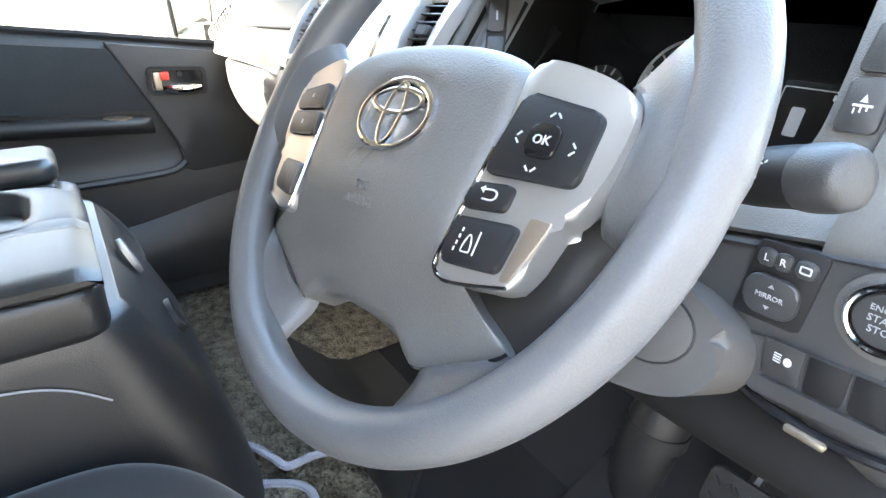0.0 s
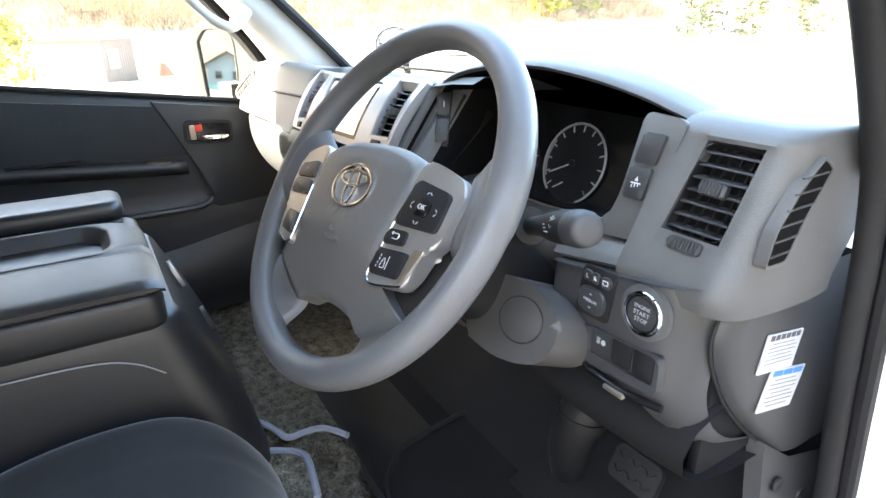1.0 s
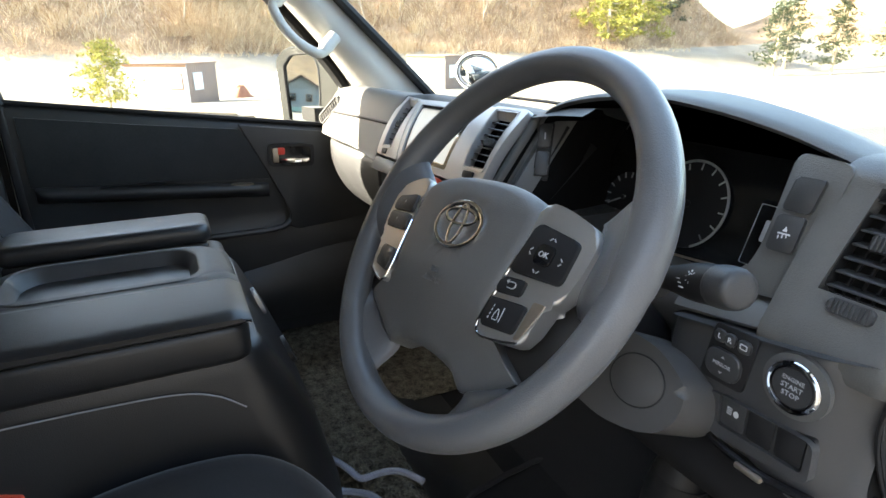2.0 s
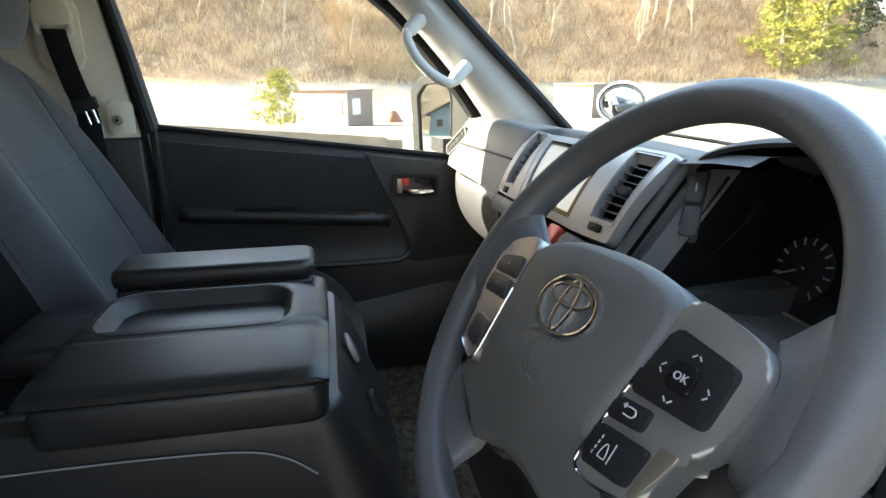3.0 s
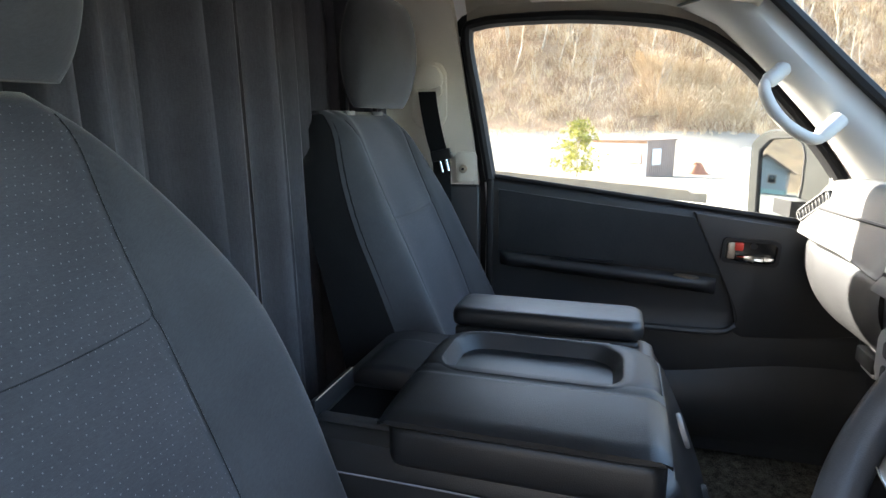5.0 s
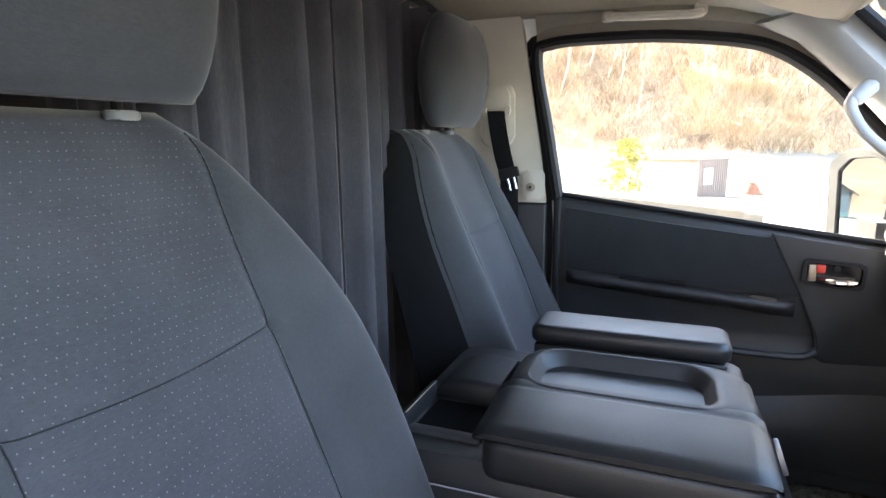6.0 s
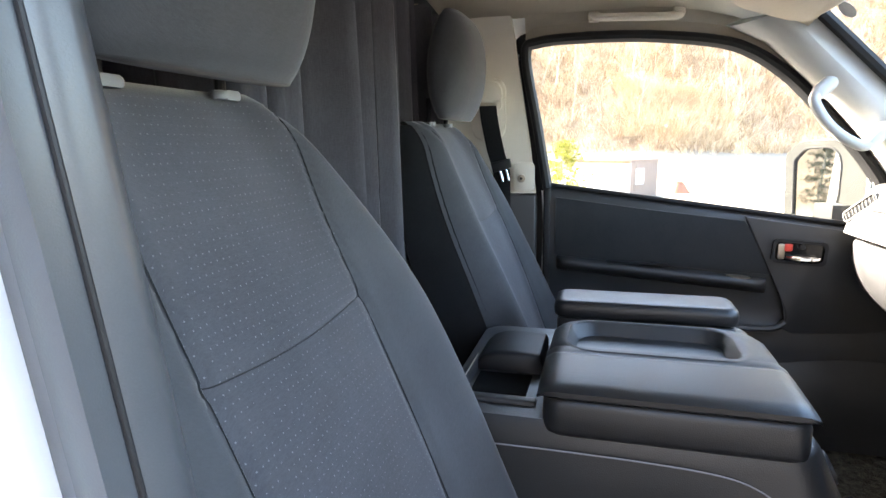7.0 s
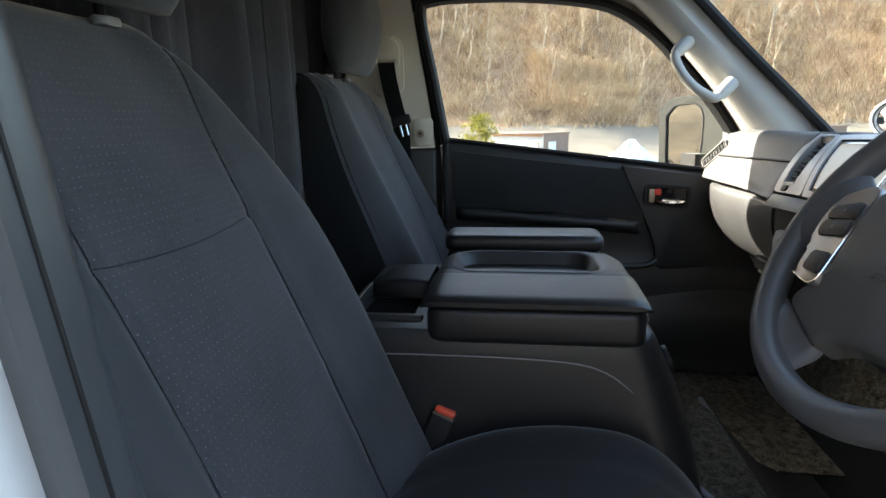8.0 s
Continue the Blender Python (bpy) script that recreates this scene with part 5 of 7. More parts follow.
for p in seam:
    far = 0.425 + 0.24 * (1.19 - p.z)
    rows.append([Vector((0.604, p.y + 0.006, p.z)), Vector((0.610, p.y + 0.001, p.z)), Vector((0.6160, p.y + 0.004, p.z + 0.001)), Vector((0.6200, p.y + 0.012, p.z + 0.001)), Vector((0.6225, p.y + 0.028, p.z)), Vector((0.6232, (p.y + far) / 2 + 0.02, p.z)), Vector((0.6240, far, p.z)), Vector((0.63, far + 0.05, p.z))])
part("end_panel", loft(rows), M_DARKGREY, dash, "dark grey curved end panel", smooth=50)
part("panel_seam", tube([p + Vector((0.0, -0.002, 0)) for p in seam], 0.0020, 6), M_BLACK, dash, "dark joint of the end panel")
part("end_backing", box((0.590, 0.262, 0.955), (0.6025, 0.46, 1.16), 0.004, 2), M_FLOOR, dash, "dark inner wall behind the end panel")
kick = loft([[(0.600, 0.355, 0.972), (0.617, 0.362, 0.968), (0.621, 0.42, 0.925), (0.622, 0.50, 0.90)], [(0.606, 0.362, 0.90), (0.621, 0.372, 0.90), (0.624, 0.43, 0.87), (0.624, 0.51, 0.86)], [(0.608, 0.385, 0.80), (0.622, 0.395, 0.80), (0.626, 0.46, 0.79), (0.626, 0.53, 0.78)], [(0.608, 0.42, 0.62), (0.624, 0.43, 0.62), (0.628, 0.50, 0.62), (0.628, 0.55, 0.62)]])
part("kick_panel", kick, M_DARKGREY, dash, "dark grey lower kick panel", smooth=50)
for y, z in ((0.400, 0.896), (0.470, 0.842)):
    part("clip", slab(ellipse(0.010, 0.010, n=16), 0, 0.004, 0.0015, m=plane_frame((0.6235, y, z), (0, 1, 0), (0, 0, 1))), M_BLACK, dash, "round trim clip")
# near-black colour here carries the shade below the dash
part("knee_bolster", loft([[(x, y + 0.02 * ((x - 0.36) / 0.3) ** 2, z) for x in np.linspace(0.10, 0.612, 20)] for y, z in
                           ((0.26, 1.05), (0.220, 1.035), (0.205, 1.01), (0.21, 0.985), (0.235, 0.965), (0.30, 0.95), (0.44, 0.945))]), M_FLOOR, dash, "knee panel under the steering column, coloured black for the shade there", smooth=50)
lp = plane_frame((0.56, 0.1985, 1.152), (1, 0.0, 0), (0, 0.02, 1))
keys = part("key_plate", slab(soft_poly([(-0.0766, 0.0248), (-0.0340, 0.0265), (-0.0405, -0.0297), (-0.0850, -0.0312)][::-1], 0.004), 0.0, 0.0022, 0.0008, m=lp), M_BLACK, dash, "black mirror-control plate")
for x, w in ((-0.0692, 0.0115), (-0.0588, 0.0105), (-0.0450, 0.0125)):
    part("key", slab(rounded(w, 0.0115, 0.0035, x, 0.0145), 0.002, 0.0052, 0.0012, m=lp), M_DARKGREY, keys)
part("mirror_key", slab(rounded(0.0345, 0.0270, 0.009, -0.0610, -0.0105), 0.002, 0.0065, 0.002, 3, m=lp), M_DARKGREY, keys, "rounded mirror adjuster key")
b = lettering("L", 0.0068, lp @ pose(-0.0692, 0.0145, 0.0054))
b = lettering("R", 0.0068, lp @ pose(-0.0588, 0.0145, 0.0054), b)
b = ring_plate(rounded(0.0072, 0.0052, 0.001, -0.0450, 0.0148), rounded(0.0054, 0.0034, 0.001, -0.0450, 0.0148), 0.0053, 0.0056, bm=b, m=lp)
part("letters", b, M_WHITEINK, keys, "white key lettering")
b = lettering("MIRROR", 0.0050, lp @ pose(-0.0610, -0.0105, 0.0067))
for sy in (1, -1):
    b = slab([(-0.0630, -0.0105 + sy * 0.0065), (-0.0590, -0.0105 + sy * 0.0065), (-0.0610, -0.0105 + sy * 0.0090)], 0.0066, 0.0069, bm=b, m=lp)
part("mirror_letters", b, M_FAINTINK, keys, "pale key lettering")
cx, cy = 0.0008, 0.0022
st = part("start_button", tube([lp @ Vector((cx + 0.0200 * math.cos(2 * math.pi * k / 44), cy + 0.0200 * math.sin(2 * math.pi * k / 44), 0.004)) for k in range(44)], 0.0022, 8, closed=True), M_CHROME, dash, "chrome ring of the start button")
part("collar", ring_plate(ellipse(0.0275, 0.0275, cx, cy, 44), ellipse(0.0205, 0.0205, cx, cy, 44), -0.004, 0.0012, m=lp), M_DASH_UP, st, "grey collar round the button")
part("gap", slab(ellipse(0.0195, 0.0195, cx, cy, 44), -0.001, 0.0015, m=lp), M_BLACK, st)
part("cap", slab(ellipse(0.0163, 0.0163, cx, cy, 40), 0.0, 0.0050, 0.0018, 3, m=lp), M_DARKGREY, st, "dark grey button cap")
b = lettering("ENGINE", 0.0052, lp @ pose(cx, cy + 0.0068, 0.0052))
b = lettering("START", 0.0062, lp @ pose(cx, cy + 0.0002, 0.0052), b)
b = lettering("STOP", 0.0062, lp @ pose(cx, cy - 0.0064, 0.0052), b)
part("letters", b, M_FAINTINK, st, "pale lettering")
tray_rim = soft_poly([(-0.0780, -0.0420), (0.0270, -0.0340), (0.0290, -0.0730), (-0.0620, -0.0830)][::-1], 0.010, 6)
tray_hole = soft_poly([(-0.0590, -0.0390), (0.0225, -0.0345), (0.0225, -0.0650), (-0.0560, -0.0690)][::-1], 0.004, 6)
cubby = part("switch_cubby", ring_plate(tray_rim, tray_hole, -0.006, 0.0040, m=lp), M_DASH, dash, "recess with three square switches", smooth=30)
part("well", slab(grown(tray_hole, 0.002), -0.008, -0.002, m=lp), M_BLACK, cubby)
for k in range(3):
    x0 = -0.0560 + 0.0262 * k
    part("switch", slab(soft_poly([(x0, -0.0410 + 0.0022 * k), (x0 + 0.0238, -0.0388 + 0.0018 * k), (x0 + 0.0240, -0.0660 + 0.0012 * k), (x0 + 0.0012, -0.0672 + 0.0016 * k)][::-1], 0.002), -0.002, 0.0020, 0.001, m=lp), M_BLACK if k else M_DARKGREY, cubby, "switch with a white lamp symbol" if k == 0 else "")
b = slab(ellipse(0.0026, 0.0032, -0.0408, -0.0510, 14), 0.0021, 0.0024, m=lp)
for k in range(4):
    b = box((-0.0500, -0.0540 + 0.0019 * k, 0.0021), (-0.0452, -0.0532 + 0.0019 * k, 0.0024), m=lp, bm=b)
part("symbol", b, M_WHITEINK, cubby)
part("drawer_lip", tube(curve([(0.470, 0.204, 1.072), (0.505, 0.196, 1.063), (0.55, 0.195, 1.061), (0.592, 0.202, 1.064)], 20), 0.0040, 8), M_GLOSSBLACK, dash, "black drawer lip")
part("drawer_catch", box((0.530, 0.188, 1.056), (0.556, 0.197, 1.062), 0.002), M_SILVER_DARK, dash, "small bright catch")


def decal(corners, head, bars):
    """A paper label on the side of the dash, given by its corners there: upper rear, upper front, lower front, lower rear."""
    c = [Vector((0.6250, y, z)) for y, z in corners]
    mid = (c[0] + c[1] + c[2] + c[3]) / 4
    r, u = (c[1] - c[0] + c[2] - c[3]) / 2, (c[0] - c[3] + c[1] - c[2]) / 2
    m = plane_frame(mid, r, u)
    w, h, lean = r.length, u.length, u.dot(r.normalized()) / u.length
    o = thing("sticker", mid, "white paper sticker with a %s heading on the dash end panel" % head[0], "sticker", group="dash stickers")
    part("paper", slab([(a + lean * b, b) for a, b in rounded(w, h, 0.001)], -0.0012, 0.0003, m=m), M_STICKER, o)
    for k in range(head[2]):
        x0 = -w * 0.44 + w * 0.88 * k / head[2]
        part("heading", slab([(a + lean * b, b) for a, b in rounded(w * 0.88 / head[2] - 0.002, h * 0.13, 0.0005, x0 + w * 0.44 / head[2], h * 0.40)], 0.0004, 0.0006, m=m), head[1], o)
    for k in range(bars):
        part("text_bar", slab([(a + lean * b, b) for a, b in rounded(w * (0.80 if k % 3 else 0.62), h * 0.022, 0.0002, 0, h * (0.24 - 0.10 * k))], 0.0004, 0.0006, m=m), M_GREYINK, o)


decal(((0.2986, 1.1300), (0.3640, 1.1189), (0.3568, 1.0761), (0.2932, 1.0880)), ("black", M_DARKINK, 6), 6)
decal(((0.3203, 1.0840), (0.3894, 1.0673), (0.3747, 1.0210), (0.3097, 1.0351)), ("blue", M_BLUE, 3), 7)

# ---- steering column ----
col = thing("steering_column", (0.36, 0.14, 1.15), "dark plastic steering column shroud with two stalks", "steering column")
WM = pose(0.3495, 0.0222, 1.2446, 54.37, 0, 3.35)


def wp(a, b, n):
    return WM @ Vector((a, b, n))


rows = []
for n, r, dy in ((-0.035, 0.034, 0.0), (-0.055, 0.046, -0.004), (-0.085, 0.056, -0.010), (-0.13, 0.060, -0.014), (-0.20, 0.060, -0.018), (-0.26, 0.058, -0.02)):
    rows.append([wp(r * 1.12 * math.copysign(abs(math.cos(t)) ** 0.72, math.cos(t)), dy + r * math.copysign(abs(math.sin(t)) ** 0.72, math.sin(t)), n) for t in (2 * math.pi * k / 36 for k in range(36))])
part("shroud", loft(rows, ring=True), M_BLACK, col, "black column shroud", smooth=50)
km = plane_frame((0.452, 0.142, 1.115), (1, 0.10, 0.10), (-0.12, 0.45, 1))
part("side_cover", slab(soft_poly([(-0.085, -0.040), (-0.026, -0.051), (0.014, -0.047), (0.040, -0.036), (0.052, -0.014), (0.049, 0.012), (0.012, 0.034), (-0.030, 0.040), (-0.085, 0.030)], 0.016, 6), -0.07, 0.0, 0.010, 5, m=km), M_COVER, col, "grey lower column cover")
part("blank_cap", slab(ellipse(0.030, 0.0235, 0.0, -0.002, 36), -0.001, 0.0012, 0.0010, m=km), M_COVER, col, "round blank cap")
part("cap_joint", tube([km @ Vector((0.0306 * math.cos(2 * math.pi * k / 40), -0.002 + 0.0241 * math.sin(2 * math.pi * k / 40), 0.0002)) for k in range(40)], 0.0010, 6, closed=True), M_BLACK, col, "dark joint round the cap")
sp = curve([(0.425, 0.160, 1.205), (0.450, 0.153, 1.215), (0.475, 0.147, 1.224), (0.497, 0.141, 1.231), (0.518, 0.135, 1.238), (0.530, 0.1315, 1.2415)], 26)
stalk = part("light_stalk", tube(sp, [0.0095 + 0.0065 * step(0.20, 0.75, k / 25) for k in range(26)], 16), M_BLACK, col, "black light stalk")
part("knob", tube(curve([(0.5275, 0.1322, 1.2408), (0.531, 0.1312, 1.2418), (0.541, 0.1282, 1.2449), (0.549, 0.1260, 1.2474), (0.552, 0.1252, 1.2483)], 10), [0.0158, 0.0163, 0.0166, 0.0167, 0.0166, 0.0163, 0.0157, 0.0145, 0.012, 0.008], 18), M_DASH, stalk, "grey end knob")
part("collar", tube([(0.432, 0.158, 1.208), (0.440, 0.156, 1.211), (0.447, 0.154, 1.214)], [0.021, 0.0205, 0.019], 20), M_BLACK, stalk, "ringed stalk collar")
sm_ = plane_frame((0.5085, 0.1235, 1.2425), (0.93, -0.26, 0.22), (-0.1, 0.4, 1))
b = ring_plate(ellipse(0.0030, 0.0030, n=16), ellipse(0.0020, 0.0020, n=16), -0.002, 0.0006, m=sm_)
for k in range(8):
    b = box((-0.0004, 0.0038, -0.002), (0.0004, 0.0056, 0.0006), m=sm_ @ pose(0, 0, 0, 0, 0, 45 * k), bm=b)
for k in range(3):
    b = box((-0.017 + 0.003 * k, -0.004 - 0.003 * k, -0.003), (-0.0130 + 0.003 * k, -0.003 - 0.003 * k, 0.0), m=sm_, bm=b)
part("lamp_symbol", b, M_WHITEINK, stalk, "white lamp symbols")
part("wiper_stalk", tube(curve([(0.27, 0.125, 1.228), (0.21, 0.122, 1.222), (0.16, 0.116, 1.216), (0.120, 0.112, 1.214)], 18), [0.008 + 0.007 * step(0.4, 0.7, k / 17) for k in range(18)], 14), M_BLACK, col, "black wiper stalk")

# ---- steering wheel ----
wheel = thing("steering_wheel", (0.3495, 0.0222, 1.2446), "grey leather four-spoke steering wheel with silver switch panels", "steering wheel")
wheel.matrix_world = WM @ pose(0, 0, 0, 0, 0, 6)
bpy.context.view_layer.update()


def wpart(name, b, mat, parent=None, label="", smooth=40):
    return part(name, b, mat, parent or wheel, label, smooth, local=True)


RIM, GRIP = 0.1823, 0.0152
rows = []
for k in range(144):
    t = 2 * math.pi * k / 144
    deg = math.degrees(t) % 360
    swell = 0.0016 * (math.exp(-((deg - 12) / 20) ** 2) + math.exp(-((deg - 168) / 20) ** 2))
    row = []
    for j in range(24):
        q = 2 * math.pi * j / 24
        rr = RIM + (GRIP + swell) * math.cos(q)
        row.append((rr * math.cos(t), rr * math.sin(t), (GRIP + 0.001 + swell) * math.sin(q)))
    rows.append(row)
wpart("rim", loft(rows, ring=True, loop=True), M_LEATHER, label="grey grained leather rim", smooth=80)

HUB = [(0.0, 0.0500), (0.040, 0.0485), (0.068, 0.0430), (0.0835, 0.0345), (0.0880, 0.0200), (0.0875, -0.0040), (0.0845, -0.0340), (0.0800, -0.0560), (0.0815, -0.0720), (0.0950, -0.0830), (0.1160, -0.0930), (0.1240, -0.0985), (0.1190, -0.1040), (0.0950, -0.1170), (0.0700, -0.1290), (0.0590, -0.1290), (0.0440, -0.1205), (0.0200, -0.1165)]
hub_line = smooth_outline(HUB + [(0.0, -0.1160)] + [(-x, y) for x, y in HUB[:0:-1]], 4)


def mirrored(pts):
    return [(-x, y) for x, y in pts]


def hub_height(x, y):
    """Face of the airbag cover: a soft cushion that falls back into the lower spokes."""
    n = 0.0180 + 0.0050 * (1 - (x / 0.09) ** 2) * step(-0.09, -0.01, y)
    n -= 0.0240 * (1 - step(-0.125, -0.045, y))
    n -= 0.004 * step(0.02, 0.05, y)
    d = math.hypot(x, (y + 0.001) * 1.35)
    return n - 0.0030 * (1 - step(0.030, 0.039, d))


rings = []
for s in (0.04, 0.12, 0.22, 0.30, 0.36, 0.42, 0.50, 0.60, 0.70, 0.79, 0.86, 0.91, 0.95, 0.98, 1.0):
    roll = 0.0075 * max(0.0, (s - 0.88) / 0.12) ** 2.2
    rings.append([(x * s, -0.012 * (1 - s) + y * s, hub_height(x * s, -0.012 * (1 - s) + y * s) - roll) for x, y in hub_line])
rings.append([(x * 1.0, y * 1.0, hub_height(x, y) - 0.032) for x, y in hub_line])
wpart("airbag_cover", loft(rings, ring=True), M_PAD, label="dark grey grained airbag cover that runs into the lower spokes", smooth=70)
b = lettering("SRS", 0.0080, pose(-0.002, -0.047, hub_height(0, -0.047) + 0.0002), depth=0.0012)
b = lettering("AIRBAG", 0.0080, pose(-0.002, -0.056, hub_height(0, -0.056) + 0.0002), b, 0.0012)
wpart("embossed_letters", b, M_PAD, label="embossed lettering")
for side in (lambda p: p, mirrored):
    recess = side([(0.120, -0.020), (0.172, -0.036), (0.166, -0.066), (0.150, -0.094), (0.115, -0.106), (0.075, -0.090)])
    wpart("recess_back", slab(recess if recess[0][0] < 0 else recess[::-1], -0.020, -0.012, 0.003, 2), M_SMOKED, label="dark smoked plate behind the switch panel")
wpart("spoke_cross", slab([(-0.155, 0.030), (-0.07, 0.034), (0.07, 0.034), (0.155, 0.030), (0.158, -0.020), (0.12, -0.045), (0.075, -0.075), (0.055, -0.105), (-0.055, -0.105), (-0.075, -0.075), (-0.12, -0.045), (-0.158, -0.020)], -0.045, -0.022, 0.004, 2), M_BLACK, label="black inner spoke frame")


def bridge(inner, outer, n0, n1, thick, k=10, m=24, dip=0.0):
    """A leather-covered web from one curve to another, closed below."""
    a, c = curve([(x, y, 0) for x, y in inner], m), curve([(x, y, 0) for x, y in outer], m)
    rows = []
    for i in range(k + 1):
        s = i / k
        n = n0 + (n1 - n0) * step(0, 1, s) - dip * math.sin(math.pi * s)
        top = []
        for j in range(m):
            e = abs(2 * j / (m - 1) - 1)
            top.append((a[j].x + (c[j].x - a[j].x) * s, a[j].y + (c[j].y - a[j].y) * s, n - thick * 0.8 * e ** 3.5))
        low = [(x, y, n - thick) for x, y, _ in reversed(top)]
        rows.append(top + low)
    return loft(rows, ring=True)


def arc(r, a0, a1, m=7):
    return [(r * math.cos(radians(a0 + (a1 - a0) * k / (m - 1))), r * math.sin(radians(a0 + (a1 - a0) * k / (m - 1)))) for k in range(m)]


PANEL_N = 0.0150


def at_panel(b):
    """Lifts a switch part to its panel, which falls back a little towards the rim."""
    for q in b.verts:
        q.co.z += PANEL_N - 0.10 * (abs(q.co.x) - 0.10)
    return b


def plate(outline, lo, hi, bevel=0.0012, seg=2):
    area = sum(x0 * y1 - x1 * y0 for (x0, y0), (x1, y1) in zip(outline, outline[1:] + outline[:1]))
    return at_panel(slab(outline if area > 0 else outline[::-1], lo, hi, bevel, seg))


for sg in (1, -1):
    side = (lambda p: p) if sg > 0 else mirrored
    inner = side([(0.0620, -0.1290), (0.0800, -0.1235), (0.1000, -0.1130), (0.1160, -0.1040), (0.1230, -0.0985)])
    outer = side(arc(0.1740, -69, -33))
    wpart("lower_spoke", bridge(inner, outer, -0.0080, 0.0040, 0.018, dip=0.002), M_LEATHER, label="grey leather lower spoke", smooth=70)
    wpart("spoke_joint", tube(curve([(x, y, hub_height(x, y) - 0.0075) for x, y in inner], 18), 0.0016, 6), M_BLACK, label="dark joint line")
    # silver panel, wide above and drawn in beside the lower keys
    pan = side([(0.0870, 0.0300), (0.0900, 0.0370), (0.1010, 0.0385), (0.1200, 0.0350), (0.1380, 0.0290), (0.1475, 0.0215), (0.1500, 0.0100), (0.1480, -0.0120), (0.1410, -0.0320), (0.1340, -0.0385), (0.1305, -0.0520), (0.1245, -0.0715), (0.1060, -0.0762), (0.0880, -0.0790), (0.0810, -0.0760), (0.0790, -0.0680), (0.0815, -0.0450), (0.0850, -0.0150), (0.0868, 0.0100)])
    wpart("spoke_trim", plate(smooth_outline(pan, 3), -0.016, 0.0, 0.003, 3), M_SATIN, label="satin silver switch panel", smooth=50)
    wpart("rim_flare", bridge(side([(0.1260, 0.0400), (0.1420, 0.0300), (0.1500, 0.0180), (0.1495, 0.0000), (0.1465, -0.0200), (0.1430, -0.0350)]), side(arc(0.1760, 24, -14)), 0.0050, 0.0145, 0.024, dip=-0.0015), M_LEATHER, label="leather flare between rim and panel", smooth=70)
    wpart("panel_edge", at_panel(tube(curve([(x, y, 0.0004) for x, y in side([(0.0855, -0.0100), (0.0815, -0.0450), (0.0790, -0.0690), (0.0815, -0.0765), (0.0890, -0.0792), (0.1060, -0.0764), (0.1235, -0.0718)])], 34), 0.0011, 6)), M_CHROME, label="bright edge of the switch panel")
# keys on the right
cross = soft_poly([(0.0935, 0.0204), (0.1385, 0.0138), (0.1376, -0.0217), (0.0863, -0.0237)], 0.006, 5)
dp = wpart("cross_key", plate(cross, -0.002, 0.0035, 0.0018, 3), M_BLACK, label="square four-way key")
wpart("centre_key", plate(rounded(0.0165, 0.0165, 0.004, 0.1140, -0.0038), 0.003, 0.0056, 0.0012), M_GLOSSBLACK, dp, "black centre key")
b = lettering("OK", 0.0066, pose(0.1140, -0.0038, 0.0058))
for a0, (x, y) in ((0, (0.1150, 0.0105)), (180, (0.1125, -0.0185)), (90, (0.0985, -0.0035)), (-90, (0.1310, -0.0050))):
    for s2 in (-1, 1):
        b = box((-0.0004, -0.0028, 0), (0.0004, 0.0003, 0.0004), m=pose(x, y, 0.0037, 0, 0, a0) @ pose(s2 * 0.0010, 0, 0, 0, 0, s2 * 45), bm=b)
wpart("key_mark", at_panel(b), M_WHITEINK, label="white key marks")
wpart("return_key", plate(soft_poly([(0.0840, -0.0290), (0.1085, -0.0265), (0.1080, -0.0400), (0.0825, -0.0430)], 0.004, 4), -0.002, 0.003, 0.0014, 2), M_BLACK, label="small return key")
b = tube(curve([(0.0925, -0.0318, 0.0033), (0.0990, -0.0312, 0.0033), (0.1010, -0.0336, 0.0033), (0.0990, -0.0362, 0.0033), (0.0935, -0.0365, 0.0033)], 16), 0.0005, 5)
b = slab([(0.0930, -0.0300), (0.0930, -0.0336), (0.0905, -0.0318)], 0.0031, 0.0035, bm=b)
wpart("return_mark", at_panel(b), M_WHITEINK)
wpart("lane_key", plate(soft_poly([(0.0822, -0.0475), (0.1195, -0.0440), (0.1170, -0.0680), (0.0835, -0.0715)], 0.004, 4), -0.002, 0.0034, 0.0016, 2), M_BLACK, label="wide lane-assist key")
b = None
for k in range(4):
    b = box((0.0895 + 0.0004 * k, -0.0645 + 0.0034 * k, 0.0036), (0.0902 + 0.0004 * k, -0.0625 + 0.0034 * k, 0.0040), bm=b)
b = box((0.1015, -0.0640, 0.0036), (0.1021, -0.0520, 0.0040), bm=b)
b = ring_plate(soft_poly([(0.0938, -0.0640), (0.0995, -0.0635), (0.0992, -0.0590), (0.0975, -0.0545), (0.0958, -0.0545), (0.0940, -0.0590)], 0.001, 2), grown(soft_poly([(0.0938, -0.0640), (0.0995, -0.0635), (0.0992, -0.0590), (0.0975, -0.0545), (0.0958, -0.0545), (0.0940, -0.0590)], 0.001, 2), -0.0008), 0.0036, 0.0039, bm=b)
wpart("lane_mark", at_panel(b), M_WHITEINK)
wpart("smoked_plate", plate(soft_poly([(0.1215, -0.0385), (0.1330, -0.0380), (0.1290, -0.0520), (0.1232, -0.0695), (0.1185, -0.0705)], 0.002, 2), -0.001, 0.0010, 0.0003), M_SILVER_DARK, label="smoked silver blank plate")
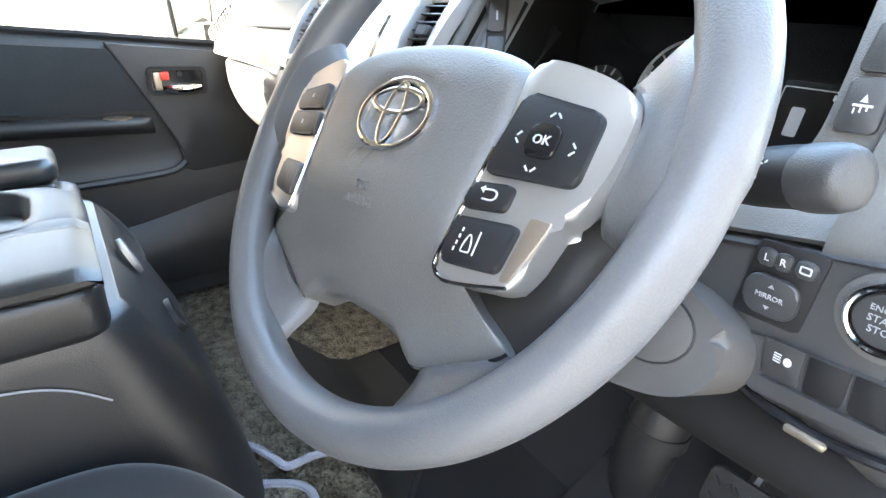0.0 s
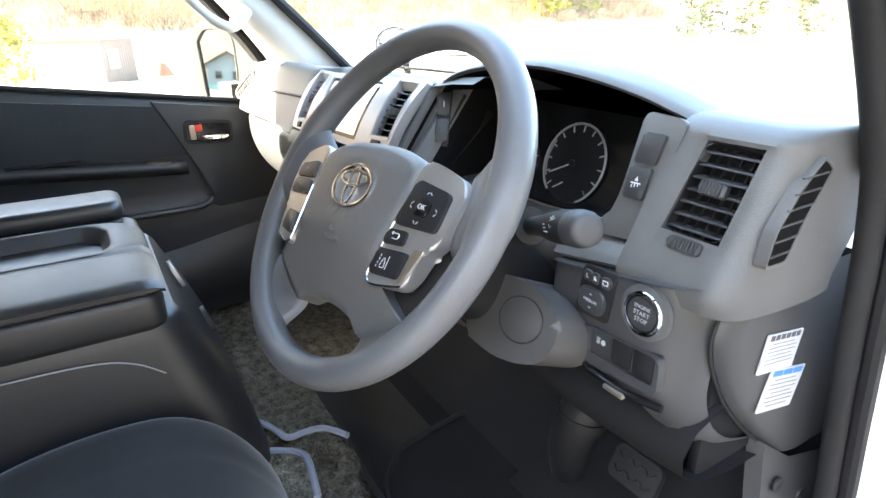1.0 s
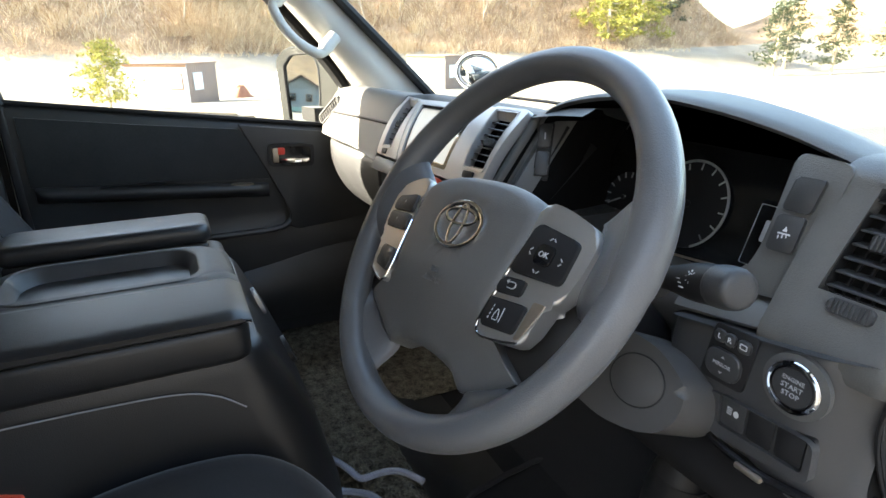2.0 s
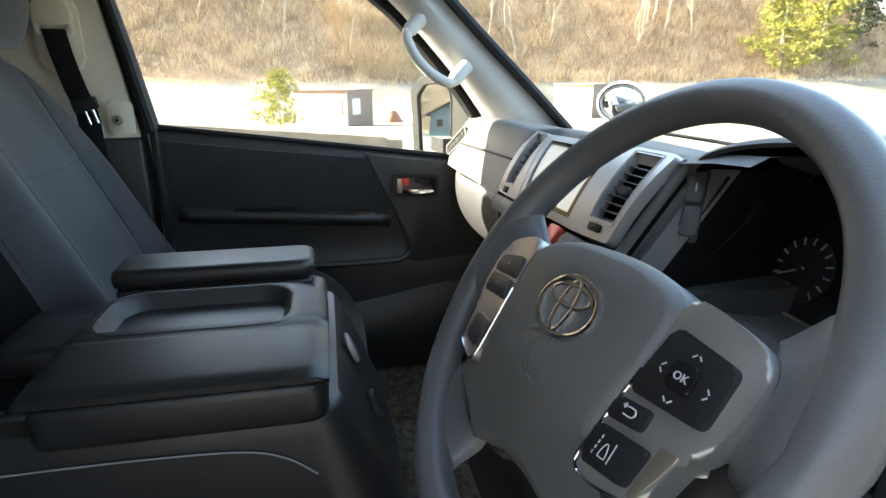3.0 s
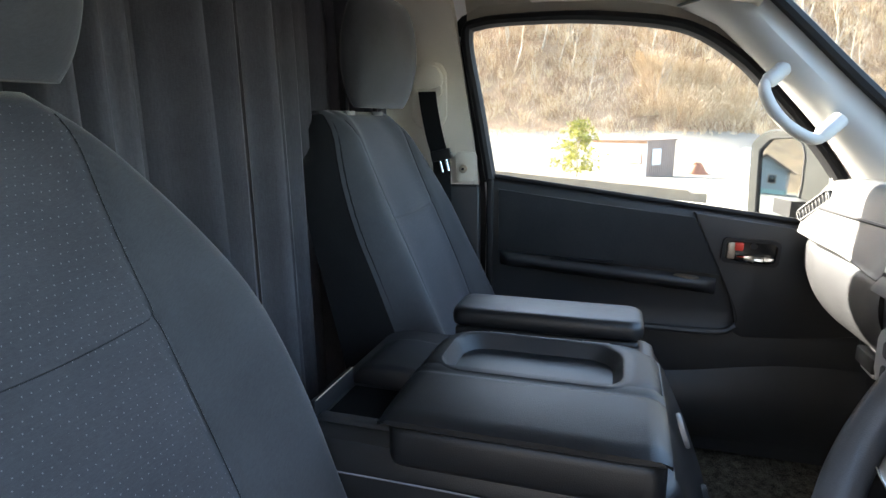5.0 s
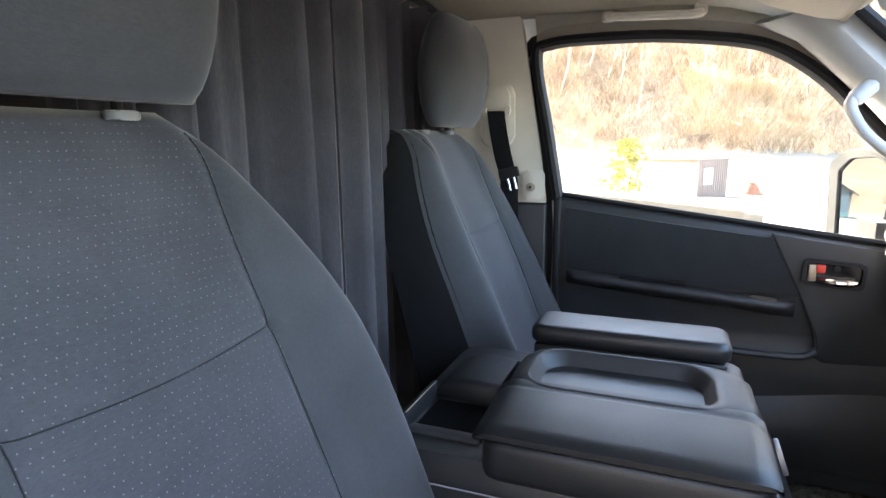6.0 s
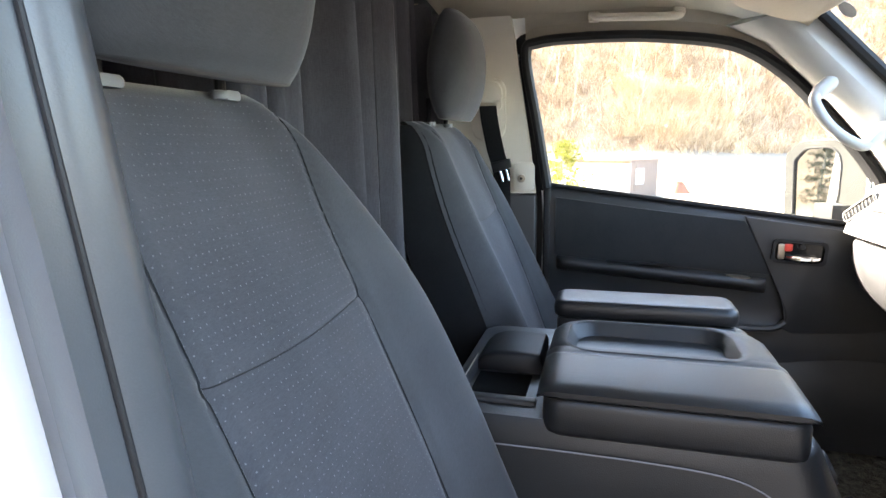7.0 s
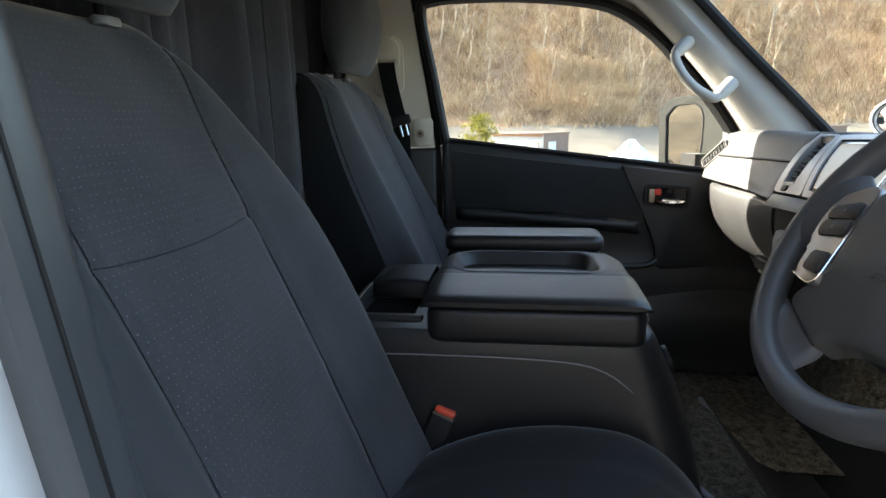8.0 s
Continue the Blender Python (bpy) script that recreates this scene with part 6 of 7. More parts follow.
# keys on the left
for k, o in enumerate(([(-0.0930, 0.0180), (-0.1370, 0.0120), (-0.1375, -0.0030), (-0.0900, -0.0020)], [(-0.0898, -0.0045), (-0.1374, -0.0055), (-0.1330, -0.0235), (-0.0870, -0.0225)], [(-0.0830, -0.0440), (-0.1150, -0.0430), (-0.1130, -0.0650), (-0.0825, -0.0690)])):
    wpart("volume_key" if k < 2 else "mode_key", plate(soft_poly(o, 0.004, 4), -0.002, 0.0035, 0.0016, 2), M_DARKGREY, label="grey volume key" if k == 0 else "")
b = slab([(-0.1160, 0.0060), (-0.1125, 0.0060), (-0.1142, 0.0090)], 0.0036, 0.0040)
b = slab([(-0.1130, -0.0120), (-0.1160, -0.0120), (-0.1145, -0.0155)], 0.0036, 0.0040, bm=b)
wpart("key_mark", at_panel(b), M_FAINTINK)
# badge: plain chrome ovals in a shallow seat


def oval_band(rx, ry, cy, wide, n0, n1):
    """A flat chrome oval with rounded faces."""
    rows = []
    for k in range(48):
        t = 2 * math.pi * k / 48
        c, sn = math.cos(t), math.sin(t)
        rows.append([((rx + d * wide) * c, cy + (ry + d * wide) * sn, n) for d, n in ((-1, n0), (-0.75, n1 - 0.0006), (-0.3, n1), (0.3, n1), (0.75, n1 - 0.0006), (1, n0))])
    return loft(rows, ring=True, loop=True)


for rx, ry, cy, w in ((0.0335, 0.0218, -0.001, 0.0027), (0.0235, 0.0078, 0.0068, 0.0026), (0.0085, 0.0196, -0.001, 0.0027)):
    wpart("badge_ring", oval_band(rx, ry, cy, w, 0.0165, 0.0235), M_CHROME, label="plain chrome oval")


# ---- centre console between the seats ----
con = thing("center_console", (-0.03, -0.33, 0.80), "black padded centre console with folding lids", "console")
rows = []
for z, x0, x1, y0, y1, r in ((0.66, -0.25, 0.172, -0.63, -0.055, 0.07), (0.80, -0.245, 0.168, -0.625, -0.066, 0.075), (0.92, -0.238, 0.160, -0.615, -0.092, 0.075), (0.99, -0.232, 0.153, -0.61, -0.118, 0.065), (1.035, -0.229, 0.147, -0.605, -0.140, 0.05),
                            (1.056, -0.226, 0.143, -0.602, -0.150, 0.04), (1.066, -0.220, 0.136, -0.598, -0.158, 0.035)):
    rows.append([(x, y, z) for x, y in rounded(x1 - x0, y1 - y0, r, (x0 + x1) / 2, (y0 + y1) / 2, 8)])
part("body", loft(rows, ring=True), M_VINYL, con, "black grained console side", smooth=50)
part("stitch_line", tube(curve([(0.1495, -0.59, 1.032), (0.1500, -0.45, 1.034), (0.1505, -0.33, 1.033), (0.1510, -0.255, 1.028), (0.1525, -0.215, 1.015), (0.1540, -0.185, 0.992)], 36), 0.0011, 5), M_STITCH, con, "pale stitch line")


def padded(x0, x1, y0, y1, z0, z1, r, name, mat, label="", tilt=0.0):
    rows = []
    for z, ins in ((z0, 0.006), (z0 + 0.004, 0.001), (z0 + 0.010, 0.0), (z1 - 0.012, 0.0), (z1 - 0.005, 0.002), (z1 - 0.001, 0.007), (z1, 0.014)):
        rows.append([(x, y, z + tilt * ((x0 + x1) / 2 - x) * (z - z0) / (z1 - z0)) for x, y in rounded(x1 - x0 - 2 * ins, y1 - y0 - 2 * ins, max(0.004, r - ins * 0.3), (x0 + x1) / 2, (y0 + y1) / 2, 6)])
    return part(name, loft(rows, ring=True), mat, con, label, smooth=50)


padded(-0.20, 0.151, -0.462, -0.168, 1.052, 1.102, 0.022, "box", M_VINYL, "black padded storage box")
# lid: sloped padded front half and a flat half with a moulded tray
rows = []
lid_y0, lid_y1 = -0.468, -0.166
prof = [(0.151, 1.102), (0.156, 1.106), (0.156, 1.112), (0.150, 1.116), (0.135, 1.118), (0.09, 1.120), (0.050, 1.1215), (0.044, 1.1215), (0.0410, 1.1200), (0.037, 1.1215), (0.020, 1.1220)]
for v in np.linspace(0, 1, 27):
    y = lid_y0 + (lid_y1 - lid_y0) * v
    e = min(v, 1 - v) / 0.06
    drop = 0.010 * (1 - min(1, e)) ** 2
    rows.append([(x + (0.004 * (1 - min(1, e)) * (-1 if x > 0.1 else 0)), y, z - drop * (1 if k > 1 else 0)) for k, (x, z) in enumerate(prof)] + [(0.020, y, 1.098)])
part("lid_padding", loft(rows, ring=True), M_VINYL, con, "soft padded slope of the lid", smooth=50)
rows = [[(x, y, z) for x, y in rounded(w, h, r, cx, cy, 8)] for w, h, r, cx, cy, z in ((0.160, 0.302, 0.045, -0.044, -0.317, 1.086), (0.160, 0.302, 0.045, -0.044, -0.317, 1.102), (0.156, 0.296, 0.045, -0.043, -0.317, 1.112), (0.148, 0.276, 0.044, -0.040, -0.318, 1.1195), (0.142, 0.248, 0.044, -0.037, -0.322, 1.1225),
        (0.136, 0.232, 0.042, -0.035, -0.326, 1.1230), (0.131, 0.226, 0.041, -0.034, -0.327, 1.1200), (0.118, 0.205, 0.034, -0.034, -0.327, 1.1020), (0.112, 0.198, 0.030, -0.034, -0.327, 1.0995), (0.100, 0.186, 0.022, -0.034, -0.327, 1.0990))]
part("lid_tray", loft(rows, ring=True), M_DARKGREY, con, "grey moulded tray in the lid", smooth=50)
# raised folding pad on the passenger side
padded(-0.245, -0.148, -0.474, -0.184, 1.110, 1.140, 0.020, "armrest_pad", M_VINYL, "black padded armrest lid")
part("armrest_base", box((-0.241, -0.468, 1.040), (-0.152, -0.190, 1.110), 0.006, 3), M_VINYL, con, "black base under the armrest lid")
for y in (-0.39, -0.25):
    part("hinge_pin", box((-0.1505, y - 0.020, 1.1050), (-0.1470, y + 0.020, 1.1072), 0.0006, 1), M_SILVER_DARK, con, "thin metal hinge pin" if y < -0.3 else "")
# small open pocket behind the lid: thin back wall, raised block on the passenger side
part("bin_back", box((-0.004, -0.580, 1.040), (0.103, -0.573, 1.0905), 0.0022, 2), M_BLACK, con, "thin squared back wall of the pocket")
# highlight along the back wall's edge, modelled as a thin bright bar
part("bin_highlight", tube([(0.101, -0.573, 1.0905), (0.05, -0.5728, 1.0910), (0.0, -0.5726, 1.0912)], 0.0010, 6), M_SILVER_DARK, con, "bright line drawn as the highlight on the pocket edge")
rows = []
for x, ins in ((-0.120, 0.010), (-0.116, 0.002), (-0.108, 0.0), (-0.016, 0.0), (-0.008, 0.001), (-0.004, 0.006)):
    rows.append([(x, y, z) for y, z in ((-0.478, 1.040), (-0.478, 1.086 - ins), (-0.482, 1.093 - ins), (-0.520, 1.096 - ins), (-0.548, 1.094 - ins), (-0.566, 1.087 - ins), (-0.577 + ins, 1.076), (-0.580 + ins, 1.040))])
part("bin_block", loft(rows, ring=True), M_BLACK, con, "raised rounded block beside the pocket", smooth=50)
# near-black plate on the console top, painted as the pocket's shaded depth
part("bin_floor", box((0.004, -0.568, 1.050), (0.086, -0.490, 1.0675), 0.002), M_RECESS_SHADE, con, "dark floor of the pocket")
part("bin_rim", box((0.086, -0.572, 1.050), (0.104, -0.474, 1.0715), 0.004, 3), M_DARKGREY, con, "low near rim of the pocket")
# front face: cup holder and button
part("front_button", slab(ellipse(0.010, 0.024), 0, 0.006, 0.002, m=plane_frame((-0.032, -0.140, 1.046), (-1, 0, 0), (0, -0.35, 1))), M_SILVER, con, "bright oval release button")
part("cup_ring", ring_plate(ellipse(0.026, 0.020, n=28), ellipse(0.021, 0.015, n=28), 0, 0.006, m=plane_frame((0.02, -0.112, 0.985), (-1, 0, 0), (0, -0.35, 1))), M_BLACK, con, "dark cup ring")

# belt buckle beside the driver cushion
bk = thing("seat_belt_buckle", (0.165, -0.42, 0.92), "black seat belt buckle with an orange-red release button", "belt buckle")
bmx = plane_frame((0.160, -0.440, 0.940), (0.20, 0.90, -0.30), (-0.15, 0.36, 0.92))
part("case", box((-0.018, -0.075, -0.011), (0.018, 0.012, 0.011), 0.005, 3, m=bmx), M_BLACK, bk)
part("button", box((-0.0145, 0.010, -0.0085), (0.0145, 0.020, 0.0085), 0.004, 3, m=bmx), M_ORANGE, bk, "orange-red button")
part("slot", box((-0.0150, 0.008, 0.0085), (0.0150, 0.0125, 0.0112), 0.001, 1, m=bmx), M_SILVER_DARK, bk, "pale edge of the tongue slot")
part("strap", box((-0.012, -0.16, -0.003), (0.012, -0.07, 0.003), 0.002, 2, m=bmx), M_WEBBING, bk)

# passenger seat belt on the pillar
sb = thing("seat_belt", (-0.735, -0.665, 1.50), "black passenger seat belt hanging from a beige pillar guide", "seat belt")
ga = plane_frame((-0.724, -0.700, 1.503), (0, 1, 0.0), (0.1, 0, 1))
part("guide", ring_plate(rounded(0.072, 0.030, 0.010), rounded(0.054, 0.012, 0.005), -0.004, 0.010, m=ga), M_BEIGE, sb, "beige loop of the belt guide")
part("guide_cap", slab(smooth_outline([(-0.034, 0.010), (0.034, 0.010), (0.030, 0.052), (0.0, 0.060), (-0.030, 0.052)], 5), -0.006, 0.012, 0.004, 3, m=ga), M_BEIGE, sb, "beige guide cap")
strip = curve([(-0.716, -0.700, 1.500), (-0.712, -0.692, 1.45), (-0.708, -0.676, 1.38), (-0.706, -0.662, 1.335), (-0.708, -0.660, 1.28), (-0.715, -0.660, 1.15), (-0.72, -0.660, 0.9)], 30)
b = loft([[p + Vector((0.002, 0.023, 0)), p + Vector((0.004, 0.0, 0.0)), p + Vector((0.002, -0.023, 0))] for p in strip])
bmesh.ops.solidify(b, geom=b.faces[:], thickness=0.0014)
part("webbing", b, M_WEBBING, sb, "black webbing")
tm = plane_frame((-0.700, -0.660, 1.345), (0, 1, 0.25), (0, -0.25, 1))
part("tongue", box((-0.026, -0.012, -0.006), (0.026, 0.014, 0.008), 0.004, 2, m=tm), M_BLACK, sb, "black tongue grip")
for x in (-0.010, 0.006):
    part("tongue_plate", box((x, -0.042, -0.001), (x + 0.006, -0.010, 0.0015), 0.0008, 1, m=tm), M_CHROME, sb, "bright metal tongue" if x < 0 else "")

# ---- grab handle, roof grip, sun visor ----
gh = thing("grab_handle", (-0.648, 0.12, 1.47), "light grey plastic grab handle on the windshield pillar", "grab handle")
hi_, lo_ = Vector((-0.668, 0.068, 1.524)), Vector((-0.638, 0.164, 1.418))
out = Vector((0.030, -0.045, -0.040))
part("bar", tube(curve([hi_, hi_ + out * 0.75, hi_.lerp(lo_, 0.22) + out * 1.05, hi_.lerp(lo_, 0.5) + out * 1.15, hi_.lerp(lo_, 0.78) + out * 1.05, lo_ + out * 0.75, lo_], 34), [0.013] * 4 + [0.0115] * 26 + [0.013] * 4, 12), M_PILLAR, gh, smooth=70)
for p in (hi_, lo_):
    part("end_cap", tube([p - out * 0.15, p + out * 0.55, p + out * 0.70], [0.0165, 0.0165, 0.012], 14), M_PILLAR, gh)
rg = thing("roof_grip", (-0.70, -0.33, 1.70), "beige folded assist grip above the passenger window", "assist grip")
part("bar", tube(curve([(-0.722, -0.44, 1.706), (-0.708, -0.425, 1.700), (-0.704, -0.39, 1.697), (-0.704, -0.29, 1.692), (-0.708, -0.255, 1.692), (-0.722, -0.24, 1.697)], 24), 0.010, 10), M_BEIGE, rg)
for y in (-0.437, -0.243):
    part("mount", box((-0.735, y - 0.014, 1.692), (-0.714, y + 0.014, 1.716), 0.005, 2), M_BEIGE, rg)
vz = thing("sun_visor", (-0.36, -0.05, 1.68), "beige sun visor folded up against the headliner", "sun visor")
part("panel", slab(rounded(0.36, 0.15, 0.03), -0.008, 0.008, 0.006, 3, m=plane_frame((-0.40, -0.085, 1.667), (1, 0, 0.02), (0, 0.9, -0.30))), M_HEAD, vz)
part("pivot", tube([(-0.60, -0.03, 1.678), (-0.56, -0.03, 1.668), (-0.55, -0.03, 1.664)], 0.006, 8), M_BEIGE, vz)
part("clip", box((-0.205, -0.02, 1.652), (-0.185, 0.0, 1.668), 0.003), M_BEIGE, vz)
rm = thing("rear_view_mirror", (0.0, 0.0, 1.62), "black interior rear-view mirror under the header", "mirror")
part("housing", slab(rounded(0.24, 0.065, 0.025), -0.02, 0.0, 0.008, 3, m=plane_frame((0.0, 0.0, 1.61), (1, 0.15, 0), (0, 0.15, 1))), M_BLACK, rm)
part("glass", slab(rounded(0.225, 0.052, 0.02), 0.0, 0.002, m=plane_frame((0.0, 0.0, 1.61), (1, 0.15, 0), (0, 0.15, 1))), M_MIRROR, rm)
part("stem", tube([(0, 0.02, 1.62), (0, 0.04, 1.66)], 0.008, 8), M_BLACK, rm)

# ---- floor coverings and pedals ----
def hump(x, y):
    """Height of the carpet over the engine cover."""
    z = 0.785 + 0.004 * math.sin(14 * x + 3 * y) * math.sin(9 * y) - 0.026 * step(0.0, 0.012, (x - 0.036) * 0.714 - (y + 0.113) * 0.70)
    return z - 0.18 * (1 - step(-0.30, -0.22, x)) - 0.15 * step(0.30, 0.33, x)


rows = [[(x, y, hump(x, y) - 0.012 * step(0.030, 0.048, y)) for y in np.linspace(-0.30, 0.048, 40)] for x in np.linspace(-0.29, 0.33, 90)]
b = loft(rows)
bmesh.ops.solidify(b, geom=b.faces[:], thickness=0.006)
solo("carpet", b, M_CARPET, "grey-brown pile carpet over the engine cover and footwell", "carpet", "structure", smooth=60)


def bound_edge(pts, z, label):
    """An overlocked mat edge: a rounded band with slanting stitches."""
    line = curve([(x, y, z) for x, y in pts], 60)
    o = thing("mat_binding", line[30], label, "mat edge", group="mat edges")
    part("binding", tube(line, 0.0052, 8), M_MAT_EDGE, o)
    for k in range(0, 59):
        p, d = line[k], (line[k + 1] - line[k]).normalized()
        side = d.cross(Vector((0, 0, 1)))
        part("stitch", tube([p - side * 0.0055 + d * 0.001, p + Vector((0, 0, 0.0058)), p + side * 0.0055 + d * 0.003], 0.0009, 4), M_STITCH, o)


bound_edge([(-0.04, -0.150), (-0.008, -0.119), (0.052, -0.065), (0.087, -0.047), (0.112, -0.036), (0.113, -0.010), (0.116, 0.010), (0.125, 0.025), (0.142, 0.037), (0.158, 0.046)], 0.7915, "grey-blue overlocked edge of the carpet mat")
bound_edge([(0.088, -0.105), (0.103, -0.076), (0.119, -0.049), (0.133, -0.031), (0.155, -0.022), (0.202, -0.028), (0.238, -0.035)], 0.7765, "grey-blue overlocked edge of a lower mat piece")
solo("carpet_mat", slab([(0.088, -0.105), (0.103, -0.076), (0.119, -0.049), (0.133, -0.031), (0.155, -0.022), (0.202, -0.028), (0.238, -0.035), (0.249, -0.22), (0.088, -0.22)][::-1], 0.755, 0.7735), M_CARPET, "grey-brown pile mat piece beside the driver seat", "mat", "structure")
rows = []
for x in np.linspace(-0.80, -0.285, 46):
    rows.append([(x, y, 0.606 + 0.006 * math.sin(14 * x + 3 * y) * math.sin(9 * y) + 0.30 * step(0.38, 0.55, y)) for y in np.linspace(-0.30, 0.55, 60)])
solo("passenger_carpet", loft(rows), M_CARPET, "grey-brown pile carpet in the passenger footwell", "carpet", "structure", smooth=60)
# smooth front of the engine cover, falling to the driver's floor
rows = []
for x in np.linspace(-0.29, 0.36, 30):
    k = 1 - step(0.02, 0.16, x)
    rows.append([(x, y, z) for y, z in ((0.040, 0.766), (0.050, 0.770 - 0.02 * step(0.1, 0.2, x)), (0.058, 0.755 - 0.02 * step(0.1, 0.2, x)), (0.070 + 0.02 * k, 0.715), (0.084 + 0.05 * k, 0.665), (0.096 + 0.08 * k, 0.622), (0.110 + 0.11 * k, 0.604), (0.30, 0.599), (0.50, 0.598))])
solo("trim_engine_front", loft(rows), M_LINER, "dark grey smooth front of the engine cover", "trim", "structure", smooth=60)
fm = thing("floor_mat", (0.42, 0.15, 0.605), "black rubber driver floor mat with a raised rim", "floor mat")
fo = smooth_outline([(0.138, 0.118), (0.080, 0.150), (0.047, 0.190), (0.038, 0.230), (0.026, 0.30), (0.036, 0.38), (0.20, 0.43), (0.45, 0.42), (0.60, 0.36), (0.62, 0.1), (0.60, -0.08), (0.45, -0.10), (0.37, -0.06), (0.28, 0.085)], 6)
part("sheet", slab(fo, 0.602, 0.610, 0.003), M_FLOOR, fm)
part("rim", tube([(x, y, 0.612) for x, y in fo], 0.006, 6, closed=True), M_RUBBER, fm)
solo("trim_footwell", loft([[(x, y, z) for x in np.linspace(0.225, 0.70, 10)] for y, z in ((0.30, 0.60), (0.44, 0.66), (0.52, 0.80), (0.55, 1.0), (0.54, 1.15))]), M_FLOOR, "black lined footwell bulkhead", "trim", "structure", smooth=50)
solo("trim_passenger_bulkhead", loft([[(x, y, z) for x in np.linspace(-0.775, 0.225, 12)] for y, z in ((0.34, 0.60), (0.46, 0.68), (0.54, 0.84), (0.56, 1.0), (0.55, 1.17))]), M_FLOOR, "black lined passenger bulkhead", "trim", "structure", smooth=50)
solo("trim_kick_panel", box((-0.79, 0.33, 0.58), (-0.755, 0.62, 1.19), 0.006), M_FLOOR, "black kick panel ahead of the passenger door", "trim", "structure")
hb = thing("heater_duct", (0.30, 0.40, 0.72), "dark rounded duct in the footwell", "duct")
part("duct", tube(curve([(0.28, 0.42, 0.62), (0.30, 0.40, 0.72), (0.31, 0.42, 0.80), (0.31, 0.50, 0.88)], 20), [0.03 + 0.012 * math.sin(k / 6) for k in range(20)], 16), M_BLACK, hb, smooth=70)
part("collar", tube([(0.3085, 0.4080, 0.765), (0.3095, 0.4120, 0.785)], 0.0435, 20), M_RUBBER, hb, "rubber collar of the duct")
bp = thing("brake_pedal", (0.44, 0.40, 0.77), "black rubber brake pedal with chevron grip", "pedal")
pmx = plane_frame((0.44, 0.40, 0.765), (1, 0, 0.05), (0, 0.5, 0.85))
part("pad", slab(rounded(0.085, 0.055, 0.010), 0, 0.012, 0.004, 2, m=pmx), M_RUBBER, bp)
for k in range(6):
    for j in range(2):
        part("rib", box((-0.006, -0.0018, 0.012), (0.006, 0.0018, 0.0155), 0.0008, 1, m=pmx @ pose(-0.030 + 0.012 * k, -0.012 + 0.022 * j, 0, 0, 0, 45 if k % 2 else -45)), M_RUBBER, bp)
part("arm", tube(curve([(0.44, 0.41, 0.77), (0.44, 0.46, 0.85), (0.43, 0.46, 1.0)], 12), 0.008, 8), M_BLACK, bp)

# ---- mirrors outside ----
dm = thing("door_mirror", (-0.88, 0.16, 1.28), "grey passenger door mirror with black foot, reflecting a house", "door mirror")
dmm = plane_frame((-0.965, 0.175, 1.285), (0.80, 0.60, 0.0), (-0.035, 0.0467, 1.0))
shape = soft_poly([(-0.098, -0.116), (0.020, -0.122), (0.112, -0.112), (0.124, -0.010), (0.100, 0.074), (0.070, 0.106), (0.014, 0.116), (-0.080, 0.113), (-0.120, 0.080)], 0.020, 5)
inset = soft_poly([(-0.074, -0.106), (-0.020, -0.106), (0.040, -0.092), (0.046, -0.020), (0.042, 0.054), (0.030, 0.082), (0.006, 0.096), (-0.062, 0.092), (-0.092, 0.060)], 0.010, 5)
rows = [[dmm @ Vector((a * s, c * s, n)) for a, c in inset] for s, n in ((0.99, -0.006), (1.0, 0.010))]
for n, s in ((0.012, 0.985), (0.004, 1.015), (-0.02, 1.03), (-0.06, 0.97), (-0.09, 0.82), (-0.105, 0.5)):
    rows.append([dmm @ Vector((a * s, c * s, n)) for a, c in shape])
part("housing", loft(rows, ring=True, cap=True), M_MIRRORCASE, dm, "grey plastic mirror housing", smooth=40)
part("glass", slab([(a * 0.985, c * 0.985) for a, c in inset], -0.006, 0.004, m=dmm), M_TINTMIRROR, dm, "mirror glass", smooth=20)
part("glass_rim", tube([dmm @ Vector((a * 1.01, c * 1.01, 0.010)) for a, c in inset], 0.0028, 6, closed=True), M_BLACK, dm, "dark rim round the glass")
part("side_cap", tube(curve([dmm @ Vector(p) for p in ((0.102, 0.080, 0.010), (0.114, 0.040, 0.012), (0.121, -0.010, 0.012), (0.118, -0.060, 0.010))], 16), 0.0045, 8), M_PILLAR, dm, "pale grey edge of the mirror cap")
part("arm", loft([[(-0.82, 0.15, 1.20), (-0.82, 0.19, 1.20), (-0.82, 0.19, 1.24), (-0.82, 0.15, 1.24)], [(-0.89, 0.13, 1.205), (-0.89, 0.18, 1.205), (-0.89, 0.18, 1.24), (-0.89, 0.13, 1.24)]], ring=True), M_BLACK, dm, "black mirror foot")
um = thing("fender_mirror", (-0.75, 0.626, 1.330), "round convex mirror in a white shell on the van's front corner", "mirror")
umd = (Vector((0.70, -0.16, 1.40)) - Vector((-0.75, 0.626, 1.330))).normalized()
umd = (umd + Vector((-0.05, -0.35, 0.22))).normalized()
umm = plane_frame((-0.75, 0.626, 1.330), umd.cross(Vector((0, 0, 1))) * -1, (0, 0, 1))
rows = [[umm @ Vector((r * 0.060 * math.cos(t), r * 0.047 * math.sin(t), 0.004 + 0.022 * (1 - r * r))) for t in (2 * math.pi * k / 36 for k in range(36))] for r in (0.999, 0.9, 0.75, 0.55, 0.3, 0.02)]
part("glass", loft(rows, ring=True), M_MIRROR, um, "bulged mirror glass", smooth=80)
rows = [[umm @ Vector((r * 0.0655 * math.cos(t), r * 0.0525 * math.sin(t), n)) for t in (2 * math.pi * k / 36 for k in range(36))] for r, n in ((0.95, 0.004), (0.97, 0.012), (1.03, 0.013), (1.08, 0.006), (1.06, -0.012), (0.85, -0.04), (0.45, -0.06), (0.05, -0.065))]
part("housing", loft(rows, ring=True), M_WHITEBODY, um, "white painted mirror shell", smooth=60)
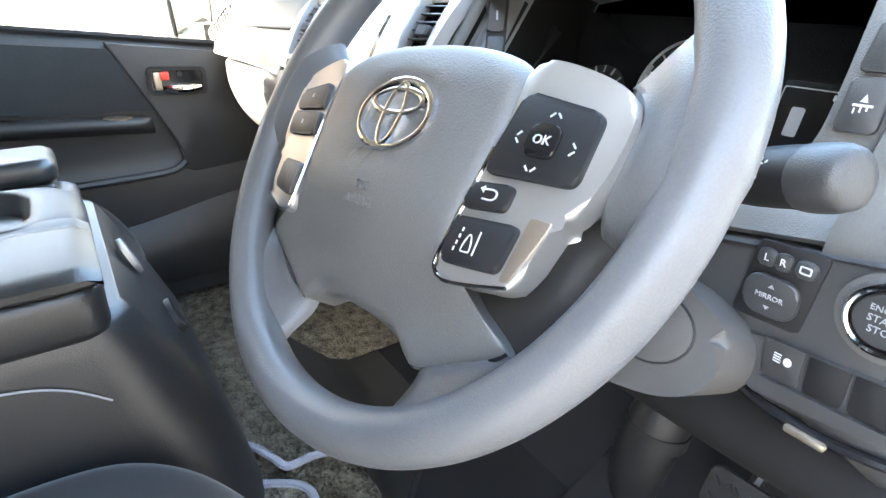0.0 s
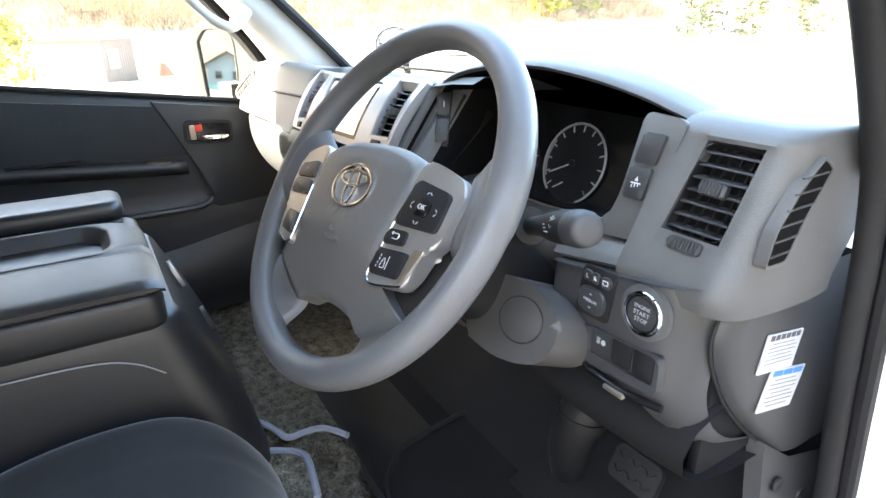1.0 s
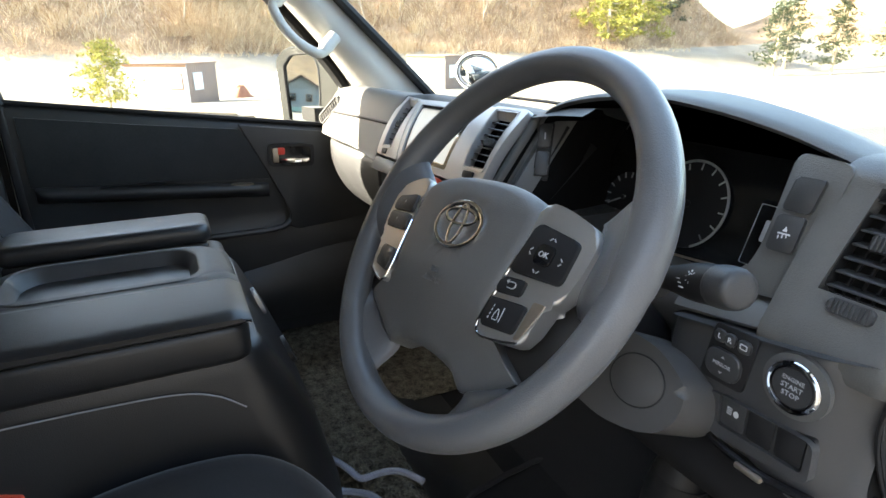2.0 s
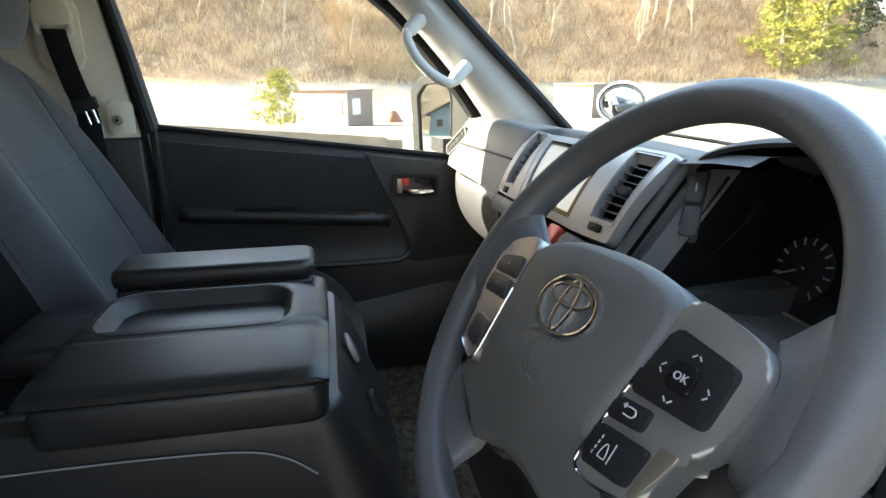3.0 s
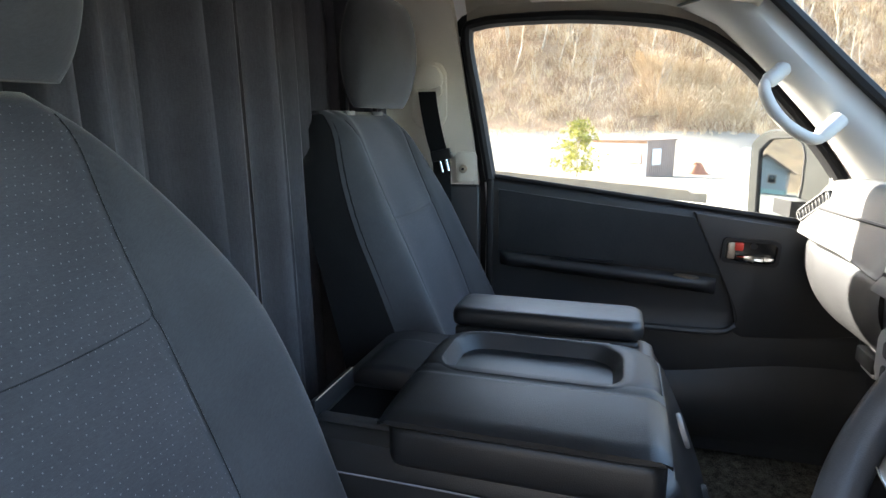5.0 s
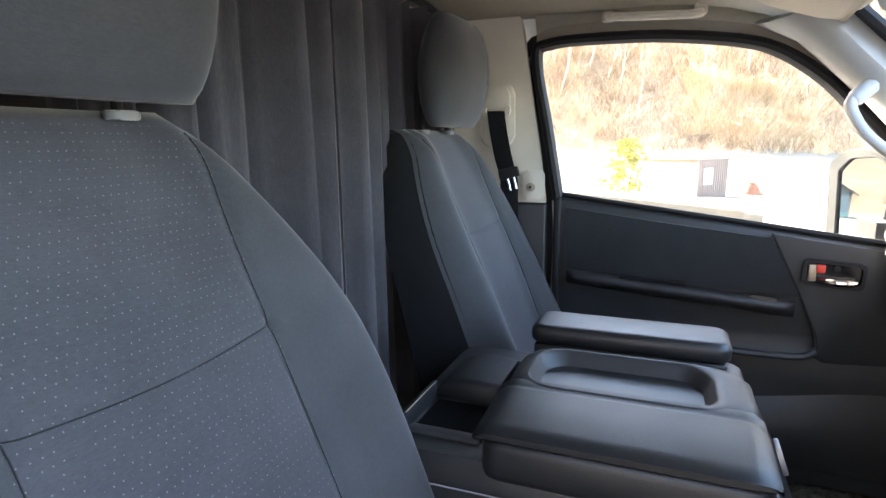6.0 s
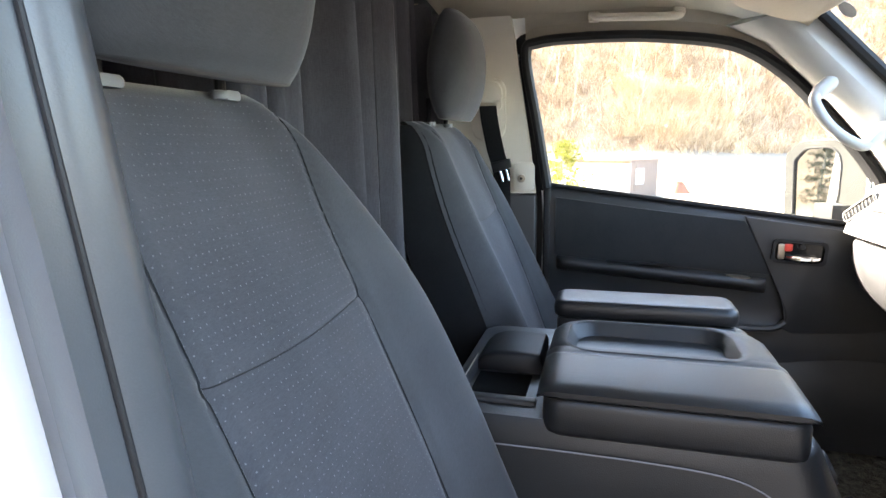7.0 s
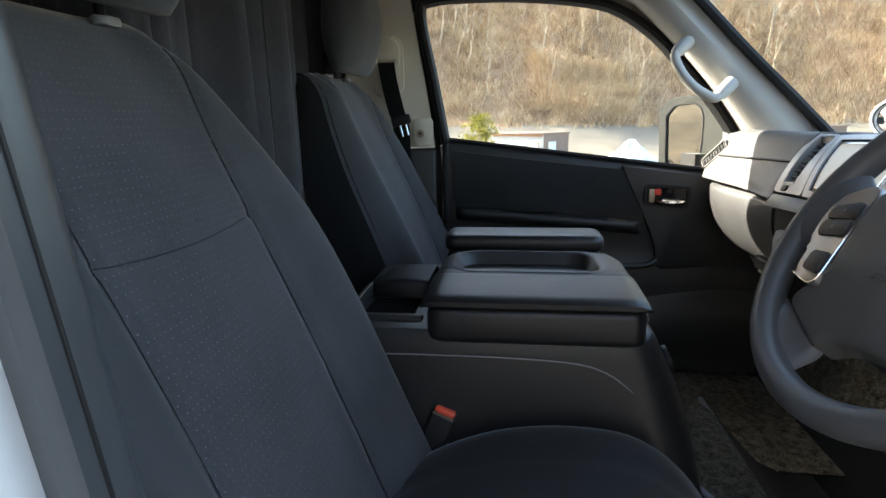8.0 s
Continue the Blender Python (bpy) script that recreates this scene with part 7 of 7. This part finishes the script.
part("gap", tube([umm @ Vector((0.0615 * math.cos(2 * math.pi * k / 40), 0.0485 * math.sin(2 * math.pi * k / 40), 0.0105)) for k in range(40)], 0.0016, 6, closed=True), M_BLACK, um, "dark gap round the glass")
part("stem", tube(curve([(-0.76, 0.66, 1.28), (-0.77, 0.68, 1.18), (-0.76, 0.66, 1.05)], 10), 0.011, 8), M_BLACK, um)
wp_ = thing("wiper", (-0.2, 0.55, 1.28), "black windshield wiper arm at the base of the glass", "wiper")
part("arm", tube(curve([(-0.60, 0.50, 1.285), (-0.40, 0.57, 1.282), (-0.15, 0.60, 1.278), (0.05, 0.61, 1.27)], 20), 0.004, 6), M_BLACK, wp_)
part("blade", box((-0.62, 0.49, 1.262), (-0.12, 0.50, 1.275), 0.002, 1, m=Matrix.Translation((0, 0.0, 0.0)) @ Matrix.Rotation(0, 4, "Z")), M_RUBBER, wp_)


# ---- outside: lot, low wall, huts, wooded hillside ----
def ground_height(x, y):
    z = (-0.02 * max(0.0, -x - 3.0) if x > -15.6 else -0.060 * (-x - 3.0)) if x > -43 else -2.4
    z -= 0.075 * (max(-8.0, min(6.0, y)) + 2.3) * (1 - step(-12.0, -6.0, x)) * step(-20.0, -16.0, x)
    edge = 56.0 + 3.0 * math.sin(y * 0.07) + 0.02 * max(0.0, y) ** 1.2
    d = -x - edge
    z += 3.0 * step(-12.0, 0.0, d)
    fade = 1 - step(64.0, 84.0, y + 0.25 * x + 14.0)
    if d > 0:
        z += fade * (0.80 * d * (1 - 0.0025 * d) + 1.2 * noise.noise((x * 0.09, y * 0.09, 0)) * min(1, d / 6) + 3.0 * noise.noise((x * 0.025, y * 0.025, 4)) * min(1, d / 15))
    far = math.hypot(x + 55, y - 120)
    z += 15 * math.exp(-(far / 26) ** 2) * (1 + 0.3 * noise.noise((x * 0.1, y * 0.1, 9)))
    if x > -8 and abs(y) < 30:
        z = min(z, 0.0)
    if y < -78:
        z += 0.36 * (-78 - y) + 1.5 * noise.noise((x * 0.06, y * 0.06, 2))
    return z


def spaced(lo, hi, fine_lo, fine_hi, coarse, fine):
    out, v = [], lo
    while v < hi:
        out.append(v)
        v += fine if fine_lo <= v < fine_hi else coarse
    return out + [hi]


gx = spaced(-420, 420, -130, 6, 24, 1.8)
gy = spaced(-420, 420, -124, 110, 24, 2.2)
b = loft([[(x, y, ground_height(x, y) if abs(x) < 200 and abs(y) < 200 else 0.0) for y in gy] for x in gx])
b.faces.ensure_lookup_table()
for f in b.faces:
    c = f.calc_center_median()
    hill = (-c.x - (55.0 + 3.0 * math.sin(c.y * 0.07) + 0.02 * max(0.0, c.y) ** 1.2)) > 0 or math.hypot(c.x + 55, c.y - 120) < 36
    f.material_index = 1 if hill or c.y < -76 else 2 if (c.x > -5 or c.y < -16) and c.x > -12 and c.y < 14 else 0
M_LOT = surface("gravel_lot", (0.21, 0.182, 0.140), 0.9, grain=14, relief=0.6, depth=0.03, patch=0.35, vary=0.28, spec=0.2)
M_HILL = surface("leaf_litter", (0.30, 0.195, 0.115), 0.95, grain=5, relief=0.9, depth=0.25, patch=0.22, vary=0.5, spec=0.1)
# dark ground added round the van to cut light bounced into the cab
M_NEAR_GROUND = surface("dark_near_ground", (0.055, 0.053, 0.05), 0.85, grain=60, relief=0.5, depth=0.01, patch=0.6, vary=0.3)
solo("ground", b, [M_LOT, M_HILL, M_NEAR_GROUND], "pale gravel lot running up to a brown winter hillside", "ground", "structure", smooth=60)


def island_colours(name, stops, rough=0.9):
    """Colour by a random number for each loose piece."""
    m, nt, p = nodes_of(name)
    g = nt.nodes.new("ShaderNodeNewGeometry")
    nt.links.new(ramp(nt, g.outputs["Random Per Island"], stops), p.inputs["Base Color"])
    p.inputs["Roughness"].default_value = rough
    p.inputs["Specular IOR Level"].default_value = 0.15
    return m


M_BRUSH = island_colours("dry_brush", [(0.0, (0.16, 0.092, 0.05)), (0.45, (0.35, 0.235, 0.14)), (0.8, (0.49, 0.355, 0.225)), (1.0, (0.62, 0.49, 0.34))])
M_STRAW = island_colours("straw_brush", [(0.0, (0.39, 0.265, 0.15)), (0.6, (0.57, 0.425, 0.26)), (1.0, (0.67, 0.535, 0.36))])
M_BARK = surface("pale_bark", (0.37, 0.30, 0.215), 0.9, grain=30, relief=0.6, depth=0.02, patch=2, vary=0.4)
M_PINE = island_colours("pine_needles", [(0.0, (0.10, 0.11, 0.02)), (0.5, (0.26, 0.25, 0.045)), (1.0, (0.42, 0.36, 0.08))])
M_FIR = island_colours("fir_needles", [(0.0, (0.02, 0.03, 0.018)), (0.6, (0.05, 0.06, 0.03)), (1.0, (0.09, 0.09, 0.04))])

rng = random.Random(5)


def brush(count, area, tall, blades, spread, rnd, floor_z=0.2):
    """Tufts of dry stems: thin tapered blades that lean outwards."""
    verts, faces = [], []
    for _ in range(count):
        x, y = rnd.uniform(*area[0]), rnd.uniform(*area[1])
        z = ground_height(x, y)
        if z < floor_z:
            continue
        big = rnd.uniform(*tall)
        for _k in range(blades):
            a, lean = rnd.uniform(0, 6.283), rnd.uniform(0.1, 0.9) * spread
            h = big * rnd.uniform(0.5, 1.0)
            bx, by = x + rnd.gauss(0, 0.35 * big * 0.5), y + rnd.gauss(0, 0.35 * big * 0.5)
            w = rnd.uniform(0.006, 0.020) * (0.6 + 0.3 * big)
            tip = (bx + math.cos(a) * lean * h, by + math.sin(a) * lean * h, z + h * (1 - 0.35 * min(lean, 1.0) - 0.25 * max(0.0, lean - 1.0)))
            mid = (bx + math.cos(a) * lean * h * 0.35, by + math.sin(a) * lean * h * 0.35, z + h * 0.55)
            dx, dy = 0.35 * w, w
            i = len(verts)
            verts += [(bx - dx, by - dy, z - 0.2), (bx + dx, by + dy, z - 0.2), (mid[0] + dx * 0.8, mid[1] + dy * 0.8, mid[2]), (mid[0] - dx * 0.8, mid[1] - dy * 0.8, mid[2]), tip]
            faces += [(i, i + 1, i + 2, i + 3), (i + 3, i + 2, i + 4)]
    return verts, faces


def stuff(name, data, mat, label, category):
    me = bpy.data.meshes.new(name)
    me.from_pydata(data[0], [], data[1])
    me.materials.append(mat)
    return tagged(new(name, me), label, category, "", "stuff")


stuff("hill_brush", brush(11500, ((-112, -56), (-48, 72)), (0.7, 2.3), 18, 2.6, rng), M_BRUSH, "tangled brown winter undergrowth covering the hillside", "undergrowth")
stuff("hill_straw", brush(900, ((-84, -55), (-35, 60)), (1.0, 2.6), 40, 2.0, rng), M_STRAW, "pale straw-coloured dead shrubs at the foot of the hill", "dry shrubs")
stuff("straw_thicket", brush(150, ((-64, -57.5), (1.5, 10.5)), (1.8, 3.8), 70, 2.4, rng, -3.0), M_STRAW, "dense mound of pale straw-coloured dead brush", "dry shrubs")
stuff("lot_weeds", brush(420, ((-24, -15.6), (-11, -1.2)), (0.2, 0.55), 12, 1.2, rng, -9.0), M_BRUSH, "dead brown weeds behind the low wall", "weeds")
stuff("bank_grass", brush(1500, ((-57, -50), (-45, 60)), (0.25, 0.7), 9, 0.9, rng), M_STRAW, "short dead grass along the bank", "dry grass")


def limb(verts_rows, start, direction, length, radius, rnd, depth, out):
    """Grows one tapering limb and its side shoots."""
    pts, p, d = [start], start.copy(), direction.normalized()
    n = 4 if depth else 6
    for _ in range(n):
        d = (d + Vector((rnd.gauss(0, 0.13), rnd.gauss(0, 0.13), rnd.gauss(0.03, 0.08)))).normalized()
        p = p + d * (length / n)
        pts.append(p.copy())
    out.append((pts, [max(0.006, radius * (1 - 0.85 * k / n)) for k in range(n + 1)], depth))
    if depth < 3:
        for _ in range((7, 5, 4)[depth]):
            f = rnd.uniform(0.35, 1.0) if depth == 0 else rnd.uniform(0.2, 1.0)
            k = min(int(f * n), n - 1)
            side = Vector((rnd.gauss(0, 1), rnd.gauss(0, 1), rnd.uniform(0.2, 1.3))).normalized()
            limb(None, pts[k].lerp(pts[k + 1], f * n - k), (d * 0.4 + side), length * rnd.uniform(0.3, 0.5), radius * 0.42 * (1 - 0.5 * f), rnd, depth + 1, out)


def bare_tree(seed, height):
    rnd = random.Random(seed)
    out = []
    limb(None, Vector((0, 0, -0.3)), Vector((rnd.gauss(0, 0.08), rnd.gauss(0, 0.08), 1)), height, height * 0.013 + 0.02, rnd, 0, out)
    t = thing("bare_tree", (0, 0, 0), "leafless grey-brown tree on the hillside", "tree", group="hillside trees")
    trunk, crown = None, None
    for pts, rad, depth in out:
        if depth == 0:
            trunk = tube(pts, rad, 6, bm=trunk)
        else:
            crown = tube(pts, [r * 1.3 for r in rad], 3, cap=False, bm=crown)
    part("trunk", trunk, M_BARK, t)
    part("branches", crown, M_BARK, t)
    return t


models = [bare_tree(40 + k, h) for k, h in enumerate((7.0, 8.5, 6.0, 10.0, 5.0))]
spots = []
for k in range(210):
    x, y = rng.uniform(-105, -58), rng.uniform(-42, 62)
    spots.append((x, y))
for k, (x, y) in enumerate(spots):
    mo = models[k % 5]
    m = pose(x, y, ground_height(x, y), rng.uniform(-5, 5), rng.uniform(-5, 5), rng.uniform(0, 360))
    if k < 5:
        mo.matrix_basis = m
    else:
        copy_thing(mo, m)


def conifer(name, at, height, radius, mat, label, seed, tiers, dense, lean=0.0):
    """An evergreen: trunk, whorls of boughs and many needle sprays with gaps."""
    rnd = random.Random(seed)
    t = thing(name, at, label, "tree")
    top = Vector(at) + Vector((lean, 0, height))
    part("trunk", tube([Vector(at) - Vector((0, 0, 0.3)), Vector(at).lerp(top, 0.5), top], [height * 0.022, height * 0.015, 0.01], 7), M_BARK, t)
    boughs, verts, faces = None, [], []
    for k in range(tiers):
        f = (k + 0.4) / tiers
        base = Vector(at).lerp(top, 0.12 + 0.86 * f)
        reach = radius * (1 - f) ** 0.75 * rnd.uniform(0.75, 1.1) + 0.08 * radius
        for j in range(rnd.randint(4, 6)):
            a = rnd.uniform(0, 6.283)
            ln = reach * rnd.uniform(0.55, 1.1)
            end = base + Vector((math.cos(a) * ln, math.sin(a) * ln, rnd.uniform(0.0, 0.35) * ln))
            boughs = tube([base, base.lerp(end, 0.5) - Vector((0, 0, 0.04 * ln)), end], [0.012 * height * 0.3, 0.008 * height * 0.3, 0.004], 4, bm=boughs)
            for _ in range(dense):
                g = rnd.uniform(0.3, 1.05)
                c = base.lerp(end, g) + Vector((rnd.gauss(0, 0.10 * radius), rnd.gauss(0, 0.10 * radius), rnd.gauss(0, 0.06 * radius)))
                for _n in range(6):
                    v = Vector((rnd.gauss(0, 1), rnd.gauss(0, 1), rnd.gauss(0.5, 0.7))).normalized() * rnd.uniform(0.07, 0.14) * radius
                    w = Vector((rnd.gauss(0, 1), rnd.gauss(0, 1), rnd.gauss(0, 1))).normalized() * 0.016 * radius
                    i = len(verts)
                    verts += [c - w, c + w, c + v]
                    faces.append((i, i + 1, i + 2))
    part("boughs", boughs, M_BARK, t)
    me = bpy.data.meshes.new("needles")
    inv = Vector(at)
    me.from_pydata([tuple(Vector(v) - inv) for v in verts], [], faces)
    me.materials.append(mat)
    ob = new("needles", me)
    ob.parent = t
    return t


conifer("young_pine", (-33, -2.7, -1.85), 3.4, 1.9, M_PINE, "small yellow-green pine tree beside the hut", 3, 9, 17)
conifer("pine", (-58, 50, 0.0), 12, 4.6, M_PINE, "tall yellow-green pine at the end of the hillside", 11, 13, 30)
conifer("pine", (-60, 57, 0.0), 13, 4.8, M_PINE, "tall yellow-green pine at the end of the hillside", 12, 12, 28)
conifer("fir", (-62, 64, 0.0), 12, 4.0, M_FIR, "dark evergreen on the hill's shoulder", 14, 13, 28)
for k, (x, y, h) in enumerate(((-44, 62, 9), (-40, 66, 8), (-47, 68, 10), (-36, 69, 7))):
    conifer("fir", (x, y, ground_height(x, y)), h, 3.0, M_FIR, "dark evergreen standing beyond the lot", 20 + k, 11, 18)

# low concrete wall at the edge of the upper lot
M_CONC = surface("weathered_concrete", (0.19, 0.145, 0.095), 0.9, grain=40, relief=0.5, depth=0.01, patch=1.2, vary=0.3)
lw = thing("low_wall", (-15, -3, -0.5), "weathered low concrete wall along the lot's edge", "wall")
rows = []
for y in np.linspace(-10.85, 1.42, 50):
    top = -0.33 + 0.083 * (1.84 - y) + 0.012 * noise.noise((0, y * 1.7, 3))
    rows.append([(-15.0, y, -1.15), (-14.99, y, top - 0.20), (-15.0, y, top - 0.02), (-15.02, y, top), (-15.33, y, top + 0.01), (-15.36, y, -1.15)])
part("body", loft(rows, ring=True), M_CONC, lw)
part("broken_end", box((-15.37, 1.40, -1.15), (-14.98, 1.86, -0.36), 0.05, 2), M_CONC, lw)

M_HUTW = surface("white_sheet", (0.36, 0.36, 0.345), 0.6, grain=20, relief=0.2, depth=0.01, patch=0.8, vary=0.1)
M_HUTB = surface("brown_sheet", (0.17, 0.12, 0.095), 0.6, grain=20, relief=0.2, depth=0.01, patch=0.8, vary=0.15)
M_PANE = surface("hut_pane", (0.55, 0.6, 0.62), 0.15, relief=0, vary=0.1)
M_TIMBER = surface("brown_board", (0.3, 0.16, 0.08), 0.7, grain=30, relief=0.3, vary=0.3)


def hut(at, turn, w, d, h, label, brown_w):
    """A prefab site hut: ribbed sheet walls, flat roof, sliding doors, sash windows."""
    o = thing("site_hut", at, label, "hut")
    o.rotation_euler = (0, 0, radians(turn))
    bpy.context.view_layer.update()

    def add(name, b, mat, label2="", parent=None):
        return part(name, b, mat, parent or o, label2, local=True)

    add("wall_front", box((-w / 2, -d / 2, 0), (w / 2, -d / 2 + 0.06, h), 0.01), M_HUTW, "white sheet front")
    add("wall_end", box((w / 2 - 0.06, -d / 2 + 0.06, 0), (w / 2, d / 2, h), 0.01), M_HUTB, "brown ribbed end wall")
    add("wall_end_far", box((-w / 2, -d / 2 + 0.06, 0), (-w / 2 + 0.06, d / 2, h), 0.01), M_HUTB)
    add("wall_back", box((-w / 2 + 0.06, d / 2 - 0.06, 0), (w / 2 - 0.06, d / 2, h), 0.01), M_HUTB)
    for k in range(int(d / 0.25)):
        y = -d / 2 + 0.2 + 0.25 * k
        add("rib", box((w / 2 + 0.001, y, 0.02), (w / 2 + 0.022, y + 0.05, h - 0.05), 0.004, 1), M_HUTB)
    add("roof", box((-w / 2 - 0.1, -d / 2 - 0.12, h), (w / 2 + 0.1, d / 2 + 0.1, h + 0.10), 0.02), M_HUTB, "flat dark roof edge")
    add("fascia", box((-w / 2, -d / 2 - 0.05, h - 0.14), (w / 2, -d / 2 - 0.002, h - 0.002), 0.01), M_TIMBER, "brown eaves board")
    for k in range(3):
        x = w / 2 - 1.9 - 0.62 * k
        dr = add("sliding_door", box((x - 0.30, -d / 2 - 0.035, 0.05), (x + 0.30, -d / 2 - 0.004, 1.95), 0.008), M_HUTW, "white sliding door leaf" if k == 0 else "")
        add("pane", box((x - 0.20, -d / 2 - 0.045, 1.0), (x + 0.20, -d / 2 - 0.034, 1.7), 0.004, 1), M_PANE, "", dr)
    for k, (wall, c) in enumerate((("front", w / 2 - 0.75), ("end", -d / 2 + brown_w))):
        if wall == "front":
            wi = add("window", box((c - 0.42, -d / 2 - 0.05, 1.05), (c + 0.42, -d / 2 - 0.003, 2.0), 0.01), M_TIMBER, "brown-framed window")
            for j in range(2):
                add("pane", box((c - 0.36 + 0.37 * j, -d / 2 - 0.056, 1.12), (c - 0.01 + 0.37 * j, -d / 2 - 0.049, 1.93), 0.003, 1), M_PANE, "", wi)
        else:
            wi = add("window", box((w / 2 + 0.023, c - 0.55, 0.95), (w / 2 + 0.06, c + 0.55, 2.05), 0.01), M_HUTW, "white-framed window")
            for j in range(2):
                add("pane", box((w / 2 + 0.058, c - 0.48 + 0.49 * j, 1.03), (w / 2 + 0.066, c - 0.01 + 0.49 * j, 1.97), 0.003, 1), M_PANE, "", wi)
    return o


hut((-42.3, 0.45, -2.42), 57, 4.3, 3.6, 2.55, "white and brown prefab site hut with sliding doors", 1.15)
hut((-47.0, 21.6, -2.45), 30, 4.0, 2.6, 2.7, "grey-brown prefab hut farther along the lot", 1.15)

# tarpaulin-covered heaps beyond the huts
M_TARP = surface("pale_tarp", (0.66, 0.66, 0.64), 0.6, grain=6, relief=0.5, depth=0.08, patch=0.9, vary=0.25)
M_RUST = surface("rusty_scrap", (0.25, 0.10, 0.05), 0.8, grain=20, relief=0.5, depth=0.02, patch=2, vary=0.5)


def heap(at, rx, ry, h, seed):
    rows = []
    for k in range(9):
        s = k / 8
        rows.append([(at[0] + rx * s * math.cos(t) * (1 + 0.25 * noise.noise((math.cos(t) * 2, math.sin(t) * 2, seed))), at[1] + ry * s * math.sin(t), at[2] + h * (1 - s ** 1.6) * (1 + 0.5 * noise.noise((s * 3, t, seed)))) for t in (2 * math.pi * j / 28 for j in range(28))])
    return loft(rows[::-1], ring=True)


for k, (x, y, rx, ry, h) in enumerate(((-47, 8.5, 1.6, 2.4, 1.5), (-48, 13.0, 1.4, 2.0, 1.2), (-46, 27.5, 1.5, 2.2, 1.3), (-50, 33, 1.6, 2.4, 1.2))):
    solo("covered_heap", heap((x, y, ground_height(x, y) - 0.1), rx, ry, h, k), M_TARP, "heap under a pale wrinkled tarpaulin", "heap", group="heaps on the lot", smooth=60)
solo("scrap_pile", heap((-45.0, 5.0, -2.5), 0.6, 0.9, 0.9, 7), M_RUST, "small rusty scrap pile beside the hut", "scrap pile", smooth=30)

# white house that shows in the door mirror
M_ROOF = surface("brown_roof", (0.16, 0.10, 0.07), 0.7, grain=8, relief=0.4, depth=0.03, patch=1, vary=0.25)
M_GREENW = surface("pale_green_wall", (0.36, 0.50, 0.42), 0.8, grain=15, relief=0.2, patch=1, vary=0.12)
hs = thing("house", (-5.6, -64.0, 0), "white house with a brown gable roof and pale green base", "house")
part("wall", box((-7.6, -68, -0.5), (-3.6, -62, 2.3), 0.02), M_HUTW, hs, "white plaster wall")
part("base_wall", box((-7.65, -68.05, -0.5), (-3.55, -61.95, 0.4), 0.02), M_GREENW, hs, "pale green base")
b = bmesh.new()
vv = [b.verts.new(p) for p in ((-7.6, -62.0, 2.3), (-3.6, -62.0, 2.3), (-5.6, -62.0, 3.5), (-7.6, -68.0, 2.3), (-3.6, -68.0, 2.3), (-5.6, -68.0, 3.5))]
for q in ((0, 1, 2), (3, 5, 4), (0, 2, 5, 3), (1, 4, 5, 2), (0, 3, 4, 1)):
    b.faces.new([vv[i] for i in q])
part("gable", b, M_HUTW, hs, "white gable", smooth=0)
for sx in (-1, 1):
    b = loft([[(-5.6, y, 3.75), (-5.6 + sx * 2.5, y, 2.22), (-5.6 + sx * 2.5, y, 2.05), (-5.6, y, 3.55)] for y in (-61.4, -68.6)], ring=True)
    part("roof", b, M_ROOF, hs, "brown roof slope", smooth=0)
for x in (-6.5, -4.8):
    wi = part("window", box((x - 0.35, -61.99, 1.0), (x + 0.35, -61.9, 1.8), 0.02), M_TIMBER, hs)
    part("pane", box((x - 0.29, -61.92, 1.06), (x + 0.29, -61.88, 1.74), 0.01), M_GLOSSBLACK, wi)
for k, (x, y, h) in enumerate(((-10.5, -66, 8), (0.8, -68, 9), (-13.5, -60, 7))):
    conifer("fir", (x, y, 0.0), h, 2.6, M_FIR, "dark evergreen standing beside the white house", 50 + k, 10, 16)

# unseen plain wall added beyond the open driver doorway to cut sky light
M_LIGHT_BLOCK = surface("light_block_grey", (0.13, 0.135, 0.145), 0.8, grain=30, relief=0.3, depth=0.005, patch=0.8, vary=0.15)
solo("wall_light_block", box((5.6, -16, -0.2), (6.0, 5, 4.8), 0.02), M_LIGHT_BLOCK, "unseen plain grey wall added to hold back sky light", "wall", "structure")
